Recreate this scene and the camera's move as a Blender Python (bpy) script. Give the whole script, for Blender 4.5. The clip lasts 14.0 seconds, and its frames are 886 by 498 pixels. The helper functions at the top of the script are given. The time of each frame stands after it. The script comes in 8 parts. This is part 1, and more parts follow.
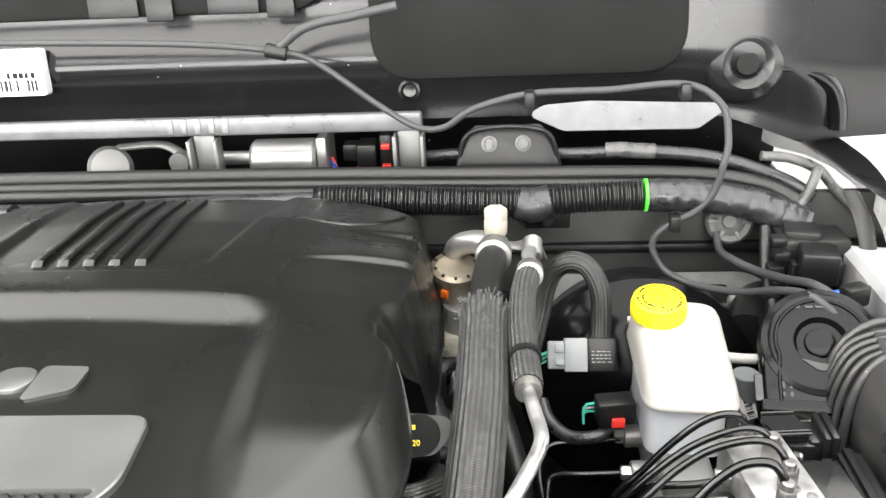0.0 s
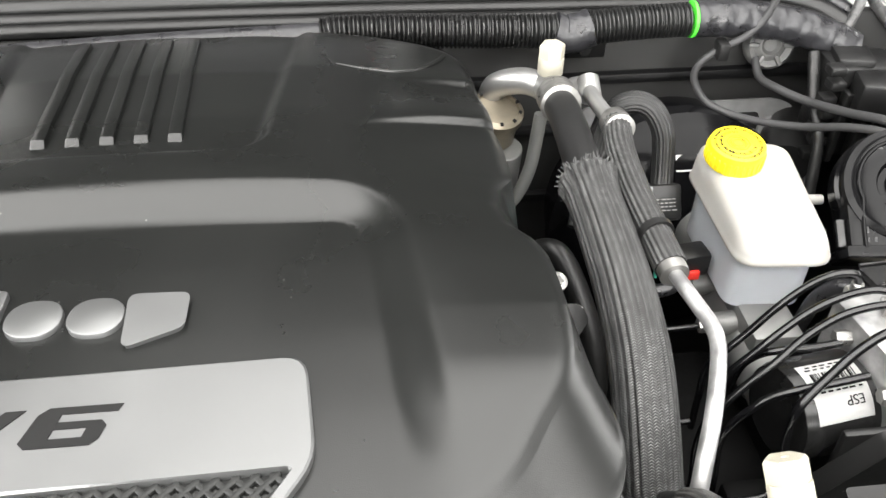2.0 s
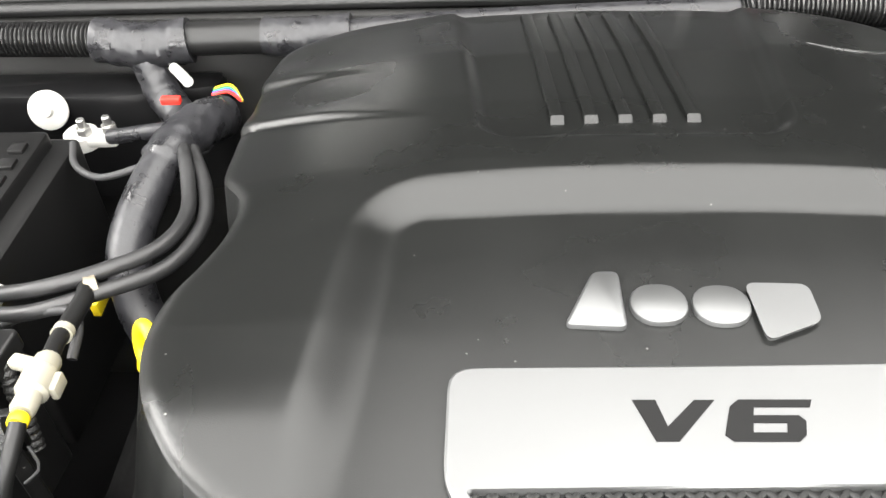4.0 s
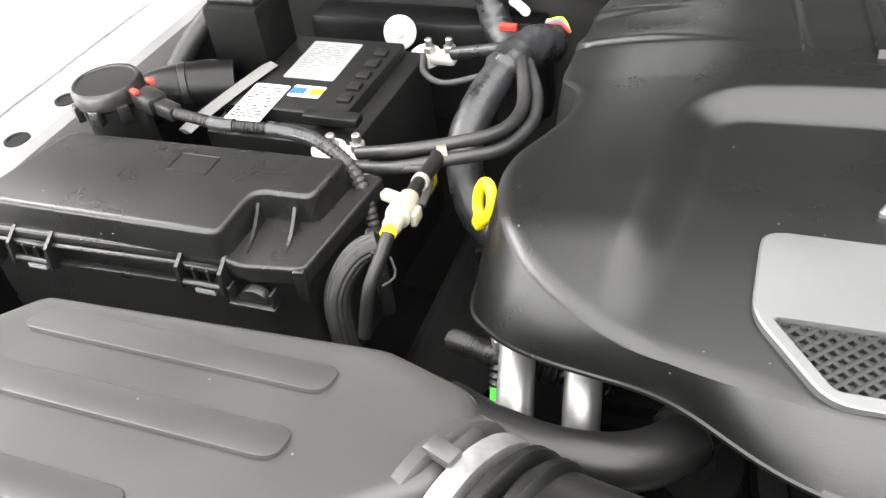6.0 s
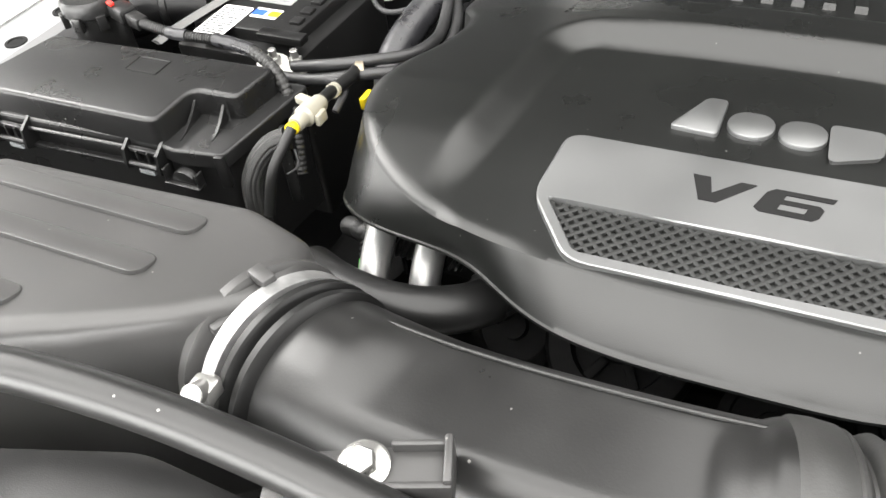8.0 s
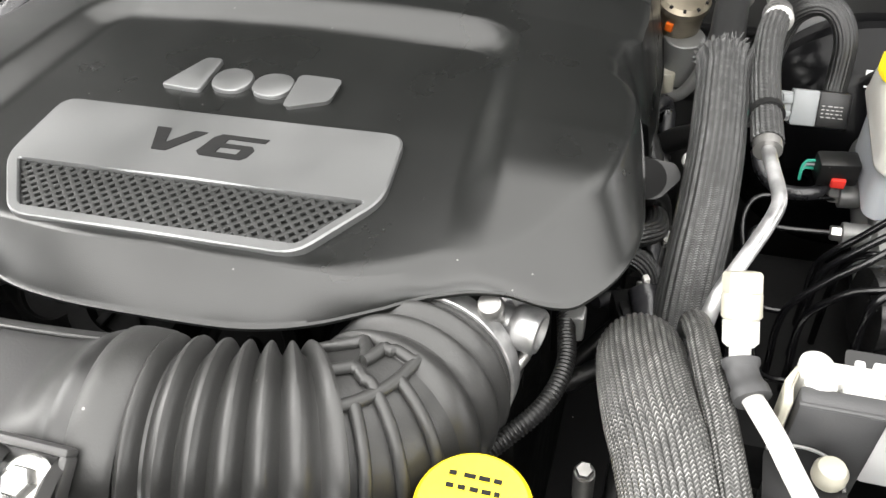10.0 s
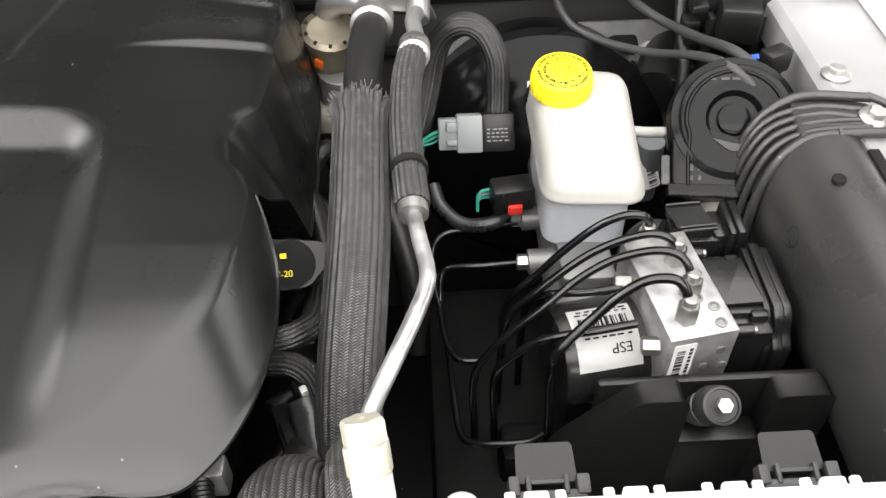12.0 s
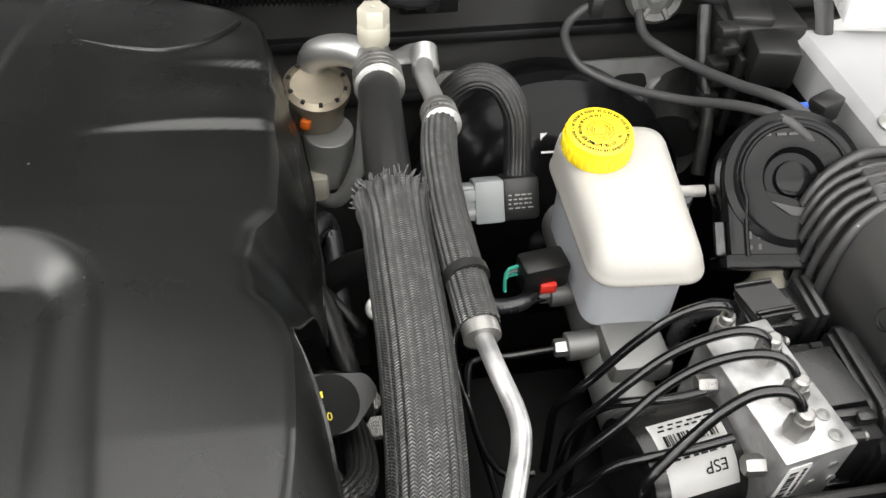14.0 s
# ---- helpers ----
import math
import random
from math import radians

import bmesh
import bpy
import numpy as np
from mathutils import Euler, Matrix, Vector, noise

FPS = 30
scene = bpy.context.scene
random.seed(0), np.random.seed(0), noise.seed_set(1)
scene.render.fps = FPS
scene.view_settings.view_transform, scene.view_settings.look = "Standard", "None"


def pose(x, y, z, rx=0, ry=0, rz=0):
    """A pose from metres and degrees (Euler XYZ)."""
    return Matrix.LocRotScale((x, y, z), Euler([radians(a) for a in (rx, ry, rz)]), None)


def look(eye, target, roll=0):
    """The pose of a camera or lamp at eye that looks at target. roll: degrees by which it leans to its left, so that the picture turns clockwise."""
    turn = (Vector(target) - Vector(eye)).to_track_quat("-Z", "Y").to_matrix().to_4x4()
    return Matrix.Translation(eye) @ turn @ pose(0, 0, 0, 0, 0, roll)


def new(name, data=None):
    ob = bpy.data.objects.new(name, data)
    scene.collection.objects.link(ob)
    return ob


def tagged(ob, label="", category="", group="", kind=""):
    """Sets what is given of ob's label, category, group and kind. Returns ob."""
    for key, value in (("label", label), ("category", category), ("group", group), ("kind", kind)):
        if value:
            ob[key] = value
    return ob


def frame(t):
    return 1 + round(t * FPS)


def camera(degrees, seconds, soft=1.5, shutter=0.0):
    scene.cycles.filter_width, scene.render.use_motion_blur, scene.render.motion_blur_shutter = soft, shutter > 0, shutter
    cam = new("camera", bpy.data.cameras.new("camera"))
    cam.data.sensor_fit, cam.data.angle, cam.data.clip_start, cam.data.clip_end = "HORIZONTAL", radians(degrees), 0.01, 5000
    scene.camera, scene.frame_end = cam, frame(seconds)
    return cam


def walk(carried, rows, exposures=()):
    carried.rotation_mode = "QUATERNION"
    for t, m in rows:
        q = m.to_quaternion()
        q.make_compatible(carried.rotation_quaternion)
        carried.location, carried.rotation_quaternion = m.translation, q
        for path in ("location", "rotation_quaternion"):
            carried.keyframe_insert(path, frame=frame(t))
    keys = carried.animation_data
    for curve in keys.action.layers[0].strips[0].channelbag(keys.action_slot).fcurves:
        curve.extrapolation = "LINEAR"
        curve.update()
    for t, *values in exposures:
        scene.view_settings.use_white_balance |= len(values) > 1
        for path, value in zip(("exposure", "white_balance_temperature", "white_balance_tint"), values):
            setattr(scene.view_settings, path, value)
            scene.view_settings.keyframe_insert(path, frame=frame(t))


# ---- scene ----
cam = camera(56.0, 14.0)
PATH = [
    (0, (0.044, -0.056, 1.408), (-0.126, 1.743, 0.551), -3.1),
    (0.5, (-0.01, -0.012, 1.391), (-0.104, 1.711, 0.379), -2.5),
    (1, (-0.034, 0.02, 1.397), (-0.02, 1.623, 0.2), -1.4),
    (1.5, (-0.081, 0.042, 1.416), (0.016, 1.59, 0.153), -0.6),
    (2, (-0.146, 0.057, 1.423), (0.021, 1.57, 0.125), 0.5),
    (2.5, (-0.22, 0.071, 1.434), (-0.022, 1.56, 0.113), 1.0),
    (3, (-0.297, 0.072, 1.437), (-0.095, 1.549, 0.103), 1.0),
    (3.5, (-0.36, 0.083, 1.437), (-0.28, 1.553, 0.083), -1.0),
    (4, (-0.431, 0.085, 1.429), (-0.514, 1.552, 0.073), -2.6),
    (4.2, (-0.457, 0.08, 1.429), (-0.61, 1.54, 0.071), -3.3),
    (6.3, (-0.466, -0.064, 1.417), (-1.134, 1.304, 0.12), -7.6),
    (6.5, (-0.452, -0.074, 1.415), (-1.138, 1.283, 0.117), -7.5),
    (7, (-0.42, -0.092, 1.425), (-1.138, 1.232, 0.109), -7.3),
    (7.2, (-0.401, -0.1, 1.428), (-1.128, 1.208, 0.101), -7.0),
    (9.3, (-0.103, -0.089, 1.458), (-0.819, 1.132, 0.045), -8.1),
    (9.5, (-0.076, -0.081, 1.45), (-0.676, 1.196, 0.033), -5.5),
    (10, (-0.02, -0.059, 1.434), (-0.488, 1.28, 0.024), -5.1),
    (10.5, (0.009, -0.036, 1.438), (-0.293, 1.335, 0.014), -3.6),
    (11, (0.027, -0.009, 1.441), (-0.123, 1.379, 0.009), -1.9),
    (11.5, (0.039, 0.02, 1.437), (0.0, 1.412, 0.001), -1.8),
    (12, (0.06, 0.068, 1.419), (0.102, 1.446, -0.03), -1.2),
    (12.5, (0.081, 0.119, 1.401), (0.179, 1.481, -0.06), -0.8),
    (13, (0.079, 0.152, 1.391), (0.224, 1.506, -0.073), -0.2),
    (13.5, (0.046, 0.182, 1.391), (0.239, 1.534, -0.07), 0.7),
    (14, (-0.019, 0.195, 1.394), (0.242, 1.546, -0.057), 2.5),
]
walk(cam, [(t, look(eye, target, roll)) for t, eye, target, roll in PATH],
     exposures=((0, 0.0), (0.6, 0.03), (1.5, 0.0), (2.2, 0.0), (3.0, 0.07), (4.0, 0.2), (6.5, 0.12), (7.0, 0.0), (9.5, -0.15), (11.0, -0.2), (12.5, -0.45), (14.0, -0.57)))

# ---- light ----
world = bpy.data.worlds.new("room_air")
world.use_nodes = True
world.node_tree.nodes["Background"].inputs[0].default_value = (0.9, 0.95, 1.0, 1)
world.node_tree.nodes["Background"].inputs[1].default_value = 0.03
scene.world = world
scene.view_settings.exposure = 0.0


def overhead_fill(x, y, w, d, watts):
    data = bpy.data.lights.new("overhead_fill_light", "AREA")
    data.shape, data.size, data.size_y, data.energy = "RECTANGLE", w, d, watts
    data.color = (1.0, 0.98, 0.95)
    ob = new("overhead_fill_light", data)
    ob.matrix_world = pose(x, y, 3.55)
    return ob


# unseen broad panels, added and sized to brighten the cover, airbox and duct
overhead_fill(-0.6, -2.75, 7.0, 3.1, 620)
overhead_fill(-0.2, 0.0, 4.6, 2.2, 225)
overhead_fill(0.8, 1.85, 3.6, 1.4, 94)
overhead_fill(-4.25, 0.5, 2.9, 2.4, 400)


def side_fill(x, y, z, w, h, watts, turn):
    """A broad unseen fill light added before a closed wall."""
    data = bpy.data.lights.new("side_fill_light", "AREA")
    data.shape, data.size, data.size_y, data.energy = "RECTANGLE", w, h, watts
    data.color = (1.0, 0.99, 0.97)
    new("side_fill_light", data).matrix_world = pose(x, y, z, 90, 0, turn)


# added fill from the front of the car; the wall there has no door
side_fill(-1.4, -4.95, 1.5, 8.8, 2.8, 1080, 0)
side_fill(-5.9, -1.8, 1.6, 4.4, 2.6, 210, -90)
side_fill(5.9, 0.9, 1.9, 7.6, 3.0, 320, 90)

# ---- plan to metres: the plan is drawn round the top of the engine cover ----
UNIT = Matrix.Translation((0, 0, 1.10)) @ Matrix.Scale(1.15, 4) @ Matrix.Translation((0, 0, -1.06))


# ---- materials ----
def material(name, color, rough=0.5, metal=0.0, vary=0.15, scale=9.0, bump=0.08, grain=900.0, coat=0.0, rvary=0.1, spec=0.5, sss=0.0):
    m = bpy.data.materials.new(name)
    m.use_nodes = True
    nt = m.node_tree
    b = nt.nodes["Principled BSDF"]
    co = nt.nodes.new("ShaderNodeTexCoord")
    n1 = nt.nodes.new("ShaderNodeTexNoise")
    n1.inputs["Scale"].default_value, n1.inputs["Detail"].default_value = scale, 6
    n2 = nt.nodes.new("ShaderNodeTexNoise")
    n2.inputs["Scale"].default_value, n2.inputs["Detail"].default_value = grain, 2
    nt.links.new(co.outputs["Object"], n1.inputs["Vector"])
    nt.links.new(co.outputs["Object"], n2.inputs["Vector"])
    ramp = nt.nodes.new("ShaderNodeMapRange")
    ramp.inputs["From Min"].default_value, ramp.inputs["From Max"].default_value = 0.3, 0.7
    ramp.inputs["To Min"].default_value, ramp.inputs["To Max"].default_value = 1 - vary, 1 + vary
    nt.links.new(n1.outputs["Fac"], ramp.inputs["Value"])
    mul = nt.nodes.new("ShaderNodeVectorMath")
    mul.operation = "SCALE"
    mul.inputs[0].default_value = color[:3]
    nt.links.new(ramp.outputs["Result"], mul.inputs["Scale"])
    nt.links.new(mul.outputs["Vector"], b.inputs["Base Color"])
    rr = nt.nodes.new("ShaderNodeMapRange")
    rr.inputs["From Min"].default_value, rr.inputs["From Max"].default_value = 0.3, 0.7
    rr.inputs["To Min"].default_value, rr.inputs["To Max"].default_value = max(0.02, rough - rvary), min(1.0, rough + rvary)
    nt.links.new(n1.outputs["Fac"], rr.inputs["Value"])
    nt.links.new(rr.outputs["Result"], b.inputs["Roughness"])
    b.inputs["Metallic"].default_value = metal
    b.inputs["Specular IOR Level"].default_value = spec
    if coat:
        b.inputs["Coat Weight"].default_value, b.inputs["Coat Roughness"].default_value = coat, 0.08
    if sss:
        b.inputs["Subsurface Weight"].default_value = sss
        b.inputs["Subsurface Radius"].default_value = (0.01, 0.009, 0.008)
    if bump:
        bp = nt.nodes.new("ShaderNodeBump")
        bp.inputs["Strength"].default_value, bp.inputs["Distance"].default_value = bump, 0.0006
        nt.links.new(n2.outputs["Fac"], bp.inputs["Height"])
        nt.links.new(bp.outputs["Normal"], b.inputs["Normal"])
    return m


def dusty(m, amount=0.5, scale=160.0, color=(0.45, 0.44, 0.42)):
    """Sparse pale specks of dust over a material."""
    nt = m.node_tree
    b = nt.nodes["Principled BSDF"]
    co = nt.nodes.new("ShaderNodeTexCoord")
    v = nt.nodes.new("ShaderNodeTexVoronoi")
    v.inputs["Scale"].default_value = scale
    nt.links.new(co.outputs["Object"], v.inputs["Vector"])
    n = nt.nodes.new("ShaderNodeTexWhiteNoise")
    nt.links.new(v.outputs["Position"], n.inputs["Vector"])
    near = nt.nodes.new("ShaderNodeMath")
    near.operation, near.inputs[1].default_value = "LESS_THAN", 0.10
    nt.links.new(v.outputs["Distance"], near.inputs[0])
    few = nt.nodes.new("ShaderNodeMath")
    few.operation, few.inputs[1].default_value = "LESS_THAN", 0.035
    nt.links.new(n.outputs["Value"], few.inputs[0])
    both = nt.nodes.new("ShaderNodeMath")
    both.operation = "MULTIPLY"
    nt.links.new(near.outputs[0], both.inputs[0])
    nt.links.new(few.outputs[0], both.inputs[1])
    part_of = nt.nodes.new("ShaderNodeMath")
    part_of.operation, part_of.inputs[1].default_value = "MULTIPLY", amount
    nt.links.new(both.outputs[0], part_of.inputs[0])
    mix = nt.nodes.new("ShaderNodeMix")
    mix.data_type = "RGBA"
    was = b.inputs["Base Color"].links[0].from_socket
    nt.links.new(part_of.outputs[0], mix.inputs["Factor"])
    nt.links.new(was, mix.inputs[6])
    mix.inputs[7].default_value = (*color, 1)
    nt.links.new(mix.outputs[2], b.inputs["Base Color"])
    return m


def woven(name, dark, light, pitch, rough=0.55, fine=0.0028):
    """A braided sleeve: lengthwise cords with short slanting threads, from the sweep's UV (metres along, metres round)."""
    m = material(name, dark, rough, vary=0.1, bump=0)
    nt = m.node_tree
    b = nt.nodes["Principled BSDF"]
    uv = nt.nodes.new("ShaderNodeUVMap")
    sep = nt.nodes.new("ShaderNodeSeparateXYZ")
    nt.links.new(uv.outputs["UV"], sep.inputs[0])

    def op(kind, a, c):
        n = nt.nodes.new("ShaderNodeMath")
        n.operation = kind
        for i, v in enumerate((a, c)):
            if isinstance(v, (int, float)):
                n.inputs[i].default_value = v
            elif v is not None:
                nt.links.new(v, n.inputs[i])
        return n.outputs[0]

    across = op("MULTIPLY", sep.outputs[1], 1.0 / pitch)
    zig = op("PINGPONG", across, 0.5)
    along = op("MULTIPLY", sep.outputs[0], 1.0 / fine)
    column = op("MULTIPLY", op("FLOOR", across, None), 0.37)
    slant = op("FRACT", op("ADD", op("ADD", along, column), op("MULTIPLY", zig, 1.7)), None)
    thread = op("PINGPONG", slant, 0.5)
    cord = op("SUBTRACT", 0.5, zig)
    h = op("ADD", op("MULTIPLY", thread, 1.0), op("MULTIPLY", cord, 1.0))
    mask = nt.nodes.new("ShaderNodeMapRange")
    mask.inputs["From Min"].default_value, mask.inputs["From Max"].default_value = 0.25, 0.42
    nt.links.new(thread, mask.inputs["Value"])
    side = op("ADD", op("MULTIPLY", op("GREATER_THAN", op("FRACT", across, None), 0.5), 0.45), 0.55)
    fuzz = nt.nodes.new("ShaderNodeTexNoise")
    fuzz.inputs["Scale"].default_value, fuzz.inputs["Detail"].default_value = 0.35 / fine, 3
    band = nt.nodes.new("ShaderNodeTexNoise")
    band.inputs["Scale"].default_value, band.inputs["Detail"].default_value = 60, 2
    for node in (fuzz, band):
        nt.links.new(uv.outputs["UV"], node.inputs["Vector"])
    worn = op("MULTIPLY", op("MULTIPLY", fuzz.outputs["Fac"], fuzz.outputs["Fac"]), op("MULTIPLY", band.outputs["Fac"], 7.0))
    fac = op("MULTIPLY", op("MULTIPLY", mask.outputs["Result"], side), op("MULTIPLY", worn, op("ADD", op("MULTIPLY", zig, 1.3), 0.3)))
    mix = nt.nodes.new("ShaderNodeMix")
    mix.data_type = "RGBA"
    nt.links.new(fac, mix.inputs["Factor"])
    mix.inputs[6].default_value, mix.inputs[7].default_value = (*dark, 1), (*light, 1)
    nt.links.new(mix.outputs[2], b.inputs["Base Color"])
    bp = nt.nodes.new("ShaderNodeBump")
    bp.inputs["Strength"].default_value, bp.inputs["Distance"].default_value = 0.6, 0.0009
    nt.links.new(h, bp.inputs["Height"])
    nt.links.new(bp.outputs["Normal"], b.inputs["Normal"])
    return m


PLASTIC = dusty(material("moulded_black_plastic", (0.0060, 0.0064, 0.0060), 0.285, vary=0.15, bump=0.14, grain=1500, rvary=0.03), 0.22)
PLASTIC2 = dusty(material("dark_plastic", (0.007, 0.007, 0.007), 0.36, bump=0.2, grain=1300, spec=0.35), 0.3)
AIRBOX = dusty(material("satin_black_plastic", (0.046, 0.0453, 0.0448), 0.40, bump=0.08, grain=1100, rvary=0.05), 0.35, 120)
TUBEMAT = dusty(material("dusty_black_intake_plastic", (0.012, 0.012, 0.0118), 0.33, bump=0.10, grain=700, rvary=0.06, vary=0.3, scale=14), 0.4, 120)
FUSEBOX = dusty(material("moulded_fuse_box_plastic", (0.010, 0.010, 0.010), 0.30, bump=0.2, grain=1100, rvary=0.05), 0.35, 120)
DUCT = dusty(material("satin_dark_plastic", (0.025, 0.025, 0.0253), 0.29, bump=0.2, grain=1100, rvary=0.05), 0.35, 120)
RUBBER = material("black_rubber", (0.008, 0.008, 0.008), 0.40, bump=0.15, grain=500, spec=0.4)
BELLOWS = dusty(material("dusty_black_rubber", (0.024, 0.024, 0.0233), 0.42, bump=0.2, grain=500), 0.3, 120)
CABLE = material("dusty_cable_jacket", (0.020, 0.020, 0.0205), 0.42, bump=0.2, grain=300, vary=0.25, scale=40)
CAPGREY = material("grey_black_plastic", (0.034, 0.034, 0.035), 0.5, bump=0.2)
SOFT = material("grey_rubber", (0.028, 0.028, 0.029), 0.6, bump=0.15)
GLOSS = material("gloss_black_paint", (0.004, 0.004, 0.0045), 0.2, bump=0.0, rvary=0.07)
HORNBLACK = material("glossy_black_lacquer", (0.004, 0.004, 0.0044), 0.17, bump=0.05, spec=0.16)
CTRL = dusty(material("moulded_controller_plastic", (0.007, 0.007, 0.0072), 0.24, bump=0.15, grain=900, spec=0.5), 0.3, 140)
BOOSTER = material("glossy_black_booster_paint", (0.004, 0.004, 0.0044), 0.16, bump=0.03, rvary=0.04, spec=0.12)
HOODPAINT = dusty(material("black_body_paint", (0.010, 0.010, 0.0105), 0.24, bump=0.05, coat=0.15, scale=5, spec=0.35), 0.5, 90)
LINER = material("hood_lining", (0.005, 0.0052, 0.005), 0.8, bump=0.4, grain=400, spec=0.2)
SILVER = material("satin_silver_paint", (0.190, 0.193, 0.193), 0.41, metal=0.8, vary=0.04, bump=0.06, grain=2500)
ALU = material("cast_aluminium", (0.36, 0.36, 0.355), 0.40, metal=0.8, bump=0.35, grain=350, vary=0.2)
BRIGHT = material("machined_aluminium", (0.42, 0.42, 0.42), 0.40, metal=0.8, bump=0.25, grain=260, vary=0.35, scale=60)
STEEL = material("zinc_plated_steel", (0.44, 0.435, 0.42), 0.32, metal=0.85, vary=0.15, bump=0.1)
NICKEL = material("dull_plated_steel", (0.27, 0.265, 0.255), 0.36, metal=0.85, vary=0.25, bump=0.2, scale=50)
DULL = material("dull_grey_metal", (0.22, 0.22, 0.215), 0.5, metal=0.6, vary=0.25, bump=0.3, grain=300)
WHITE = material("white_plastic", (0.47, 0.465, 0.44), 0.45, vary=0.05, bump=0.05)
CREAM = material("cream_plastic", (0.30, 0.285, 0.235), 0.4, vary=0.06, bump=0.05)
TANK = material("translucent_white_plastic", (0.37, 0.36, 0.335), 0.42, vary=0.04, bump=0.08, grain=300, sss=0.5)
TANKLOW = material("translucent_grey_plastic", (0.50, 0.52, 0.55), 0.38, vary=0.06, bump=0.05, sss=0.3)
YELLOW = material("yellow_plastic", (0.86, 0.66, 0.015), 0.4, vary=0.04, bump=0.05)
DARKINK = material("black_print", (0.012, 0.012, 0.012), 0.6, bump=0, spec=0.1)
CONDUIT = material("shiny_black_conduit", (0.009, 0.009, 0.009), 0.28, bump=0.05)
ORANGE = material("orange_plastic", (0.75, 0.14, 0.01), 0.45, bump=0)
RED = material("red_plastic", (0.6, 0.03, 0.02), 0.4, bump=0)
GREEN = material("green_tape", (0.07, 0.60, 0.04), 0.45, bump=0)
BLUE = material("blue_insulation", (0.03, 0.10, 0.5), 0.4, bump=0)
FOIL = material("silvery_wrapping_tape", (0.055, 0.055, 0.055), 0.36, vary=0.45, scale=70, bump=0.9, grain=140, rvary=0.15)
GROMGREY = material("dusty_grey_rubber", (0.10, 0.10, 0.098), 0.5, vary=0.3, scale=80, bump=0.4, grain=300)
TEAL = material("green_insulation", (0.03, 0.28, 0.2), 0.4, bump=0)
PAPER = material("white_label", (0.66, 0.66, 0.65), 0.5, vary=0.03, bump=0.02)
GREYPLUG = material("grey_plastic", (0.19, 0.20, 0.205), 0.45, bump=0.05)
BRASSY = material("dull_brass", (0.36, 0.31, 0.20), 0.35, metal=0.8, vary=0.2, bump=0.2, scale=60)
BROWN = material("tarnished_brass_metal", (0.24, 0.21, 0.16), 0.42, metal=0.7, vary=0.25, bump=0.2, scale=40)
TAPE = material("wrapped_black_tape", (0.018, 0.018, 0.020), 0.34, vary=0.4, scale=60, bump=1.0, grain=130, rvary=0.15)
WHITEPAINT = material("white_body_paint", (0.80, 0.80, 0.80), 0.25, vary=0.02, bump=0, coat=0.5)
LEDGE = material("grey_primer_metal", (0.23, 0.23, 0.234), 0.36, vary=0.12, bump=0.05)
SLEEVE = woven("braided_hose_sleeve", (0.005, 0.005, 0.005), (0.17, 0.172, 0.17), 0.0036, fine=0.0014)
BRAID = woven("woven_loom_sleeve", (0.006, 0.006, 0.006), (0.06, 0.061, 0.061), 0.0026, rough=0.33, fine=0.0024)
BRAID3 = woven("black_expandable_sleeve", (0.010, 0.010, 0.010), (0.10, 0.10, 0.096), 0.0028, rough=0.38, fine=0.0017)
BRAID2 = woven("shiny_expandable_sleeve", (0.016, 0.016, 0.015), (0.25, 0.247, 0.238), 0.0034, rough=0.36, fine=0.0017)
FLOORMAT = material("pale_sealed_concrete", (0.45, 0.45, 0.44), 0.4, vary=0.08, scale=2, bump=0.1, grain=60)
WALLMAT = material("white_wall_paint", (0.55, 0.55, 0.545), 0.7, vary=0.03, scale=1.5, bump=0.1, grain=120)
CEILMAT = material("dark_ceiling_panels", (0.12, 0.12, 0.12), 0.8, vary=0.04, scale=1.5, bump=0.1, grain=80)
# shade of the deep bay is put into this near-black colour and low gloss
ENGINE = material("shade_black_cast_metal", (0.0035, 0.0035, 0.0035), 0.6, vary=0.4, scale=25, bump=0.5, grain=200, spec=0.09)
SHEET = dusty(material("black_sheet_metal", (0.005, 0.005, 0.0053), 0.36, vary=0.25, bump=0.08, grain=120, spec=0.25), 0.6, 70)


# ---- building blocks ----
def smooth(me, angle=38):
    me.polygons.foreach_set("use_smooth", [True] * len(me.polygons))
    me.set_sharp_from_angle(angle=radians(angle))
    me.update()


def thing(name, base, label, category, group="", kind=""):
    ob = new(name)
    ob.empty_display_size = 0.02
    ob.location = UNIT @ Vector(base)
    return tagged(ob, label, category, group, kind)


def world_of(ob):
    p = Vector(ob.location)
    while ob.parent:
        ob = ob.parent
        p += Vector(ob.location)
    return p


def part(name, bm, mat, parent, label="", kind="", angle=38):
    """Links a bmesh, drawn in plan units, as one mesh under a thing or under a part."""
    bmesh.ops.recalc_face_normals(bm, faces=bm.faces)
    bm.transform(UNIT)
    origin = world_of(parent) if parent else Vector((0, 0, 0))
    if not parent:
        lo = [min(v.co[i] for v in bm.verts) for i in range(3)]
        hi = [max(v.co[i] for v in bm.verts) for i in range(3)]
        origin = Vector(((lo[0] + hi[0]) / 2, (lo[1] + hi[1]) / 2, lo[2]))
    bm.transform(Matrix.Translation(-origin))
    me = bpy.data.meshes.new(name)
    bm.to_mesh(me)
    bm.free()
    smooth(me, angle)
    me.materials.append(mat)
    ob = new(name, me)
    if parent:
        ob.parent = parent
    else:
        ob.location = origin
    if label:
        ob["label"] = label
    if kind:
        ob["kind"] = kind
    return ob


def solo(name, bm, mat, label, category, group="", kind="", angle=38):
    return tagged(part(name, bm, mat, None, angle=angle), label, category, group, kind)


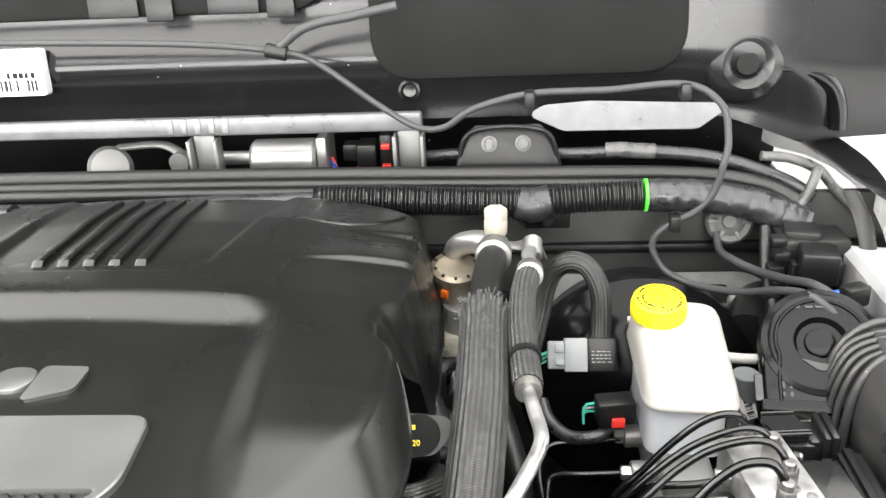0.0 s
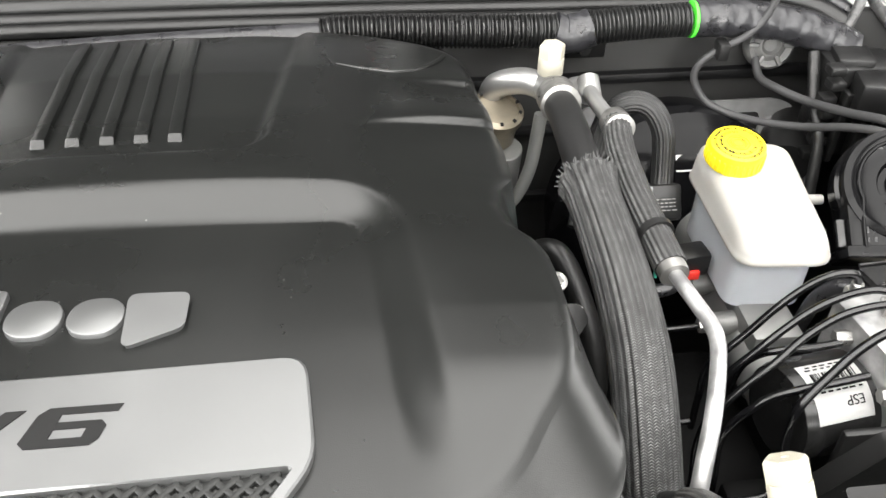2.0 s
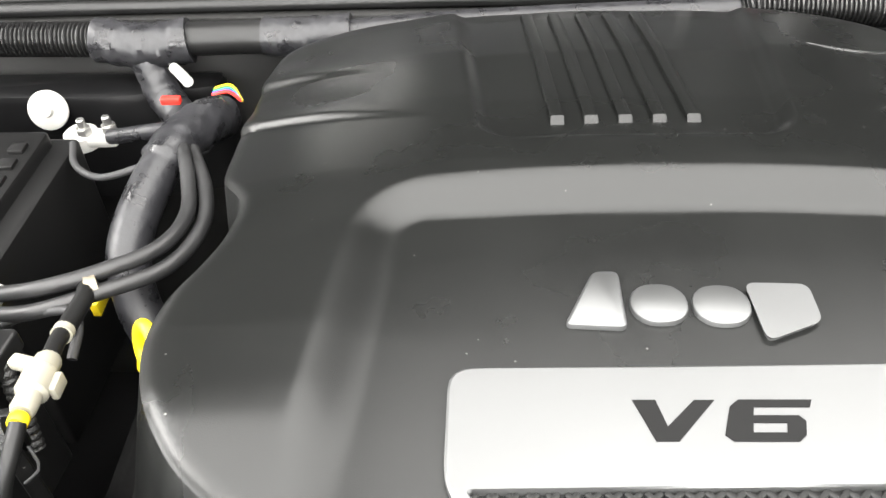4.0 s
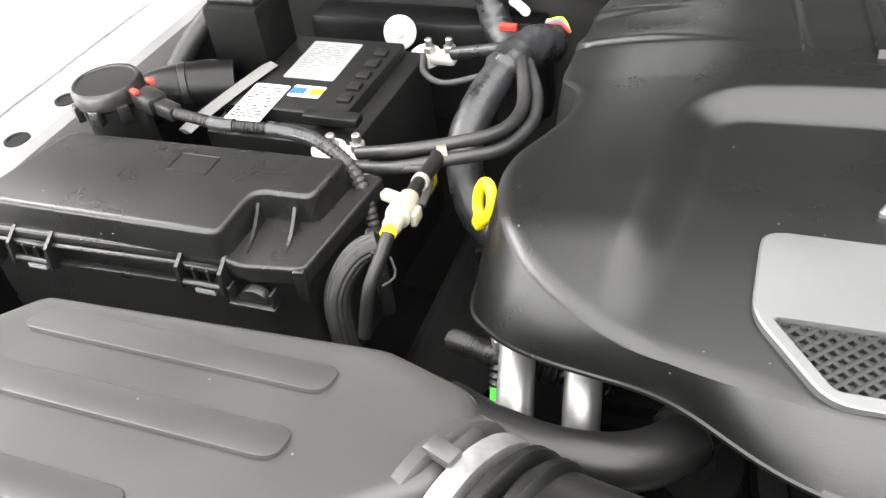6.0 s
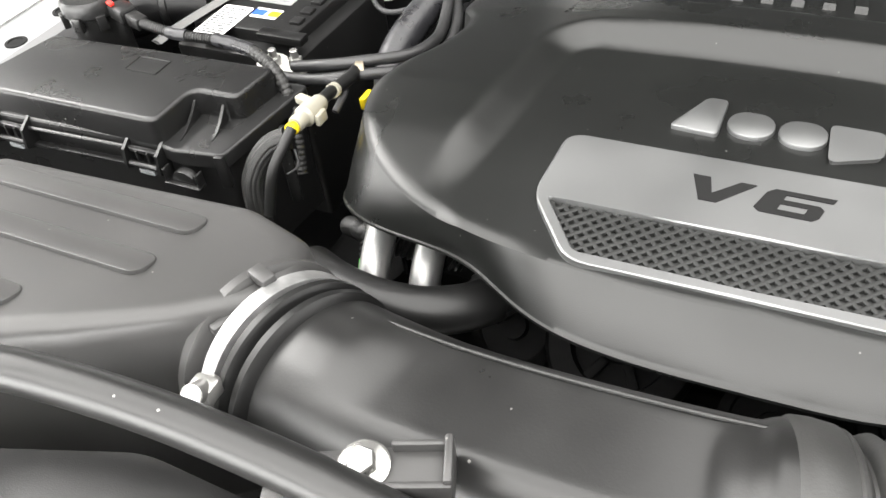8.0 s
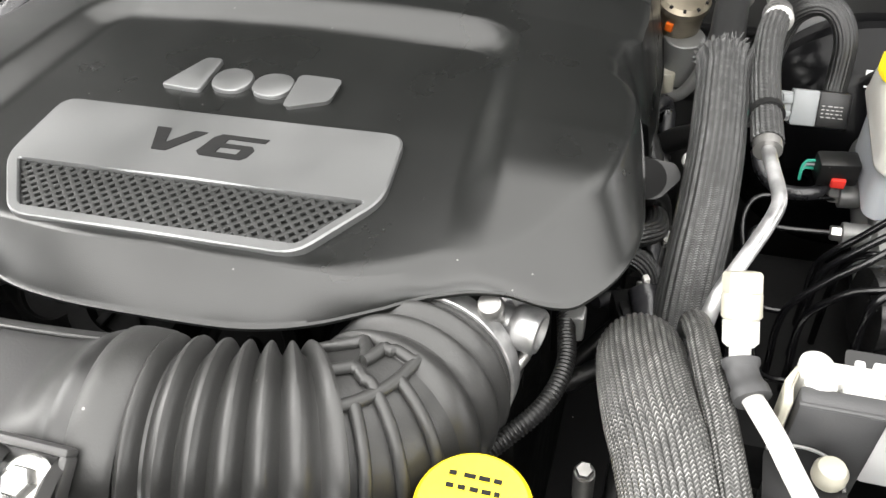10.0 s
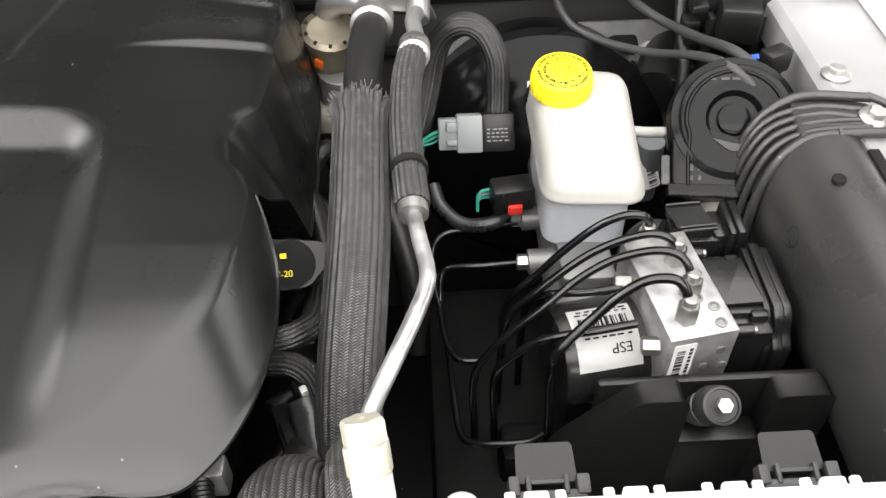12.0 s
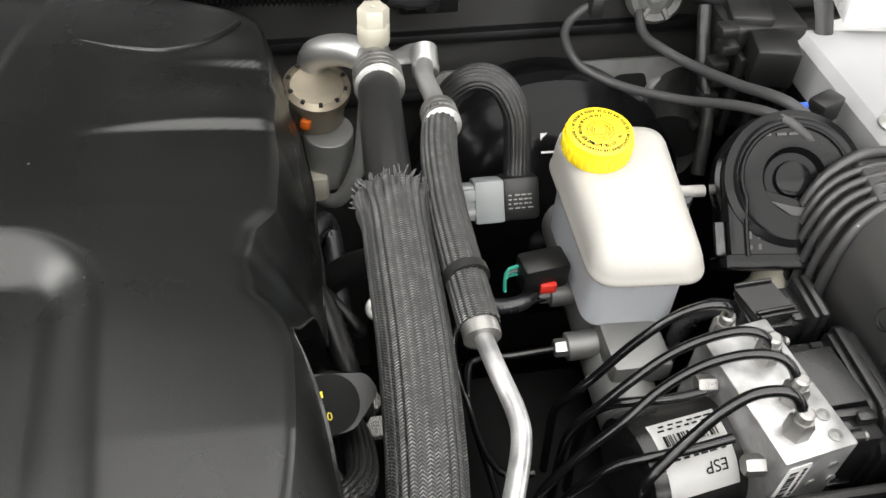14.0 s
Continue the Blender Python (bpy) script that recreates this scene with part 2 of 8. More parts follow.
def fr(o, n, up=(0, 0, 1)):
    """A frame at o whose z is n and whose y leans to up."""
    z = Vector(n).normalized()
    x = Vector(up).cross(z)
    x = x.normalized() if x.length > 1e-5 else Vector((1, 0, 0))
    y = z.cross(x)
    return Matrix(((x.x, y.x, z.x, o[0]), (x.y, y.y, z.y, o[1]), (x.z, y.z, z.z, o[2]), (0, 0, 0, 1)))


def box(bm, c, size, bevel=0.002, rot=0.0, m=None, segs=2):
    made = bmesh.ops.create_cube(bm, size=1.0)["verts"]
    bmesh.ops.scale(bm, vec=size, verts=made)
    edges = list({e for v in made for e in v.link_edges})
    if bevel:
        made = [v for v in bmesh.ops.bevel(bm, geom=edges, offset=min(bevel, 0.45 * min(size)), segments=segs, affect="EDGES", profile=0.5)["verts"]] + [v for v in made if v.is_valid]
        made = list({v for v in made if v.is_valid})
    mat = m if m else Matrix.Translation(c) @ Matrix.Rotation(radians(rot), 4, "Z")
    bmesh.ops.transform(bm, matrix=mat, verts=made)
    return bm


def prism(bm, outline, z0, z1, m=None, bevel=0.0, segs=2, top_inset=0.0):
    """An outline in the x, y plane pulled from z0 to z1; the upper rim bevelled."""
    n = len(outline)
    m = m or Matrix.Identity(4)
    rings = []
    cx, cy = sum(p[0] for p in outline) / n, sum(p[1] for p in outline) / n
    levels = [(z0, 0.0)]
    if bevel:
        for k in range(segs + 1):
            a = math.pi / 2 * k / segs
            levels.append((z1 - bevel + bevel * math.sin(a), bevel * (1 - math.cos(a))))
    else:
        levels.append((z1, 0.0))
    for z, inset in levels:
        ring = []
        for i, p in enumerate(outline):
            a, b = Vector(outline[i - 1]), Vector(outline[(i + 1) % n])
            t = (b - a).normalized()
            q = Vector(p[:2]) + Vector((-t.y, t.x)) * (inset + top_inset * (z - z0) / (z1 - z0))
            ring.append(bm.verts.new(m @ Vector((q.x, q.y, z))))
        rings.append(ring)
    for a, b in zip(rings, rings[1:]):
        for i in range(n):
            bm.faces.new((a[i], a[(i + 1) % n], b[(i + 1) % n], b[i]))
    bm.faces.new(rings[0][::-1])
    bm.faces.new(rings[-1])
    return bm


def rrect(cx, cy, w, h, r, n=5):
    out = []
    for sx, sy, a0 in ((1, 1, 0), (-1, 1, 90), (-1, -1, 180), (1, -1, 270)):
        for k in range(n + 1):
            a = radians(a0 + 90 * k / n)
            out.append((cx + sx * (w / 2 - r) + r * math.cos(a), cy + sy * (h / 2 - r) + r * math.sin(a)))
    return out


def rounded(points, r, n=4):
    """A polygon with rounded corners."""
    out, k = [], len(points)
    for i in range(k):
        p, a, b = Vector(points[i]), Vector(points[i - 1]), Vector(points[(i + 1) % k])
        d = min(r, 0.45 * (a - p).length, 0.45 * (b - p).length)
        s, e = p + (a - p).normalized() * d, p + (b - p).normalized() * d
        for j in range(n + 1):
            t = j / n
            q = s * (1 - t) ** 2 + p * 2 * t * (1 - t) + e * t * t
            out.append((q.x, q.y))
    return out


def lathe(bm, profile, m=None, segs=32, cap=True):
    m = m or Matrix.Identity(4)
    rings = []
    for r, h in profile:
        rings.append([bm.verts.new(m @ Vector((r * math.cos(2 * math.pi * i / segs), r * math.sin(2 * math.pi * i / segs), h))) for i in range(segs)])
    for a, b in zip(rings, rings[1:]):
        for i in range(segs):
            bm.faces.new((a[i], a[(i + 1) % segs], b[(i + 1) % segs], b[i]))
    if cap:
        bm.faces.new(rings[0][::-1])
        bm.faces.new(rings[-1])
    return bm


def cyl(bm, a, b, r, r2=None, segs=20, bevel=0.0008):
    a, b = Vector(a), Vector(b)
    r2 = r if r2 is None else r2
    d = (b - a).length
    v = min(bevel, 0.4 * d, 0.4 * r)
    up = (0, 1, 0) if abs((b - a).normalized().z) > 0.9 else (0, 0, 1)
    return lathe(bm, [(r - v, 0), (r, v), (r2, d - v), (r2 - v, d)], fr(a, b - a, up), segs)


def hexnut(bm, o, n, r, h):
    return lathe(bm, [(r, 0), (r, h * 0.85), (r * 0.88, h)], fr(o, n, (0.01, 1, 0.02)), 6)


def bolt(parent, o, n, r, name="bolt", washer=True):
    """A hexagon head on a round washer face."""
    bm = bmesh.new()
    n = Vector(n).normalized()
    if washer:
        lathe(bm, [(r * 1.75, 0), (r * 1.75, r * 0.25), (r * 1.55, r * 0.4)], fr(o, n, (0.01, 1, 0.02)), 24)
    hexnut(bm, Vector(o) + n * r * 0.3, n, r, r * 0.9)
    return part(name, bm, STEEL, parent)


def path(points, step=0.004):
    """A smooth line through points, in even steps."""
    pts = [Vector(p) for p in points]
    ext = [2 * pts[0] - pts[1], *pts, 2 * pts[-1] - pts[-2]]
    fine = []
    for i in range(1, len(ext) - 2):
        p0, p1, p2, p3 = ext[i - 1:i + 3]
        k = max(4, int((p2 - p1).length / (step * 0.35)))
        for j in range(k):
            t = j / k
            fine.append(0.5 * (2 * p1 + (p2 - p0) * t + (2 * p0 - 5 * p1 + 4 * p2 - p3) * t * t + (3 * p1 - p0 - 3 * p2 + p3) * t ** 3))
    fine.append(pts[-1])
    run = [0.0]
    for a, b in zip(fine, fine[1:]):
        run.append(run[-1] + (b - a).length)
    n = max(3, int(run[-1] / step) + 1)
    out, j = [], 0
    for i in range(n):
        s = run[-1] * i / (n - 1)
        while j < len(run) - 2 and run[j + 1] < s:
            j += 1
        t = (s - run[j]) / max(1e-9, run[j + 1] - run[j])
        out.append(fine[j].lerp(fine[j + 1], min(1, max(0, t))))
    return out, run[-1]


def sweep(bm, points, radius, segs=16, step=0.004, flat=1.0, up=(0, 0, 1), cap=True):
    """A tube along a smooth line. radius: metres, or a function of the way along (metres) and the angle."""
    line, length = path(points, step)
    uv = bm.loops.layers.uv.get("UVMap") or bm.loops.layers.uv.new("UVMap")
    rings, prev = [], Vector(up)
    n = len(line)
    for i, p in enumerate(line):
        t = (line[min(i + 1, n - 1)] - line[max(i - 1, 0)]).normalized()
        side = prev.cross(t)
        side = side.normalized() if side.length > 1e-4 else t.orthogonal().normalized()
        nor = t.cross(side)
        prev = nor
        s = length * i / (n - 1)
        ring = []
        for k in range(segs):
            a = 2 * math.pi * k / segs
            r = radius(s, a) if callable(radius) else radius
            ring.append(bm.verts.new(p + side * (r * math.cos(a)) + nor * (r * flat * math.sin(a))))
        rings.append(ring)
    r0 = radius(length / 2, 0) if callable(radius) else radius
    for i in range(n - 1):
        u0, u1 = length * i / (n - 1), length * (i + 1) / (n - 1)
        for k in range(segs):
            f = bm.faces.new((rings[i][k], rings[i][(k + 1) % segs], rings[i + 1][(k + 1) % segs], rings[i + 1][k]))
            v0, v1 = 2 * math.pi * r0 * k / segs, 2 * math.pi * r0 * (k + 1) / segs
            for loop, w in zip(f.loops, ((u0, v0), (u0, v1), (u1, v1), (u1, v0))):
                loop[uv].uv = w
    if cap:
        bm.faces.new(rings[0][::-1])
        bm.faces.new(rings[-1])
    return bm


def corrugated(r, pitch, depth):
    return lambda s, a: r + depth * (0.5 - 0.5 * math.cos(2 * math.pi * s / pitch)) ** 0.6


def wrapped(r, seed=0.0):
    return lambda s, a: r * (1 + 0.035 * ((s * 60 + a / 6.283 + seed) % 1.0) + 0.09 * noise.noise((s * 130 + seed, math.cos(a) * 2.5, math.sin(a) * 2.5)) + 0.05 * noise.noise((s * 400 + seed, math.cos(a) * 5, math.sin(a) * 5)))


def pull(name, points, radius, mat, parent, segs=14, step=0.004, label="", **kw):
    return part(name, sweep(bmesh.new(), points, radius, segs, step, **kw), mat, parent, label)


def bars(parent, m, w, h, rows, mat=None, seed=1, lift=0.0003):
    """Lines of print as plain bars on a flat face: m's x, y plane, centred; rows of (y, height, words)."""
    rnd = random.Random(seed)
    bm = bmesh.new()
    for y, hh, words in rows:
        x = -w / 2
        for _ in range(words):
            ww = w / words * rnd.uniform(0.45, 0.85)
            box(bm, None, (ww, hh, 0.0002), 0, m=m @ Matrix.Translation((x + ww / 2, y, lift)))
            x += w / words
    return part("print_bar", bm, mat or DARKINK, parent)


def barcode(parent, m, w, h, n, seed=3):
    rnd = random.Random(seed)
    bm = bmesh.new()
    x = -w / 2
    while x < w / 2:
        ww = w / n * rnd.choice((0.4, 0.5, 0.9, 1.1))
        box(bm, None, (ww, h, 0.0002), 0, m=m @ Matrix.Translation((x, 0, 0.0003)))
        x += ww + w / n * rnd.choice((0.4, 0.6, 0.9))
    return part("barcode", bm, DARKINK, parent)


def lettering(parent, body, m, size, mat, depth=0.0003, name="lettering", shear=0.0, fill=None, bold=0.0):
    cu = bpy.data.curves.new(name, "FONT")
    cu.body, cu.size, cu.extrude, cu.shear, cu.offset = body, size, depth, shear, bold
    cu.align_x, cu.align_y = "CENTER", "CENTER"
    tmp = bpy.data.objects.new(name, cu)
    scene.collection.objects.link(tmp)
    dep = bpy.context.evaluated_depsgraph_get()
    me = bpy.data.meshes.new_from_object(tmp.evaluated_get(dep))
    bpy.data.objects.remove(tmp)
    bm = bmesh.new()
    bm.from_mesh(me)
    if fill:
        lo = [min(v.co[i] for v in bm.verts) for i in range(2)]
        hi = [max(v.co[i] for v in bm.verts) for i in range(2)]
        bm.transform(Matrix.Diagonal((fill[0] / (hi[0] - lo[0]), fill[1] / (hi[1] - lo[1]), 1, 1)) @ Matrix.Translation((-(lo[0] + hi[0]) / 2, -(lo[1] + hi[1]) / 2, 0)))
    bm.transform(m)
    return part(name, bm, mat, parent)


# ---- the room ----
def slab(name, lo, hi, mat, label, category):
    bm = bmesh.new()
    bmesh.ops.create_cube(bm, size=1.0)
    bmesh.ops.scale(bm, vec=[b - a for a, b in zip(lo, hi)], verts=bm.verts)
    bmesh.ops.translate(bm, vec=[(a + b) / 2 for a, b in zip(lo, hi)], verts=bm.verts)
    me = bpy.data.meshes.new(name)
    bm.to_mesh(me)
    bm.free()
    me.materials.append(mat)
    return tagged(new(name, me), label, category, kind="structure")


slab("floor", (-6, -5, -0.1), (6, 5, 0), FLOORMAT, "pale sealed concrete workshop floor", "floor")
slab("wall_north", (-6, 5, 0), (6, 5.2, 3.6), WALLMAT, "plain white painted wall", "wall")
slab("wall_south", (-6, -5.2, 0), (6, -5, 3.6), WALLMAT, "plain white painted wall", "wall")
slab("wall_east", (6, -5.2, 0), (6.2, 5.2, 3.6), WALLMAT, "plain white painted wall", "wall")
slab("wall_west", (-6.2, -5.2, 0), (-6, 5.2, 3.6), WALLMAT, "plain white painted wall", "wall")
slab("ceiling", (-6, -5, 3.6), (6, 5, 3.8), CEILMAT, "dark grey ceiling over the car", "ceiling")

# ---- engine cover ----
CX, CY = -0.275, 0.43
TOP_EDGE = [(-0.388, 0.208), (-0.345, 0.202), (-0.26, 0.2), (-0.199, 0.2), (-0.168, 0.201), (-0.142, 0.207), (-0.12, 0.217),
            (-0.103, 0.222), (-0.085, 0.231), (-0.071, 0.243), (-0.059, 0.262), (-0.047, 0.278), (-0.04, 0.295), (-0.036, 0.32),
            (-0.035, 0.345), (-0.036, 0.375), (-0.041, 0.389), (-0.050, 0.400), (-0.0535, 0.421), (-0.050, 0.440), (-0.0405, 0.455),
            (-0.040, 0.475), (-0.0415, 0.528), (-0.0445, 0.596), (-0.0465, 0.640), (-0.0495, 0.661), (-0.066, 0.674), (-0.10, 0.682), (-0.16, 0.686), (-0.245, 0.688),
            (-0.338, 0.688), (-0.43, 0.684), (-0.49, 0.682), (-0.522, 0.672), (-0.531, 0.655), (-0.532, 0.62), (-0.531, 0.56), (-0.530, 0.5), (-0.528, 0.470),
            (-0.524, 0.456), (-0.512, 0.447), (-0.507, 0.425), (-0.510, 0.398), (-0.518, 0.374), (-0.526, 0.358), (-0.5285, 0.340), (-0.528, 0.315), (-0.518, 0.285),
            (-0.498, 0.257), (-0.466, 0.233), (-0.430, 0.217)]
LOW_EDGE = [(-0.3646, 0.1815, 1.0305), (-0.3298, 0.1750, 1.0325), (-0.2598, 0.1730, 1.0350), (-0.2143, 0.1720, 1.0370), (-0.1855, 0.1777, 1.0348), (-0.1572, 0.1900, 1.0378), (-0.1257, 0.2055, 1.0425),
            (-0.0976, 0.2173, 1.0425), (-0.0714, 0.2202, 1.0415), (-0.0617, 0.2193, 1.036), (-0.0558, 0.2165, 1.032), (-0.0461, 0.2240, 1.0375), (-0.0355, 0.2319, 1.0407), (-0.0278, 0.2465, 1.0415),
            (-0.0239, 0.2611, 1.0405), (-0.0219, 0.277, 1.036), (-0.022, 0.295, 1.030), (-0.022, 0.312, 1.024), (-0.024, 0.33, 1.018), (-0.025, 0.345, 1.016), (-0.027, 0.36, 1.019),
            (-0.032, 0.375, 1.036), (-0.037, 0.386, 1.044), (-0.038, 0.396, 1.034), (-0.036, 0.406, 1.020), (-0.033, 0.419, 1.008), (-0.030, 0.430, 0.998), (-0.028, 0.442, 0.970),
            (-0.026, 0.455, 0.938), (-0.026, 0.48, 0.936), (-0.027, 0.55, 0.938), (-0.030, 0.62, 0.94), (-0.036, 0.675, 0.94), (-0.09, 0.693, 0.96), (-0.16, 0.700, 0.98),
            (-0.275, 0.703, 0.985), (-0.43, 0.694, 0.975), (-0.51, 0.682, 0.96), (-0.537, 0.66, 0.95), (-0.540, 0.56, 0.95), (-0.538, 0.48, 0.955), (-0.524, 0.42, 0.96),
            (-0.536, 0.37, 0.97), (-0.541, 0.335, 0.985), (-0.541, 0.30, 0.994), (-0.531, 0.265, 1.008), (-0.5114, 0.2407, 1.0210), (-0.486, 0.2220, 1.0280), (-0.4562, 0.2225, 1.0285), (-0.4301, 0.2215, 1.0300),
            (-0.4047, 0.2085, 1.0305), (-0.385, 0.1945, 1.0303)]


def polar(edge):
    """A star-shaped outline as functions of the angle round the cover's centre."""
    rows = sorted((math.atan2(p[1] - CY, p[0] - CX), math.hypot(p[0] - CX, p[1] - CY), *p[2:]) for p in edge)
    ang = np.array([r[0] for r in rows])
    ang = np.concatenate((ang - 2 * math.pi, ang, ang + 2 * math.pi))
    return ang, [np.tile(np.array([r[i] for r in rows]), 3) for i in range(1, len(rows[0]))]


def step01(a, b, v):
    t = min(1.0, max(0.0, (v - a) / (b - a)))
    return t * t * (3 - 2 * t)


def rr_dist(x, y, cx, cy, w, h, r):
    qx, qy = abs(x - cx) - w + r, abs(y - cy) - h + r
    return math.hypot(max(qx, 0), max(qy, 0)) + min(max(qx, qy), 0) - r


# fall of the top towards the back, along the middle and extra at the sides
FALL_Y = (0.28, 0.33, 0.38, 0.453, 0.528, 0.596, 0.664, 0.74)
FALL_MID = (0.0, 0.0, 0.0, 0.001, 0.005, 0.011, 0.023, 0.042)
FALL_SIDE = (0.004, 0.006, 0.0115, 0.019, 0.0265, 0.030, 0.026, 0.022)


def cover_height(x, y):
    out = abs(x - CX)
    base = 1.0685 - float(np.interp(y, FALL_Y, FALL_MID)) - float(np.interp(y, FALL_Y, FALL_SIDE)) * (out / 0.235) ** 2.5
    bend = max(0.0, 0.298 - y)
    rim = base - (0.06 + 0.15 * step01(0.10, 0.17, out)) * (bend * bend / 0.05 if bend < 0.025 else bend - 0.0125)
    d = rr_dist(x, y + 0.004 * (out / 0.16) ** 2, CX, 0.315, 0.166 + 0.09 * (0.31 - y), 0.118, 0.030)
    sunk = step01(0.011, -0.017, d)
    z = rim * (1 - sunk) + min(rim, base - 0.0135 + 0.0018 * step01(0.085, 0.165, out)) * sunk
    # the rear pocket, its floor falling away from a crisp front rim
    d = rr_dist(x, y, -0.281, 0.62, 0.094 + 0.09 * (y - 0.50), 0.145, 0.022)
    z -= (0.0075 - 0.0025 * step01(0.55, 0.66, y)) * step01(0.003, -0.009, d)
    # two low steps running in from each rear side
    for yy, x0 in ((0.527, 0.12), (0.595, 0.15)):
        line = yy - 0.20 * (0.2325 - out)
        z += 0.0042 * step01(x0, x0 + 0.09, out) * step01(line - 0.003, line + 0.003, y) * (1 - step01(line + 0.004, line + 0.05, y))
    return z


def build_cover():
    N, R = 720, 84
    ta, (tr,) = polar(TOP_EDGE)
    la, (lr, lz) = polar(LOW_EDGE)
    bm = bmesh.new()
    theta = [2 * math.pi * i / N - math.pi for i in range(N)]
    k = np.ones(3) / 3
    wide = np.ones(9) / 9
    plain = np.array([not -0.32 < a < 0.22 for a in theta])
    rt = np.interp(theta, ta, tr)
    rt = np.convolve(np.concatenate((rt[-1:], rt, rt[:1])), k, "valid")
    rl = np.interp(theta, la, lr)
    zl = np.interp(theta, la, lz)
    rl = np.convolve(np.concatenate((rl[-1:], rl, rl[:1])), k, "valid")
    zl = np.convolve(np.concatenate((zl[-1:], zl, zl[:1])), k, "valid")
    front = np.array([-2.5 < a < -1.0 for a in theta])
    broad = np.ones(27) / 27
    rl, zl = (np.where(front, np.convolve(np.concatenate((q[-13:], q, q[:13])), broad, "valid"), q) for q in (rl, zl))
    rt, rl, zl = (np.where(plain, np.convolve(np.concatenate((q[-4:], q, q[:4])), wide, "valid"), q) for q in (rt, rl, zl))
    mid = bm.verts.new((CX, CY, cover_height(CX, CY)))
    rings = []
    for j in range(1, R + 1):
        f = j / R
        ring = []
        for i, a in enumerate(theta):
            r = rt[i] * f
            x, y = CX + r * math.cos(a), CY + r * math.sin(a)
            inside = rt[i] - r
            z = cover_height(x, y) - 0.0026 * (1 - min(1, inside / 0.008)) ** 2
            ring.append(bm.verts.new((x, y, z)))
        rings.append(ring)
    for f in (0.025, 0.10, 0.35, 0.65, 0.93, 1.0):
        ring = []
        for i, a in enumerate(theta):
            bulge = 0.0012 * math.sin(f * math.pi)
            r = rt[i] + (rl[i] - rt[i]) * f + bulge
            x, y = CX + r * math.cos(a), CY + r * math.sin(a)
            z0 = rings[R - 1][i].co.z
            ring.append(bm.verts.new((x, y, z0 + (zl[i] - z0) * f)))
        rings.append(ring)
    for dr, dz in ((0.0015, -0.0004), (0.0018, -0.002), (-0.003, -0.0025)):
        last = rings[R + 5]
        rings.append([bm.verts.new((v.co.x + dr * math.cos(a), v.co.y + dr * math.sin(a), v.co.z + dz)) for v, a in zip(last, theta)])
    last = rings[R + 5]
    rings.append([bm.verts.new((v.co.x - 0.016 * math.cos(a), v.co.y - 0.016 * math.sin(a), v.co.z - 0.002)) for v, a in zip(last, theta)])
    for i in range(N):
        bm.faces.new((mid, rings[0][i], rings[0][(i + 1) % N]))
    for a, b in zip(rings, rings[1:]):
        for i in range(N):
            bm.faces.new((a[i], b[i], b[(i + 1) % N], a[(i + 1) % N]))
    return bm


cover = thing("engine_cover", (CX, CY, 0.95), "matte black moulded plastic engine cover with a silver plate", "engine cover")
part("cover_shell", build_cover(), PLASTIC, cover, angle=36)

PLATE_Z = 1.0567
plate_edge = rounded([(-0.388, 0.307), (-0.389, 0.248), (-0.356, 0.203), (-0.186, 0.206), (-0.155, 0.254), (-0.160, 0.310)], 0.011)
grille_edge = [(-0.380, 0.247), (-0.353, 0.210), (-0.189, 0.213), (-0.164, 0.251)]


def frame_plate():
    """The silver plate: a rim round a cut-out, with the upper part closed."""
    bm = bmesh.new()
    outer = [Vector(p) for p in plate_edge]
    inner = [Vector(p) for p in rounded(grille_edge, 0.004, 10)]
    # even out the counts by walking both rims from the same angle
    c = Vector((-0.271, 0.232))

    def at_angle(poly, a):
        d = Vector((math.cos(a), math.sin(a)))
        best = None
        for p, q in zip(poly, poly[1:] + poly[:1]):
            e = q - p
            den = d.x * e.y - d.y * e.x
            if abs(den) < 1e-12:
                continue
            w = p - c
            t = (w.x * e.y - w.y * e.x) / den
            u = (w.x * d.y - w.y * d.x) / den
            if t > 0 and -1e-6 <= u <= 1 + 1e-6 and (best is None or t > best):
                best = t
        return c + d * best

    angles = sorted({round(math.atan2((p - c).y, (p - c).x), 5) for p in outer + inner} | {round(2 * math.pi * i / 120 - math.pi, 5) for i in range(120)})
    loops = []
    for poly, inset, z in ((outer, 0, PLATE_Z - 0.008), (outer, 0, PLATE_Z + 0.0022), (outer, 0.0012, PLATE_Z + 0.003), (inner, -0.001, PLATE_Z + 0.003), (inner, 0, PLATE_Z + 0.002), (inner, 0, PLATE_Z - 0.004)):
        ring = []
        for a in angles:
            p = at_angle(poly, a)
            d = (p - c).normalized()
            p = p - d * inset
            ring.append(bm.verts.new((p.x, p.y, z)))
        loops.append(ring)
    n = len(angles)
    for a, b in zip(loops, loops[1:]):
        for i in range(n):
            bm.faces.new((a[i], a[(i + 1) % n], b[(i + 1) % n], b[i]))
    return bm


plate = part("silver_plate", frame_plate(), SILVER, cover, "satin silver trapezoid plate", angle=15)
bm = prism(bmesh.new(), rounded(grille_edge, 0.004), PLATE_Z - 0.008, PLATE_Z - 0.0065)
grille = part("grille_backing", bm, DARKINK, cover)


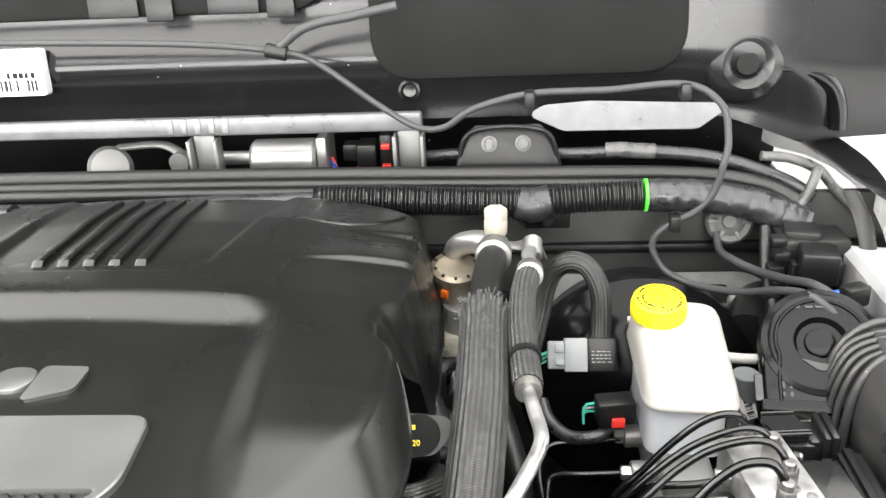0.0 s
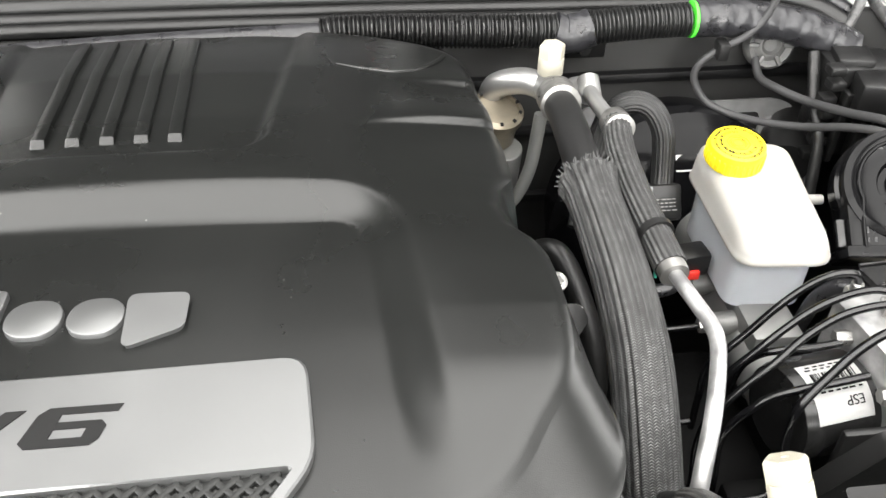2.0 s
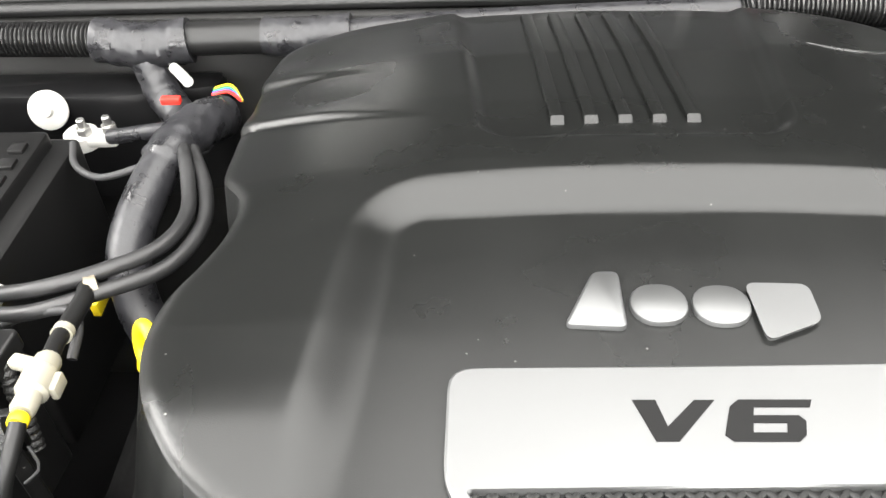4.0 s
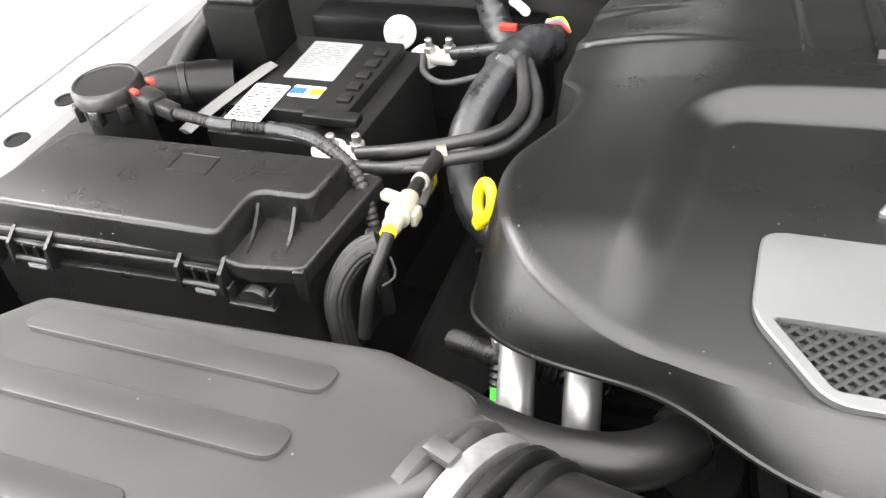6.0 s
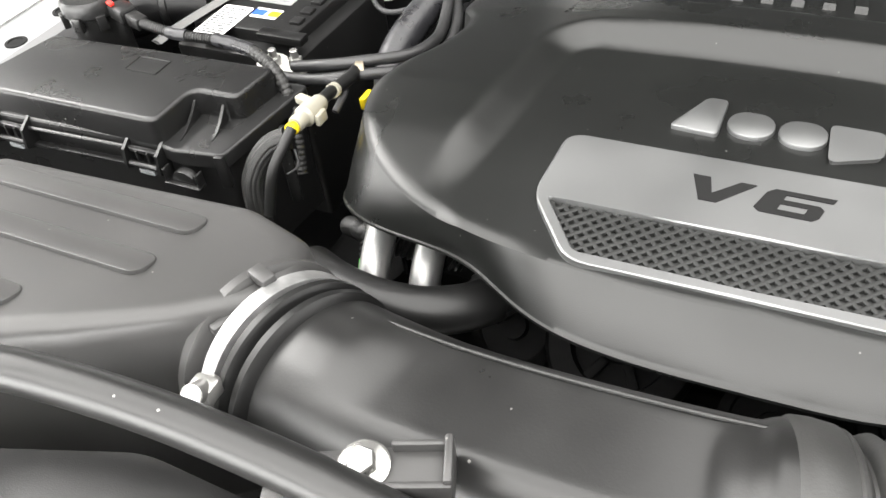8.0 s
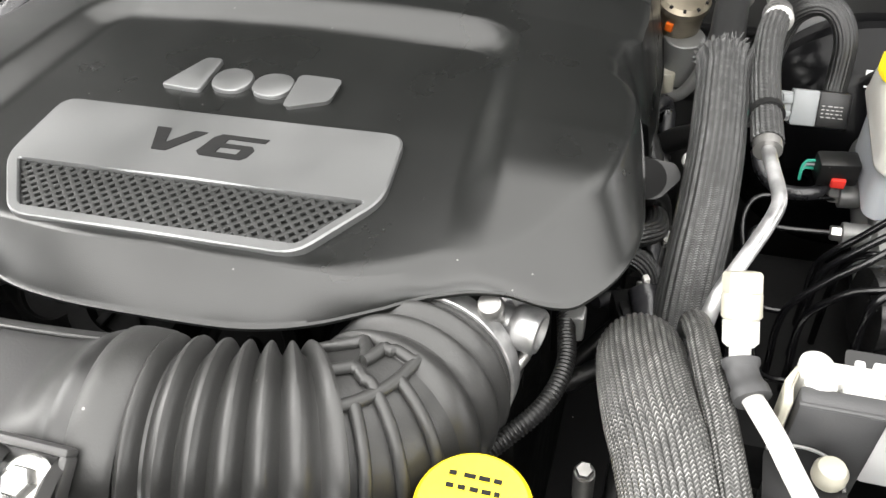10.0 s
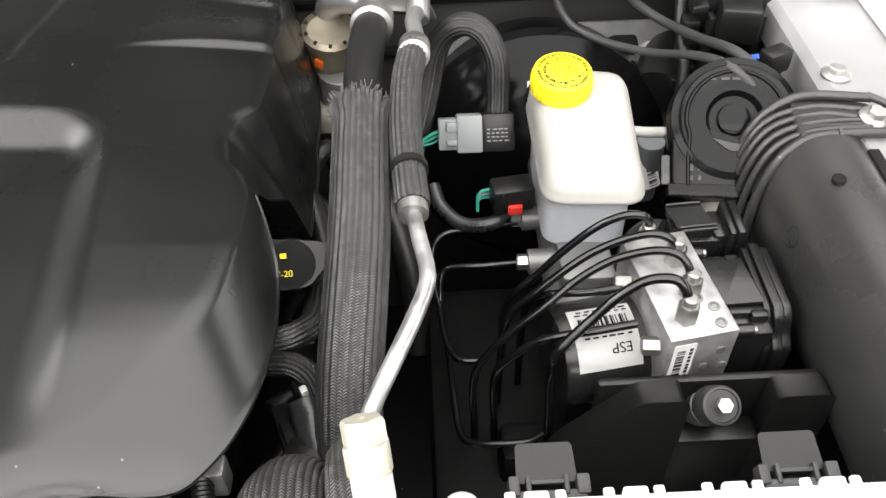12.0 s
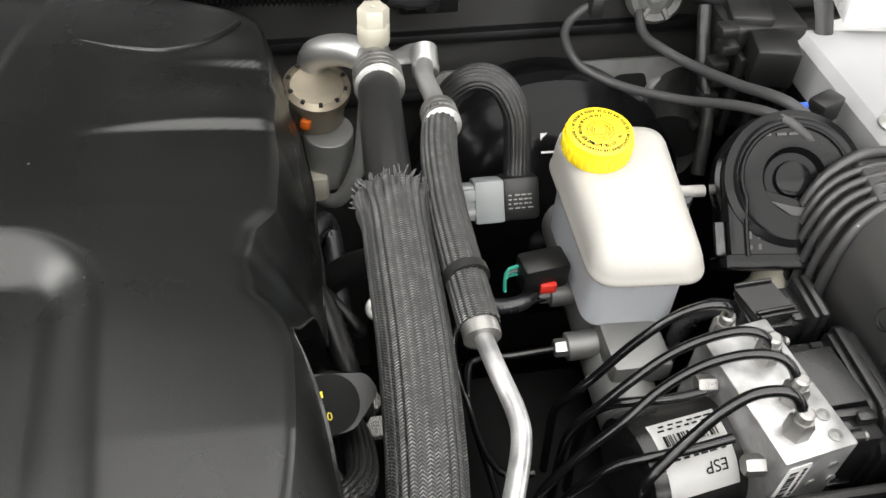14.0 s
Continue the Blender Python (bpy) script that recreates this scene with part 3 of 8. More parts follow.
def lattice():
    """Crossing flat bars cut to the grille's opening."""
    bm = bmesh.new()
    poly = [Vector(p) for p in grille_edge]
    for sgn in (1, -1):
        d = Vector((math.cos(radians(45 * sgn)), math.sin(radians(45 * sgn))))
        nrm = Vector((-d.y, d.x))
        offs = [p.dot(nrm) for p in poly]
        o = min(offs) + 0.002
        while o < max(offs):
            cuts = []
            for p, q in zip(poly, poly[1:] + poly[:1]):
                a, b = p.dot(nrm) - o, q.dot(nrm) - o
                if a * b < 0:
                    cuts.append(p.lerp(q, a / (a - b)))
            if len(cuts) == 2 and (cuts[0] - cuts[1]).length > 0.002:
                mid = (cuts[0] + cuts[1]) / 2
                box(bm, None, ((cuts[0] - cuts[1]).length, 0.0029, 0.0026), 0.0009, m=Matrix.Translation((mid.x, mid.y, PLATE_Z - 0.0012 + 0.00005 * sgn)) @ Matrix.Rotation(radians(45 * sgn), 4, "Z"), segs=2)
            o += 0.0055
    return bm


GRILLE = material("matte_black_mesh", (0.016, 0.0165, 0.016), 0.5, vary=0.1, bump=0.1, grain=1500, rvary=0.05, spec=0.35)
part("grille_mesh", lattice(), GRILLE, cover, "black diamond mesh")
# the engine's "V6" mark: wide slanted strokes let into the plate
for nm, x0, strokes in (("letter_v", -0.3104, (((0, 0.0203), (0.0095, 0.0203), (0.0125, 0.0070), (0.0160, 0), (0.0068, 0)), ((0.0125, 0.0070), (0.0255, 0.0203), (0.0339, 0.0203), (0.0160, 0)))),
                        ("digit_six", -0.2757, (((0, 0.003), (0.003, 0), (0.0105, 0), (0.0155, 0.0205), (0.0090, 0.0205), (0.0048, 0.017)),
                                                ((0.0146, 0.0168), (0.0375, 0.0168), (0.0392, 0.0205), (0.0155, 0.0205)), ((0.0127, 0.0090), (0.0262, 0.0090), (0.0271, 0.0126), (0.0136, 0.0126)),
                                                ((0.0105, 0), (0.0240, 0), (0.0250, 0.0042), (0.0115, 0.0042)), ((0.0240, 0), (0.0288, 0), (0.0322, 0.003), (0.0340, 0.0098), (0.0318, 0.0126), (0.0271, 0.0126))))):
    bm = bmesh.new()
    for st in strokes:
        prism(bm, [(x0 + u, 0.2690 + v) for u, v in st], PLATE_Z + 0.0024, PLATE_Z + 0.0035)
    part(nm, bm, DARKINK, cover, "dark slanted lettering")
# the maker's badge, as plain silver blocks
for outline in (rounded([(-0.335, 0.334), (-0.306, 0.332), (-0.306, 0.369), (-0.3185, 0.369)], 0.004),
                rrect(-0.2895, 0.3475, 0.027, 0.025, 0.0115), rrect(-0.2605, 0.3465, 0.027, 0.025, 0.0115),
                rounded([(-0.246, 0.359), (-0.2185, 0.358), (-0.2185, 0.336), (-0.244, 0.325)], 0.004)):
    part("badge_block", prism(bmesh.new(), outline, PLATE_Z - 0.003, PLATE_Z + 0.0015, bevel=0.0012), SILVER, cover, "plain raised silver badge shape")
for k in range(5):
    x0, x1 = -0.326 + 0.0205 * k, -0.3365 + 0.0205 * k
    bm = bmesh.new()
    rows = []
    for v in np.linspace(0.0, 1.0, 24):
        x, y = x0 + (x1 - x0) * v, 0.4985 + 0.166 * v
        z = cover_height(-0.281, y) + 0.0036
        if v == 0.0:
            # the tip falls in a chamfer to the cover
            rows.append([bm.verts.new((x + dx, y - 0.0022, z + dz)) for dx, dz in ((-0.0046, -0.006), (-0.0043, -0.0042), (-0.0034, -0.0040), (0.0034, -0.0040), (0.0043, -0.0042), (0.0046, -0.006))])
            y += 0.0022
        rows.append([bm.verts.new((x + dx, y, z + dz)) for dx, dz in ((-0.0046, -0.006), (-0.0040, -0.0006), (-0.0031, 0.0), (0.0031, 0.0), (0.0040, -0.0006), (0.0046, -0.006))])
    for a, b in zip(rows, rows[1:]):
        for i in range(5):
            bm.faces.new((a[i], a[i + 1], b[i + 1], b[i]))
    bm.faces.new(rows[0])
    bm.faces.new(rows[-1][::-1])
    part("rib", bm, PLASTIC, cover)

line = [(-0.145, 0.604), (-0.125, 0.598), (-0.10, 0.598), (-0.082, 0.612), (-0.070, 0.632), (-0.062, 0.650)]
part("moulded_arc", sweep(bmesh.new(), [(x, y, cover_height(x, y) + 0.0002) for x, y in line], lambda s, a: 0.0006 + 0.0014 * min(1, s / 0.08), 8, 0.004), PLASTIC, cover)

# ---- engine and bay below ----
bay = thing("engine_bay_shell", (-0.3, 0.35, 0.40), "black painted sheet metal engine bay", "engine bay", kind="structure")
bm = bmesh.new()
box(bm, (-0.29, 0.38, 0.52), (1.42, 0.78, 0.01), 0.002)
part("splash_shield", bm, SHEET, bay)
bm = bmesh.new()
box(bm, (-0.29, 0.742, 0.76), (1.42, 0.012, 0.50), 0.003)
fwall = part("firewall", bm, material("satin_grey_black_paint", (0.020, 0.020, 0.0195), 0.40, vary=0.2, bump=0.1, grain=150), bay)
for z in (0.955, 0.90, 0.82):
    part("swage_rib", box(bmesh.new(), (-0.05, 0.733, z), (0.95, 0.012, 0.012), 0.005), SHEET, fwall)
for x in (0.345, -0.985):
    bm = bmesh.new()
    box(bm, (x, 0.35, 0.74), (0.012, 0.80, 0.45), 0.003)
    part("inner_wing", bm, SHEET, bay)
bm = bmesh.new()
box(bm, (-0.29, -0.06, 0.78), (1.40, 0.02, 0.5), 0.004)
part("front_panel", bm, SHEET, bay)

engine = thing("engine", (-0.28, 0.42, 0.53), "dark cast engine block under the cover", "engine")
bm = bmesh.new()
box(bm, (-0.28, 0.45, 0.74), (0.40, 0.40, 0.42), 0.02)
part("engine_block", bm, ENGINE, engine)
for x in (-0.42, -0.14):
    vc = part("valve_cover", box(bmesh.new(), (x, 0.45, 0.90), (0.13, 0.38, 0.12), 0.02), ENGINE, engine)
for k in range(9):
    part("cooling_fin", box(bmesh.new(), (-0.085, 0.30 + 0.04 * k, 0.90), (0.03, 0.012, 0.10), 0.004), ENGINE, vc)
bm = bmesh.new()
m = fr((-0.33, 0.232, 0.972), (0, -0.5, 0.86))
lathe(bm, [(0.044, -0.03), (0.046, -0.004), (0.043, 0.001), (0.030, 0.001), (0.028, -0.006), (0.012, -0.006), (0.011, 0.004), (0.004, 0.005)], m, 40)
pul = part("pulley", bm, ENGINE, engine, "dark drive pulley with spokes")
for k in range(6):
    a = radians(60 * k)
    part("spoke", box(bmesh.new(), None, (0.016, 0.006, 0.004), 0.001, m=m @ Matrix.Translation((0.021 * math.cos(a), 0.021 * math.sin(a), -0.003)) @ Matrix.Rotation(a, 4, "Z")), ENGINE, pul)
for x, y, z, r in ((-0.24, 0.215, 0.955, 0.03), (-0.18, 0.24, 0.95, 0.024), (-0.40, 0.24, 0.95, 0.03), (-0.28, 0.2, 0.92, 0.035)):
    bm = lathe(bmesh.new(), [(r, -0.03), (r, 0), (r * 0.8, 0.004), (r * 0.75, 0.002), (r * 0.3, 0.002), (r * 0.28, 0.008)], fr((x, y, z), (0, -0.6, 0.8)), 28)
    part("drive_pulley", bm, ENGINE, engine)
fill = thing("oil_filler_cap", (-0.021, 0.389, 0.93), "black oil filler cap with pale yellow lettering", "oil cap")
m = fr((-0.025, 0.386, 0.986), (0.05, -0.6, 0.8))
part("cap_body", lathe(bmesh.new(), [(0.012, -0.06), (0.012, -0.012), (0.0145, -0.010), (0.0155, 0.0), (0.014, 0.0025), (0.004, 0.003)], m, 32), material("matte_black_cap", (0.006, 0.006, 0.006), 0.7, bump=0.1, spec=0.15), fill)
part("wing_handle", prism(bmesh.new(), rounded([(-0.024, 0.016), (0.018, 0.010), (0.022, 0.002), (0.009, -0.012), (-0.008, -0.013), (-0.020, 0.004)], 0.003), -0.006, 0.0024, m, 0.0015), PLASTIC2, fill)
part("symbol_bar", box(bmesh.new(), None, (0.0036, 0.0030, 0.0003), 0, m=m @ Matrix.Translation((-0.0040, 0.0050, 0.0034))), YELLOW, fill, "pale yellow symbol")
lettering(fill, "W-20", m @ Matrix.Translation((-0.0055, -0.0055, 0.0032)), 0.0052, YELLOW)

# ---- wings, cowl and hood ----
def wing(sgn, x0):
    ob = thing("front_wing", (x0, 0.3, 0.35), "white painted front wing with a grey inner ledge", "car wing", group="front wings")
    bm = bmesh.new()
    prof = [(0.0, 0.955), (0.0, 0.982), (0.006, 0.988), (0.055, 0.984), (0.075, 0.982)]
    verts = [[bm.verts.new((x0 + sgn * a, y, z)) for a, z in prof] for y in np.linspace(-0.12, 0.66, 30)]
    for p, q in zip(verts, verts[1:]):
        for i in range(len(prof) - 1):
            bm.faces.new((p[i], p[i + 1], q[i + 1], q[i]))
    part("inner_ledge", bm, LEDGE, ob, "grey painted inner ledge")
    bm = bmesh.new()
    prof = [(0.073, 0.985), (0.09, 0.990), (0.14, 0.985), (0.26, 0.955), (0.34, 0.90), (0.38, 0.80), (0.385, 0.45)]
    verts = [[bm.verts.new((x0 + sgn * a, y, z)) for a, z in prof] for y in np.linspace(-0.30, 0.95, 30)]
    for p, q in zip(verts, verts[1:]):
        for i in range(len(prof) - 1):
            bm.faces.new((p[i], p[i + 1], q[i + 1], q[i]))
    part("outer_panel", bm, WHITEPAINT, ob, "white painted outer panel")
    return ob


rw = wing(1, 0.3365)
bolt(rw, (0.3500, 0.546, 0.988), (0, 0, 1), 0.0060)
part("ledge_hole", lathe(bmesh.new(), [(0.0085, 0), (0.0085, 0.0012), (0.0065, 0.0016), (0.006, 0.0004)], fr((0.3485, 0.4400, 0.9885), (0, 0, 1)), 24), DARKINK, rw, "dark threaded hole in the ledge")
bm = bmesh.new()
box(bm, (0.3400, 0.395, 0.9900), (0.0075, 0.130, 0.004), 0.001, rot=-1)
part("ledge_slot", bm, DARKINK, rw, "dark slot between duct and ledge")
bm = bmesh.new()
prism(bm, rounded([(0.350, 0.935), (0.378, 0.905), (0.394, 0.86), (0.398, 0.80), (0.394, 0.75), (0.382, 0.69), (0.372, 0.655), (0.430, 0.655), (0.62, 0.70), (0.62, 1.05), (0.318, 1.05)], 0.01), 0.99, 1.022, None, 0.006, 4)
part("cowl_corner_panel", bm, WHITEPAINT, rw, "white painted panel beside the cowl")
lw = wing(-1, -0.955)
for y in (0.33, 0.385, 0.45):
    bm = bmesh.new()
    lathe(bm, [(0.011, 0), (0.011, 0.0012), (0.008, 0.0014), (0.0075, 0.0004)], fr((-0.975, y, 0.9875), (0, 0, 1)), 24)
    part("ledge_hole", bm, DARKINK, lw, "dark round hole in the ledge")

cowl = thing("cowl", (-0.28, 0.80, 0.85), "dark cowl plenum with wiper gear behind a rubber seal", "cowl", kind="structure")
bm = bmesh.new()
box(bm, (-0.29, 0.86, 0.955), (1.30, 0.22, 0.012), 0.003)
part("plenum", bm, SHEET, cowl)
part("plenum_wall", box(bmesh.new(), (-0.29, 0.965, 1.02), (1.30, 0.012, 0.20), 0.003), SHEET, cowl)
line = [(-0.98, 0.735, 1.0), (-0.90, 0.758, 1.026), (-0.6, 0.768, 1.028), (-0.275, 0.768, 1.028), (0.0, 0.764, 1.026), (0.20, 0.757, 1.024), (0.28, 0.742, 1.018), (0.315, 0.715, 1.006)]
for dy, dz, r in ((0, 0, 0.0085), (-0.012, -0.006, 0.0055), (-0.021, -0.012, 0.0060), (-0.008, -0.016, 0.010)):
    part("weather_seal", sweep(bmesh.new(), [(x, y + dy, z + dz) for x, y, z in line], r, 14, 0.01), RUBBER, cowl, "black rubber weather seal bead")
bm = bmesh.new()
sweep(bm, [(-0.99, 0.72, 0.99), (0.0, 0.735, 1.003), (0.30, 0.73, 1.0)], 0.008, 8, 0.02)
part("seal_flange", bm, SHEET, cowl)
for x in (-0.302, -0.074):
    bm = bmesh.new()
    box(bm, (x, 0.818, 1.037), (0.024, 0.008, 0.045), 0.002)
    for dx in (-0.015, 0.015):
        box(bm, (x + dx, 0.812, 1.035), (0.004, 0.02, 0.042), 0.001)
    part("support_post", bm, DULL, cowl, "grey metal support post")
bm = bmesh.new()
prism(bm, rounded([(-0.055, -0.022), (0.055, -0.022), (0.036, 0.022), (-0.036, 0.022)], 0.006), -0.003, 0.004, fr((0.033, 0.788, 1.048), (0, -0.95, 0.3)), 0.0015)
sweep(bm, [(-0.02, 0.784, 1.027), (-0.003, 0.782, 1.066), (0.069, 0.781, 1.066), (0.087, 0.784, 1.027)], 0.0028, 8, 0.004)
part("hinge_bracket", bm, PLASTIC2, cowl, "black bracket with two bolts")
for x in (0.014, 0.049):
    bm = bmesh.new()
    lathe(bm, [(0.0085, 0), (0.0085, 0.002), (0.006, 0.003), (0.0055, 0.0015), (0.003, 0.0015), (0.003, 0.004)], fr((x, 0.783, 1.052), (0, -0.95, 0.3)), 20)
    part("bracket_bolt", bm, GROMGREY, cowl)

wiper = thing("wiper_motor", (-0.22, 0.855, 0.96), "silver wiper motor with a white label and wiring", "wiper motor")
bm = bmesh.new()
cyl(bm, (-0.262, 0.855, 1.016), (-0.185, 0.855, 1.016), 0.024, bevel=0.004, segs=28)
cyl(bm, (-0.30, 0.855, 1.019), (-0.26, 0.855, 1.019), 0.008)
part("motor_body", bm, ALU, wiper)
bm = bmesh.new()
box(bm, (-0.176, 0.855, 1.018), (0.012, 0.05, 0.06), 0.003)
part("gear_housing", bm, STEEL, wiper)
m = fr((-0.222, 0.8335, 1.0075), (0, -1, 0.55))
bm = box(bmesh.new(), None, (0.048, 0.017, 0.0006), 0, m=m)
wl = part("label", bm, PAPER, wiper, "white label with small print")
bars(wl, m, 0.042, 0.012, ((0.003, 0.002, 4), (-0.002, 0.002, 3)))
for k, mat in enumerate((RED, BLUE, DARKINK, BLUE, RED)):
    pull("wire", [(-0.168, 0.845, 1.02 - 0.003 * k), (-0.158, 0.838 - 0.004 * k, 1.005 + 0.002 * k), (-0.145, 0.845, 1.0), (-0.13, 0.85, 1.02)], 0.0018, mat, wiper, 6)
bm = bmesh.new()
box(bm, (-0.127, 0.855, 1.02), (0.022, 0.03, 0.03), 0.002)
box(bm, (-0.104, 0.855, 1.024), (0.014, 0.03, 0.045), 0.002)
box(bm, (-0.148, 0.862, 1.022), (0.016, 0.02, 0.02), 0.002)
part("plug", bm, PLASTIC2, wiper)
for z in (1.010, 1.034):
    part("lock_tab", box(bmesh.new(), (-0.104, 0.838, z), (0.010, 0.006, 0.006), 0.001), RED, wiper, "red lock tab")
link = thing("wiper_linkage", (-0.37, 0.86, 0.96), "grey pressed steel wiper linkage with pivots", "wiper linkage")
bm = bmesh.new()
sweep(bm, [(-0.43, 0.87, 1.03), (-0.37, 0.86, 1.035), (-0.335, 0.855, 1.018), (-0.30, 0.855, 1.018)], 0.008, 10, 0.006, flat=0.5)
cyl(bm, (-0.345, 0.85, 1.02), (-0.345, 0.835, 1.02), 0.012)
lathe(bm, [(0.026, -0.03), (0.026, 0), (0.021, 0.006), (0.012, 0.007)], fr((-0.435, 0.85, 1.012), (0.4, -0.8, 0.4)), 26)
part("linkage", bm, DULL, link)
bm = bmesh.new()
sweep(bm, [(-0.06, 0.83, 1.024), (0.0, 0.82, 1.03), (0.10, 0.80, 1.034), (0.14, 0.79, 1.038)], 0.006, 10, 0.006)
sweep(bm, [(0.10, 0.815, 1.028), (0.18, 0.80, 1.034), (0.25, 0.785, 1.03), (0.30, 0.755, 1.02), (0.33, 0.73, 1.008)], 0.007, 10, 0.006)
solo("cowl_wiring_loom", bm, TAPE, "black taped wiring loom along the cowl", "wiring loom")
bm = sweep(bmesh.new(), [(0.135, 0.79, 1.040), (0.15, 0.788, 1.041), (0.165, 0.787, 1.040), (0.185, 0.786, 1.039)], wrapped(0.008), 12, 0.003)
solo("wrapped_loom_end", bm, FOIL, "pale tape wrapped end of a wiring loom", "wiring loom")

# hood, hinged at the cowl and standing open
HINGE = Matrix.Translation((-0.28, 0.815, 1.062)) @ Matrix.Rotation(radians(83), 4, "X")   # local y runs up the open hood, local z faces back
hood = thing("hood", (-0.28, 0.82, 1.05), "open hood, glossy black underside with a dark lining", "car hood")


def hood_crown(v):
    """The panel curves away from the hinge line towards its front edge. Bend added out of view, so the cover reflects
    the lamps past it.
    """
    return 0.20 * max(0.0, v - 0.16) ** 2


def hood_surface(x, v):
    """Depth of the inner skin at x across and v up the hood."""
    z = 0.034 - 0.026 * step01(0.015, 0.075, v) + 0.012 * step01(0.066, 0.125, v) * step01(0.34, 0.20, x) + 0.012 * step01(0.13, 0.18, v)
    z += 0.03 * step01(0.56, 0.74, abs(x))
    return -z - hood_crown(v)


def hood_sheet(f, x0, x1, v0, v1, nx, nv, thick):
    bm = bmesh.new()
    def droop(x, v):
        return v - 0.062 * step01(0.50, 0.72, x) * max(0.0, 1 - v / 0.12)

    grid = [[bm.verts.new(HINGE @ Vector((x, droop(x, v), f(x, v)))) for x in np.linspace(x0, x1, nx)] for v in np.linspace(v0, v1, nv)]
    back = [[bm.verts.new(HINGE @ Vector((x, droop(x, v), f(x, v) - thick))) for x in np.linspace(x0, x1, nx)] for v in np.linspace(v0, v1, nv)]
    for g in (grid, back):
        for a, b in zip(g, g[1:]):
            for i in range(nx - 1):
                bm.faces.new((a[i], a[i + 1], b[i + 1], b[i]))
    rim = [grid[0], [r[-1] for r in grid], grid[-1][::-1], [r[0] for r in grid][::-1]]
    rim2 = [back[0], [r[-1] for r in back], back[-1][::-1], [r[0] for r in back][::-1]]
    for r, s in zip(rim, rim2):
        for i in range(len(r) - 1):
            bm.faces.new((r[i], s[i], s[i + 1], r[i + 1]))
    return bm


part("inner_skin", hood_sheet(hood_surface, -0.72, 0.80, 0.004, 1.0, 96, 260, 0.03), HOODPAINT, hood)
FLANGE = material("bright_painted_flange", (0.13, 0.13, 0.137), 0.35, metal=0.3, vary=0.2, scale=40, bump=0.3, grain=120)
for outline in ([(-0.70, -0.002), (0.222, -0.002), (0.222, 0.018), (-0.70, 0.018)], [(0.340, 0.012), (0.352, 0.019), (0.40, 0.022), (0.538, 0.016), (0.510, -0.004), (0.372, -0.003)]):
    part("rear_flange", prism(bmesh.new(), rounded(outline, 0.004), -0.002, 0.009, HINGE, 0.003), FLANGE, hood, "pale painted rear flange of the hood")
for k in range(5):
    bm = bmesh.new()
    box(bm, None, (0.0075, 0.017, 0.004), 0.0015, m=HINGE @ Matrix.Translation((-0.055 + 0.0155 * k, 0.009, 0.0085)))
    part("flange_slot", bm, DULL, hood, "short dark slot in the flange")
for xa, xb, va in ((-0.60, 0.13, 0.125), (0.17, 0.50, 0.05)):
    bm = bmesh.new()
    prism(bm, rounded([(xa, va), (xb, va), (xb + (0.05 if xa < 0 else -0.02), 0.90), (xa, 0.90)], 0.05, 8), 0.0, 0.012, Matrix.Translation((0, 0, -0.012)), 0.006)
    for k in range(14):
        cut = 0.16 + 0.05 * k
        bmesh.ops.bisect_plane(bm, geom=bm.verts[:] + bm.edges[:] + bm.faces[:], plane_co=(0, cut, 0), plane_no=(0, 1, 0))
    for v in bm.verts:
        v.co.z -= hood_crown(v.co.y)
    bm.transform(HINGE)
    part("lining", bm, LINER, hood, "dark fibrous hood lining")
for x in (-0.10, 0.03):
    bm = bmesh.new()
    box(bm, None, (0.055, 0.03, 0.006), 0.002, m=HINGE @ Matrix.Translation((x, 0.14, 0.003)))
    box(bm, None, (0.03, 0.03, 0.006), 0.002, m=HINGE @ Matrix.Translation((x + 0.05, 0.135, 0.003)))
    part("lining_clip", bm, PLASTIC2, hood)
m = HINGE @ Matrix.Translation((0.562, 0.056, -0.016))
part("bump_stop_ring", lathe(bmesh.new(), [(0.046, -0.02), (0.043, -0.006), (0.036, 0.004), (0.026, 0.009), (0.019, 0.007), (0.0145, 0.002), (0.012, 0.0), (0.011, -0.004)], m, 48), HOODPAINT, hood, "raised swelling with a dark hole")
part("ring_hole", lathe(bmesh.new(), [(0.0115, 0.0), (0.0115, 0.0075), (0.001, 0.0076)], m, 24), DARKINK, hood)
part("stiffening_bead", sweep(bmesh.new(), [HINGE @ Vector(p) for p in ((0.590, 0.052, -0.022), (0.625, 0.046, -0.03), (0.655, 0.030, -0.036), (0.668, 0.005, -0.042), (0.672, -0.02, -0.048))], 0.010, 14, 0.004), GLOSS, hood)
m = HINGE @ Matrix.Translation((0.207, 0.037, -0.022))
part("drain_hole", lathe(bmesh.new(), [(0.013, -0.004), (0.012, 0.003), (0.009, 0.004), (0.007, 0.0), (0.001, -0.001)], m, 24), GLOSS, hood)
m = HINGE @ Matrix.Translation((-0.255, 0.072, 0.004))
bm = prism(bmesh.new(), rrect(0, 0, 0.13, 0.05, 0.004), -0.012, 0.0005, m)
stk = part("sticker", bm, PAPER, hood, "white sticker with a barcode and print")
barcode(stk, m @ Matrix.Translation((0.028, -0.014, 0.0004)), 0.055, 0.012, 26)
bars(stk, m @ Matrix.Translation((0.04, -0.003, 0.0004)), 0.034, 0.01, ((0.0, 0.006, 5),))

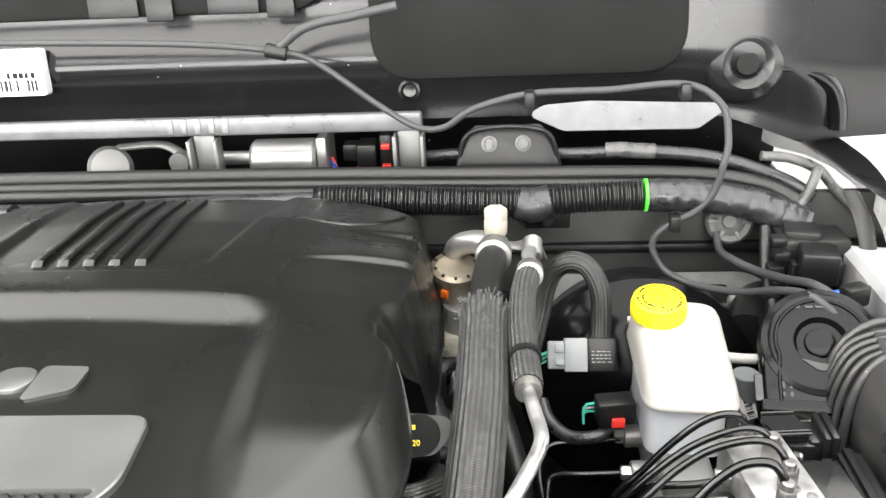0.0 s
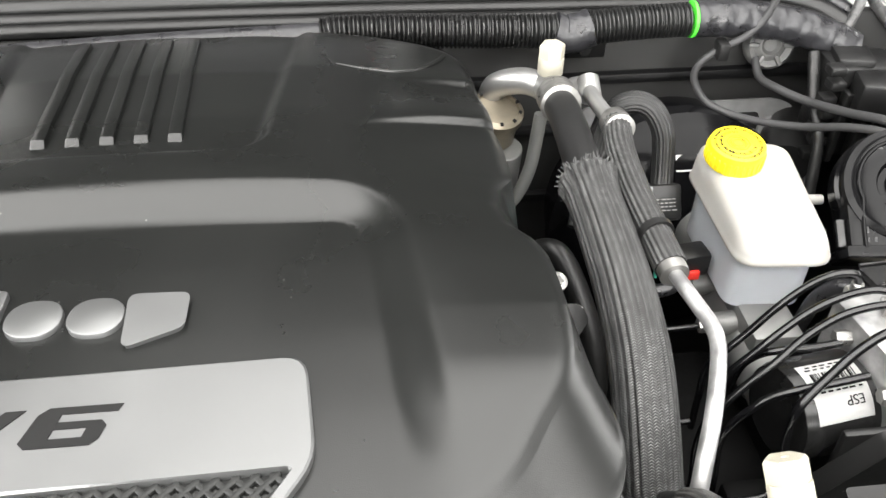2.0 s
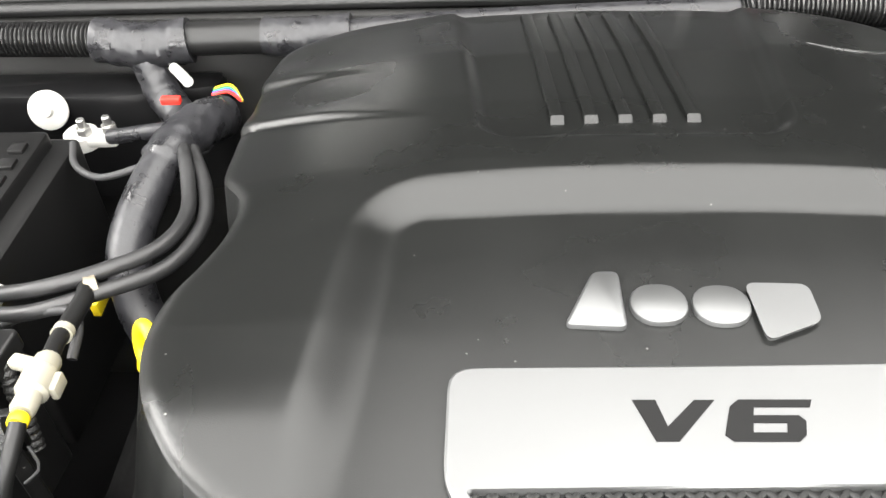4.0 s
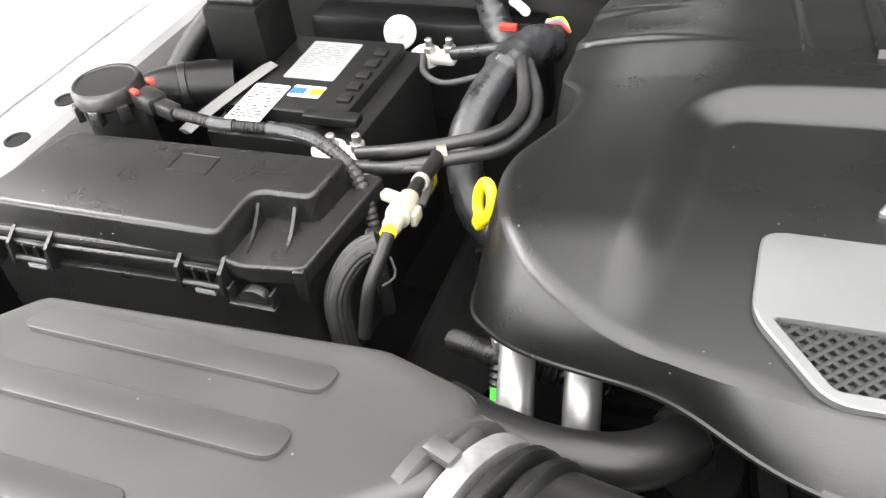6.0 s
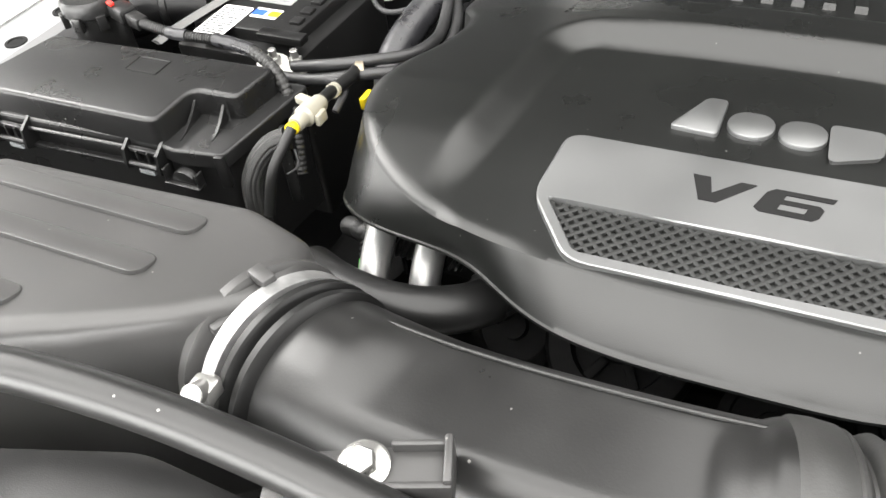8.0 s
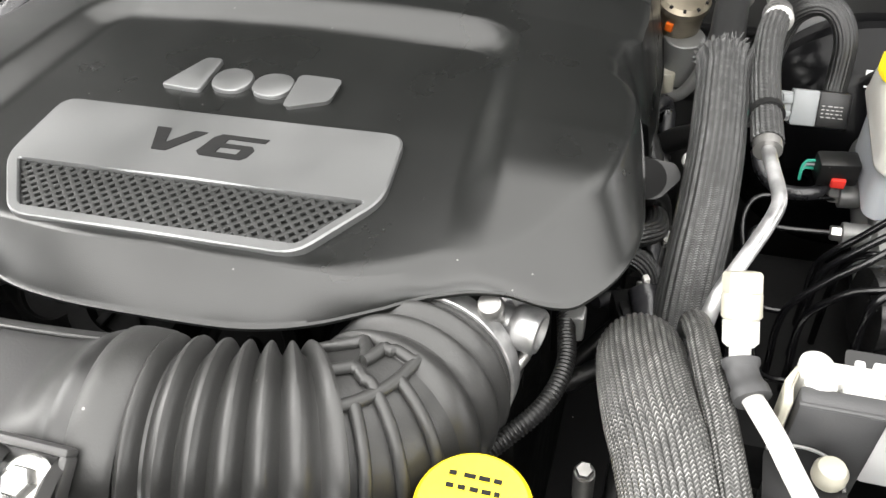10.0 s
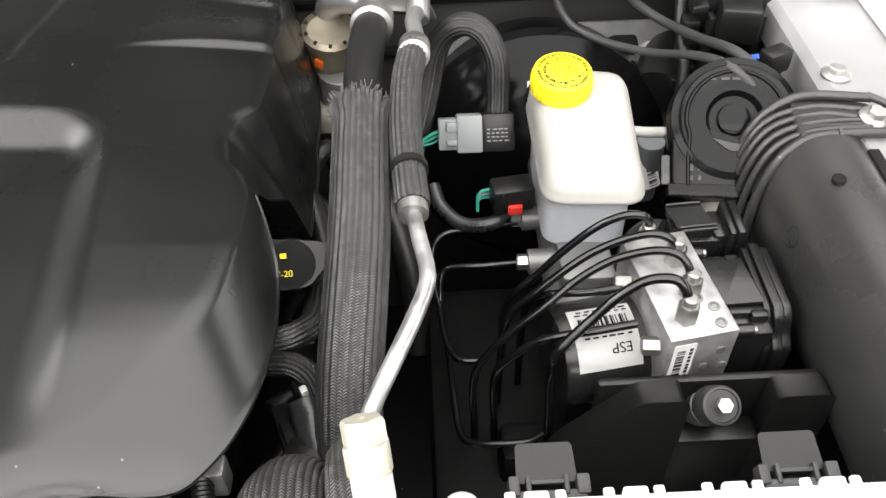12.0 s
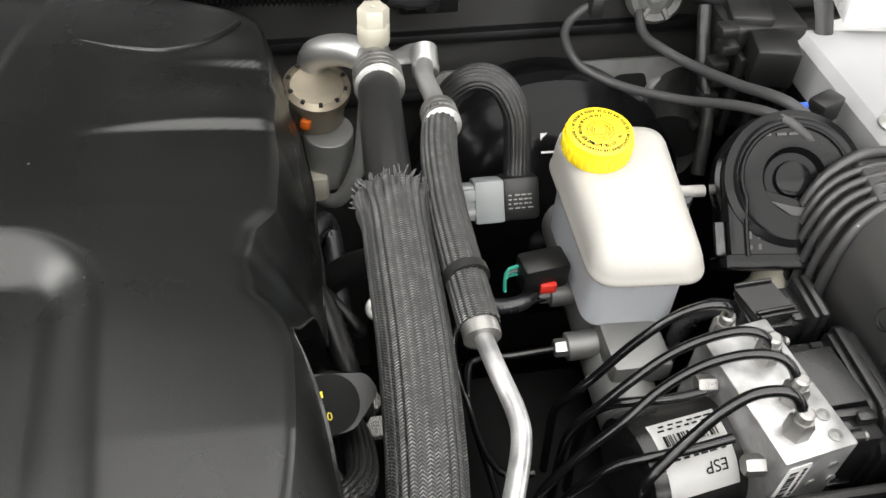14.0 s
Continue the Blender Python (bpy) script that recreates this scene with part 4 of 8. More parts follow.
hose = thing("washer_hose", (0.0, 0.80, 1.07), "thin grey rubber washer hose clipped to the open hood", "washer hose")
pull("hose", [(-0.60, 0.79, 1.175), (-0.40, 0.795, 1.168), (-0.28, 0.795, 1.162), (-0.205, 0.80, 1.152), (-0.165, 0.80, 1.140), (-0.10, 0.79, 1.095), (-0.06, 0.775, 1.075), (-0.03, 0.762, 1.078), (0.0, 0.755, 1.098), (0.055, 0.75, 1.113),
              (0.13, 0.745, 1.116), (0.20, 0.735, 1.122), (0.232, 0.722, 1.105), (0.238, 0.71, 1.075), (0.234, 0.70, 1.058), (0.227, 0.70, 1.027), (0.212, 0.70, 1.008), (0.192, 0.701, 0.996), (0.177, 0.701, 0.984), (0.173, 0.70, 0.969), (0.183, 0.691, 0.951), (0.198, 0.677, 0.946), (0.217, 0.655, 0.949), (0.240, 0.62, 0.963), (0.258, 0.58, 0.986), (0.272, 0.55, 0.997), (0.292, 0.535, 0.985)], 0.0034, SOFT, hose, 12, 0.006)
pull("branch_hose", [(-0.205, 0.80, 1.152), (-0.17, 0.80, 1.175), (-0.12, 0.80, 1.185), (-0.075, 0.80, 1.193)], wrapped(0.0048), SOFT, hose, 12, 0.005)
bm = bmesh.new()
cyl(bm, (-0.214, 0.799, 1.154), (-0.192, 0.799, 1.149), 0.0075)
part("tee_joint", bm, RUBBER, hose)
for p in ((0.055, 0.746, 1.109), (0.20, 0.733, 1.116), (0.192, 0.698, 0.997)):
    bm = box(bmesh.new(), p, (0.010, 0.016, 0.016), 0.002)
    part("hose_clip", bm, RUBBER, hose)
pull("second_hose", [(0.238, 0.722, 0.975), (0.240, 0.708, 0.962), (0.247, 0.685, 0.963), (0.259, 0.655, 0.967), (0.271, 0.61, 0.981), (0.283, 0.565, 0.997), (0.305, 0.54, 0.985)], 0.0038, SOFT, hose, 12, 0.006)

# ---- loom along the firewall ----
loom = thing("firewall_loom", (0.0, 0.72, 0.98), "thick black corrugated wiring conduit with taped joints", "wiring conduit")
L = [(-0.98, 0.715, 1.0), (-0.86, 0.715, 1.004), (-0.70, 0.715, 1.002), (-0.56, 0.715, 1.002), (-0.40, 0.715, 1.0), (-0.24, 0.715, 1.016), (-0.124, 0.715, 1.020), (0.045, 0.715, 1.013), (0.10, 0.715, 1.017), (0.166, 0.715, 1.019), (0.25, 0.712, 1.012), (0.298, 0.705, 0.998), (0.32, 0.70, 0.985)]
pull("conduit", [(-0.16, 0.715, 1.018), *L[6:8]], corrugated(0.0125, 0.0038, 0.0026), CONDUIT, loom, 22, 0.0006)
pull("conduit", [(0.072, 0.715, 1.015), (0.12, 0.715, 1.018), (0.162, 0.715, 1.019)], corrugated(0.0125, 0.0038, 0.0026), CONDUIT, loom, 22, 0.0006)
pull("conduit", [(-0.98, 0.715, 1.0), (-0.86, 0.715, 1.004), (-0.70, 0.715, 1.002)], corrugated(0.0125, 0.0038, 0.0026), CONDUIT, loom, 22, 0.0006)
pull("taped_joint", [(0.042, 0.715, 1.013), (0.055, 0.714, 1.010), (0.075, 0.715, 1.015)], wrapped(0.0165), TAPE, loom, 18, 0.002)
pull("taped_end", [(0.168, 0.715, 1.019), (0.21, 0.714, 1.018), (0.25, 0.712, 1.013), (0.285, 0.706, 1.004), (0.315, 0.70, 0.992)], wrapped(0.0155, 3), TAPE, loom, 20, 0.002)
pull("taped_joint", [(-0.70, 0.715, 1.002), (-0.66, 0.71, 0.998), (-0.62, 0.715, 1.0)], wrapped(0.019, 5), TAPE, loom, 18, 0.002)
pull("sleeve", [(-0.62, 0.715, 1.001), (-0.58, 0.715, 1.002), (-0.55, 0.715, 1.002)], 0.0145, RUBBER, loom, 18, 0.003)
pull("taped_joint", [(-0.555, 0.715, 1.002), (-0.53, 0.714, 1.002), (-0.48, 0.715, 1.004)], wrapped(0.016, 8), TAPE, loom, 18, 0.002)
pull("sleeve", [(-0.49, 0.715, 1.004), (-0.40, 0.716, 1.01), (-0.30, 0.716, 1.014), (-0.16, 0.715, 1.018)], 0.011, TAPE, loom, 14, 0.004)
bm = sweep(bmesh.new(), [(0.1645, 0.715, 1.019), (0.1658, 0.715, 1.019), (0.1672, 0.715, 1.019)], 0.0161, 22, 0.002)
part("green_band", bm, GREEN, loom, "bright green tape band")
bm = bmesh.new()
box(bm, (0.072, 0.726, 0.992), (0.045, 0.006, 0.022), 0.002)
cyl(bm, (0.072, 0.722, 0.994), (0.072, 0.712, 0.994), 0.006)
part("loom_clip", bm, PLASTIC2, loom)
pull("down_loom", [(-0.66, 0.708, 0.99), (-0.645, 0.69, 0.96), (-0.62, 0.66, 0.95), (-0.60, 0.62, 0.965)], wrapped(0.015, 2), TAPE, loom, 16, 0.003)

grom = thing("firewall_grommet", (0.25, 0.73, 0.95), "grey round grommet on the firewall", "grommet")
m = fr((0.252, 0.733, 0.983), (-0.1, -0.9, 0.3))
part("grommet_body", lathe(bmesh.new(), [(0.023, 0), (0.023, 0.008), (0.020, 0.012), (0.015, 0.009), (0.012, 0.012), (0.009, 0.013), (0.006, 0.010), (0.001, 0.010)], m, 28), GROMGREY, grom)
bm = bmesh.new()
for a in range(0, 360, 60):
    box(bm, None, (0.010, 0.004, 0.004), 0.001, m=m @ Matrix.Rotation(radians(a), 4, "Z") @ Matrix.Translation((0.016, 0, 0.012)))
part("grommet_lugs", bm, GROMGREY, grom)

relays = thing("relay_bank", (0.31, 0.66, 0.90), "black relay bank bolted beside the firewall", "relay box")
bm = bmesh.new()
box(bm, (0.312, 0.675, 0.95), (0.062, 0.04, 0.09), 0.004)
for k in range(7):
    box(bm, (0.275 + 0.004 * (k % 2), 0.65, 0.915 + 0.014 * k), (0.014, 0.014, 0.008), 0.002)
for k in range(4):
    box(bm, (0.29 + 0.02 * k, 0.645, 0.945), (0.006, 0.012, 0.07), 0.0015)
part("relay_base", bm, PLASTIC2, relays)
for x, y, z in ((0.303, 0.675, 0.986), (0.308, 0.637, 0.981)):
    part("relay", box(bmesh.new(), (x, y, z), (0.032, 0.03, 0.03), 0.0025, rot=-12), PLASTIC2, relays)
bm = bmesh.new()
sweep(bm, [(0.352, 0.70, 1.024), (0.355, 0.668, 1.006), (0.358, 0.65, 0.97), (0.356, 0.64, 0.92)], 0.008, 10, 0.006, flat=0.4)
part("side_flap", bm, RUBBER, relays)
pull("twisted_loom", [(0.332, 0.735, 1.034), (0.322, 0.72, 1.022), (0.308, 0.708, 1.004), (0.290, 0.70, 0.991)], wrapped(0.0048, 4), FOIL, relays, 14, 0.002)
pull("taped_branch", [(0.279, 0.742, 1.047), (0.306, 0.742, 1.044), (0.334, 0.74, 1.0325), (0.351, 0.735, 1.014), (0.378, 0.73, 0.988)], wrapped(0.0048, 9), FOIL, relays, 14, 0.003)
pull("vertical_loom", [(0.275, 0.69, 0.995), (0.272, 0.665, 0.965), (0.275, 0.64, 0.93), (0.27, 0.62, 0.89)], wrapped(0.005, 6), RUBBER, relays, 14, 0.001)
bm = box(bmesh.new(), (0.315, 0.572, 0.985), (0.022, 0.014, 0.018), 0.002, rot=25)
part("small_plug", bm, PLASTIC2, relays)
pull("blue_wire", [(0.298, 0.578, 0.982), (0.303, 0.574, 0.987), (0.312, 0.57, 0.985)], 0.0025, BLUE, relays, 8)

# ---- refrigerant hoses ----
suction = thing("refrigerant_suction_hose", (0.018, 0.45, 0.97), "thick black refrigerant hose in a frayed braided sleeve", "refrigerant hose")
pull("rubber_hose", [(0.021, 0.60, 1.012), (0.019, 0.57, 1.020), (0.017, 0.53, 1.024), (0.016, 0.49, 1.022), (0.016, 0.43, 1.017)], 0.0125, RUBBER, suction, 24, 0.004)


def cords(r, n, depth, frayed=0.0):
    def f(s, a):
        e = r + depth * abs(math.cos(a * n / 2)) ** 0.7 - depth / 2
        if frayed and s < frayed:
            e += 0.004 * (1 - s / frayed) * (0.5 + noise.noise((a * 9, s * 60, 1)))
        return e
    return f


pull("braided_sleeve", [(0.0162, 0.482, 1.021), (0.016, 0.46, 1.019), (0.016, 0.43, 1.017), (0.016, 0.39, 1.012), (0.014, 0.345, 1.002), (0.011, 0.312, 0.985), (0.009, 0.285, 0.962), (0.010, 0.262, 0.94)], cords(0.0170, 22, 0.0011, 0.02), SLEEVE, suction, 130, 0.003)
rnd = random.Random(5)
bm = bmesh.new()
for k in range(110):
    a = rnd.uniform(0, 2 * math.pi)
    r = 0.0175
    p = Vector((0.0162 + r * math.cos(a), 0.479, 1.021 + r * math.sin(a)))
    q = p + Vector((rnd.uniform(-0.003, 0.003) + 0.003 * math.cos(a), rnd.uniform(0.001, 0.005), rnd.uniform(-0.002, 0.003) + 0.003 * math.sin(a)))
    cyl(bm, p, q, 0.00035, segs=4, bevel=0)
tagged(part("frayed_threads", bm, material("frayed_thread", (0.05, 0.05, 0.05), 0.6, bump=0), suction), kind="stuff")
bm = bmesh.new()
prof = [(0.0135, 0)]
for k in range(4):
    prof += [(0.0155, 0.001 + 0.006 * k), (0.0155, 0.004 + 0.006 * k), (0.0142, 0.005 + 0.006 * k)]
prof += [(0.013, 0.030), (0.011, 0.036)]
lathe(bm, prof, fr((0.0205, 0.583, 1.018), (0.02, 1, -0.18)), 36)
part("crimped_collar", bm, NICKEL, suction, "crimped aluminium collar")
bm = bmesh.new()
cyl(bm, (0.021, 0.612, 1.011), (0.022, 0.64, 1.003), 0.012)
cyl(bm, (0.022, 0.636, 0.998), (0.022, 0.634, 1.022), 0.0085)
sweep(bm, [(0.022, 0.635, 1.002), (0.005, 0.65, 1.002), (-0.015, 0.665, 0.99), (-0.02, 0.67, 0.97)], 0.011, 16, 0.004)
part("metal_elbow", bm, ALU, suction)


def service_cap(parent, o, n, r, h, mat, label):
    """A six-sided service port cap on a round skirt."""
    bm = bmesh.new()
    m = fr(o, n, (0, 1, 0.3))
    lathe(bm, [(r * 0.92, 0), (r, h * 0.05), (r, h * 0.50), (r * 0.96, h * 0.55)], m, 12)
    lathe(bm, [(r * 0.97, h * 0.52), (r * 0.97, h * 0.93), (r * 0.86, h), (r * 0.2, h), (r * 0.12, h * 0.97)], m, 6)
    return part("port_cap", bm, mat, parent, label)


service_cap(suction, (0.022, 0.634, 1.017), (0.02, 0.05, 1), 0.0105, 0.025, CREAM, "cream six-sided port cap")

liquid = thing("refrigerant_pipe", (0.05, 0.45, 0.98), "bent aluminium refrigerant pipe with a braided hose section", "refrigerant pipe")
bm = bmesh.new()
prof = [(0.0085, 0)]
for k in range(3):
    prof += [(0.0108, 0.001 + 0.007 * k), (0.0108, 0.005 + 0.007 * k), (0.0095, 0.006 + 0.007 * k)]
prof += [(0.008, 0.024), (0.006, 0.03)]
lathe(bm, prof, fr((0.050, 0.530, 1.028), (0.03, 1, -0.25)), 30)
part("crimped_collar", bm, NICKEL, liquid)
bm = sweep(bmesh.new(), [(0.051, 0.556, 1.02), (0.052, 0.575, 1.014), (0.050, 0.60, 1.012), (0.054, 0.625, 1.004)], 0.006, 14, 0.004)
cyl(bm, (0.054, 0.62, 1.0), (0.055, 0.638, 1.008), 0.009)
part("upper_tube", bm, ALU, liquid)
bm = bmesh.new()
sweep(bm, [(0.026, 0.622, 1.012), (0.04, 0.635, 1.003), (0.055, 0.65, 0.998), (0.062, 0.66, 0.98)], 0.009, 12, 0.004, flat=0.5)
part("bracket", bm, ALU, liquid)
pull("braided_hose", [(0.050, 0.540, 1.027), (0.045, 0.51, 1.024), (0.043, 0.47, 1.022), (0.044, 0.43, 1.020), (0.046, 0.398, 1.017)], cords(0.0095, 18, 0.0012), SLEEVE, liquid, 90, 0.003)
bm = sweep(bmesh.new(), [(0.0445, 0.428, 1.02), (0.0447, 0.4255, 1.02), (0.045, 0.423, 1.02)], 0.0112, 24, 0.0012)
part("cable_tie", bm, RUBBER, liquid)
bm = sweep(bmesh.new(), [(0.0455, 0.401, 1.0175), (0.046, 0.396, 1.017), (0.0462, 0.391, 1.0165)], 0.0088, 24, 0.002)
part("pipe_collar", bm, NICKEL, liquid)
pull("bent_pipe", [(0.046, 0.395, 1.017), (0.049, 0.372, 1.018), (0.0525, 0.350, 1.018), (0.0515, 0.336, 1.018), (0.044, 0.315, 1.017), (0.033, 0.290, 1.014), (0.024, 0.272, 1.008), (0.020, 0.262, 0.995), (0.019, 0.257, 0.97), (0.02, 0.25, 0.93)], 0.0044, BRIGHT, liquid, 18, 0.003)

front = thing("refrigerant_service_line", (0.03, 0.20, 1.0), "aluminium refrigerant line with a cream service port cap", "refrigerant pipe")
service_cap(front, (0.0283, 0.2132, 1.0568), (-0.12, 0.66, 0.74), 0.0090, 0.021, CREAM, "cream six-sided port cap")
bm = bmesh.new()
cyl(bm, (0.0298, 0.2047, 1.0474), (0.0281, 0.2140, 1.0575), 0.0080, bevel=0.002)
cyl(bm, (0.0310, 0.1980, 1.0400), (0.0297, 0.2053, 1.0480), 0.0048)
part("port_body", bm, WHITE, front)
pull("rubber_grommet", [(0.0306, 0.2005, 1.0425), (0.0322, 0.194, 1.0405), (0.0348, 0.187, 1.0405), (0.0368, 0.182, 1.040)], lambda s, a: 0.0072 + 0.0012 * (1 if s < 0.004 or s > 0.015 else 0) + 0.0005 * math.sin(3 * a), SOFT, front, 20, 0.002)
pull("front_pipe", [(0.0365, 0.183, 1.0402), (0.0395, 0.177, 1.0408), (0.0435, 0.1695, 1.0410), (0.0478, 0.162, 1.040), (0.055, 0.150, 1.036), (0.068, 0.132, 1.028), (0.09, 0.114, 1.012), (0.12, 0.10, 0.985)], 0.0048, WHITE, front, 18, 0.003)

thin = thing("thin_braided_hose", (0.02, 0.2, 0.98), "thin black hose in a shiny braided sleeve", "refrigerant hose")
pull("sleeve", [(0.012, 0.256, 0.998), (0.0125, 0.242, 1.016), (0.0145, 0.224, 1.028), (0.0170, 0.208, 1.032), (0.0210, 0.190, 1.033), (0.0260, 0.171, 1.032), (0.034, 0.14, 1.024), (0.046, 0.10, 1.0)], cords(0.0068, 16, 0.0009), BRAID2, thin, 80, 0.003)
pull("hose_core", [(0.012, 0.300, 0.93), (0.011, 0.280, 0.962), (0.012, 0.256, 0.998), (0.0125, 0.246, 1.011)], 0.0052, RUBBER, thin, 16, 0.004)
big = thing("radiator_hose", (0.0, 0.18, 0.94), "large coolant hose in a grey braided sleeve", "radiator hose")
pull("sleeve", [(-0.012, 0.247, 0.955), (-0.0122, 0.240, 0.982), (-0.0118, 0.224, 1.003), (-0.0090, 0.200, 1.016), (-0.0030, 0.175, 1.021), (0.0035, 0.157, 1.020), (0.013, 0.13, 1.010), (0.023, 0.10, 0.99), (0.032, 0.06, 0.96)], cords(0.0220, 40, 0.0011), BRAID2, big, 160, 0.003)
pull("hose_core", [(-0.010, 0.272, 0.87), (-0.011, 0.255, 0.93), (-0.012, 0.246, 0.962)], 0.018, RUBBER, big, 20, 0.004)

# ---- regulator behind the cover ----
reg = thing("pressure_regulator", (-0.018, 0.66, 0.93), "tarnished brass-coloured pressure regulator with an orange tab", "regulator")
m = fr((-0.020, 0.655, 0.945), (0.1, -0.25, 1))
part("regulator_body", lathe(bmesh.new(), [(0.017, 0), (0.020, 0.004), (0.020, 0.026), (0.023, 0.028), (0.023, 0.034), (0.019, 0.037), (0.018, 0.034), (0.004, 0.033)], m, 36), BROWN, reg)
bm = bmesh.new()
for k in range(10):
    a = radians(36 * k)
    box(bm, None, (0.0025, 0.0025, 0.002), 0, m=m @ Matrix.Rotation(a, 4, "Z") @ Matrix.Translation((0.0195, 0, 0.0366)))
part("rim_slots", bm, DARKINK, reg)
part("orange_tab", box(bmesh.new(), None, (0.007, 0.004, 0.009), 0.001, m=m @ Matrix.Rotation(radians(-135), 4, "Z") @ Matrix.Translation((0.0205, 0, 0.016)) @ Matrix.Rotation(radians(90), 4, "Z")), ORANGE, reg, "orange tab")
bm = bmesh.new()
lathe(bm, [(0.009, 0), (0.012, 0.004), (0.009, 0.008), (0.012, 0.012), (0.009, 0.016), (0.012, 0.02), (0.010, 0.03)], fr((-0.03, 0.65, 0.915), (0.05, 0.1, 1)), 20)
box(bm, (-0.026, 0.63, 0.905), (0.022, 0.02, 0.022), 0.003)
part("white_fitting", bm, CREAM, reg, "whitish plastic fitting")
bm = bmesh.new()
sweep(bm, [(-0.032, 0.635, 0.895), (-0.01, 0.62, 0.895), (0.008, 0.62, 0.93), (0.016, 0.625, 0.985)], 0.0055, 12, 0.004)
cyl(bm, (-0.014, 0.645, 0.90), (-0.012, 0.64, 0.945), 0.018)
part("metal_pipe", bm, DULL, reg)

# ---- looped loom and plug ----
loop = thing("looped_loom", (0.09, 0.59, 0.91), "black braided wiring loop into a rectangular elbow", "wiring loom")
pull("braided_loop", [(0.0435, 0.5735, 0.905), (0.0530, 0.5920, 0.925), (0.0605, 0.6090, 0.947), (0.0655, 0.6180, 0.967), (0.0730, 0.6210, 0.985), (0.0880, 0.6180, 0.9965), (0.1030, 0.6120, 0.9930), (0.1125, 0.6020, 0.976), (0.1135, 0.5920, 0.950), (0.1125, 0.5840, 0.936)], cords(0.0088, 16, 0.0008), BRAID, loop, 72, 0.003)
m = Matrix.Translation((0.1125, 0.5755, 0.926)) @ Matrix.Rotation(radians(-32), 4, "X")
part("elbow_block", box(bmesh.new(), None, (0.026, 0.022, 0.030), 0.003, m=m), PLASTIC2, loop)
mm = m @ Matrix.Translation((0, -0.0112, -0.002)) @ Matrix.Rotation(radians(90), 4, "X")
bars(loop, mm, 0.018, 0.016, ((0.005, 0.0009, 4), (0.002, 0.0009, 5), (-0.001, 0.0009, 5), (-0.004, 0.0009, 4)), DULL)
plug = thing("grey_plug", (0.085, 0.57, 0.92), "light grey electrical connector with green wires", "connector")
m = Matrix.Translation((0.090, 0.571, 0.929)) @ Matrix.Rotation(radians(-32), 4, "X")
bm = bmesh.new()
box(bm, None, (0.020, 0.020, 0.029), 0.0015, m=m)
box(bm, None, (0.016, 0.016, 0.024), 0.0015, m=m @ Matrix.Translation((-0.016, 0, 0)))
box(bm, None, (0.008, 0.005, 0.008), 0.001, m=m @ Matrix.Translation((-0.014, -0.010, 0.006)))
box(bm, None, (0.008, 0.005, 0.005), 0.001, m=m @ Matrix.Translation((-0.014, -0.010, -0.006)))
part("plug_body", bm, GREYPLUG, plug)
for k in range(3):
    pull("green_wire", [(0.068, 0.572, 0.932 - 0.004 * k), (0.058, 0.57, 0.928 - 0.004 * k), (0.048, 0.57, 0.918)], 0.0013, TEAL, plug, 6)
pull("tail_loom", [(0.060, 0.545, 0.90), (0.066, 0.53, 0.89), (0.082, 0.515, 0.885), (0.105, 0.512, 0.888), (0.115, 0.522, 0.89)], 0.0055, TAPE, plug, 12, 0.004)
sens = thing("level_sensor_plug", (0.12, 0.53, 0.895), "black sensor plug with a red lock tab", "connector")
part("plug_body", box(bmesh.new(), (0.119, 0.522, 0.908), (0.032, 0.02, 0.022), 0.003, rot=8), PLASTIC2, sens)
part("lock_tab", box(bmesh.new(), (0.121, 0.511, 0.902), (0.011, 0.004, 0.008), 0.001), RED, sens, "red lock tab")
for k, mt in enumerate((TEAL, GREYPLUG, TEAL)):
    pull("wire", [(0.104, 0.524, 0.912 - 0.004 * k), (0.094, 0.52, 0.912 - 0.003 * k), (0.093, 0.515, 0.898)], 0.0012, mt, sens, 6)

# ---- brake servo, cylinder and reservoir ----
servo = thing("brake_booster", (0.16, 0.68, 0.74), "round glossy black brake booster on the firewall", "brake booster")
m = fr((0.160, 0.706, 0.828), (0, -1, 0.12))
part("booster_shell", lathe(bmesh.new(), [(0.112, 0), (0.114, 0.03), (0.118, 0.034), (0.118, 0.050), (0.113, 0.054), (0.108, 0.06), (0.098, 0.078), (0.084, 0.088), (0.060, 0.094), (0.045, 0.105), (0.030, 0.108)], m, 72), BOOSTER, servo)
m2 = fr((0.156, 0.6315, 0.9235), (-0.03, -0.78, 0.62), (0, 0.5, 1))
lb = part("label", box(bmesh.new(), None, (0.026, 0.015, 0.0006), 0, m=m2), PAPER, servo, "small white label")
barcode(lb, m2 @ Matrix.Translation((0.006, -0.001, 0.0004)), 0.014, 0.008, 9)
bm = bmesh.new()
BP = fr((0.18, 0.714, 0.88), (0, -1, 0.2))
mplate = thing("booster_mount", (0.18, 0.714, 0.82), "pale grey cast mounting plate behind the booster", "bracket")
prism(bm, rounded([(-0.12, -0.03), (-0.10, 0.050), (0.088, 0.051), (0.104, 0.044), (0.140, -0.03), (0.12, -0.06)], 0.006), 0, 0.008, BP, 0.002)
CASTGREY = material("cast_grey_metal", (0.20, 0.20, 0.20), 0.45, metal=0.4, vary=0.25, scale=30, bump=0.3, grain=300)
part("cast_plate", bm, CASTGREY, mplate)
part("window", prism(bmesh.new(), rounded([(0.02, 0.022), (0.05, 0.040), (0.072, 0.040), (0.078, 0.020)], 0.004), 0.006, 0.0084, BP), DARKINK, mplate, "dark opening in the plate")
part("boss", lathe(bmesh.new(), [(0.014, 0), (0.013, 0.012), (0.009, 0.014)], BP @ Matrix.Translation((0.086, 0.022, 0)), 24), CASTGREY, mplate)
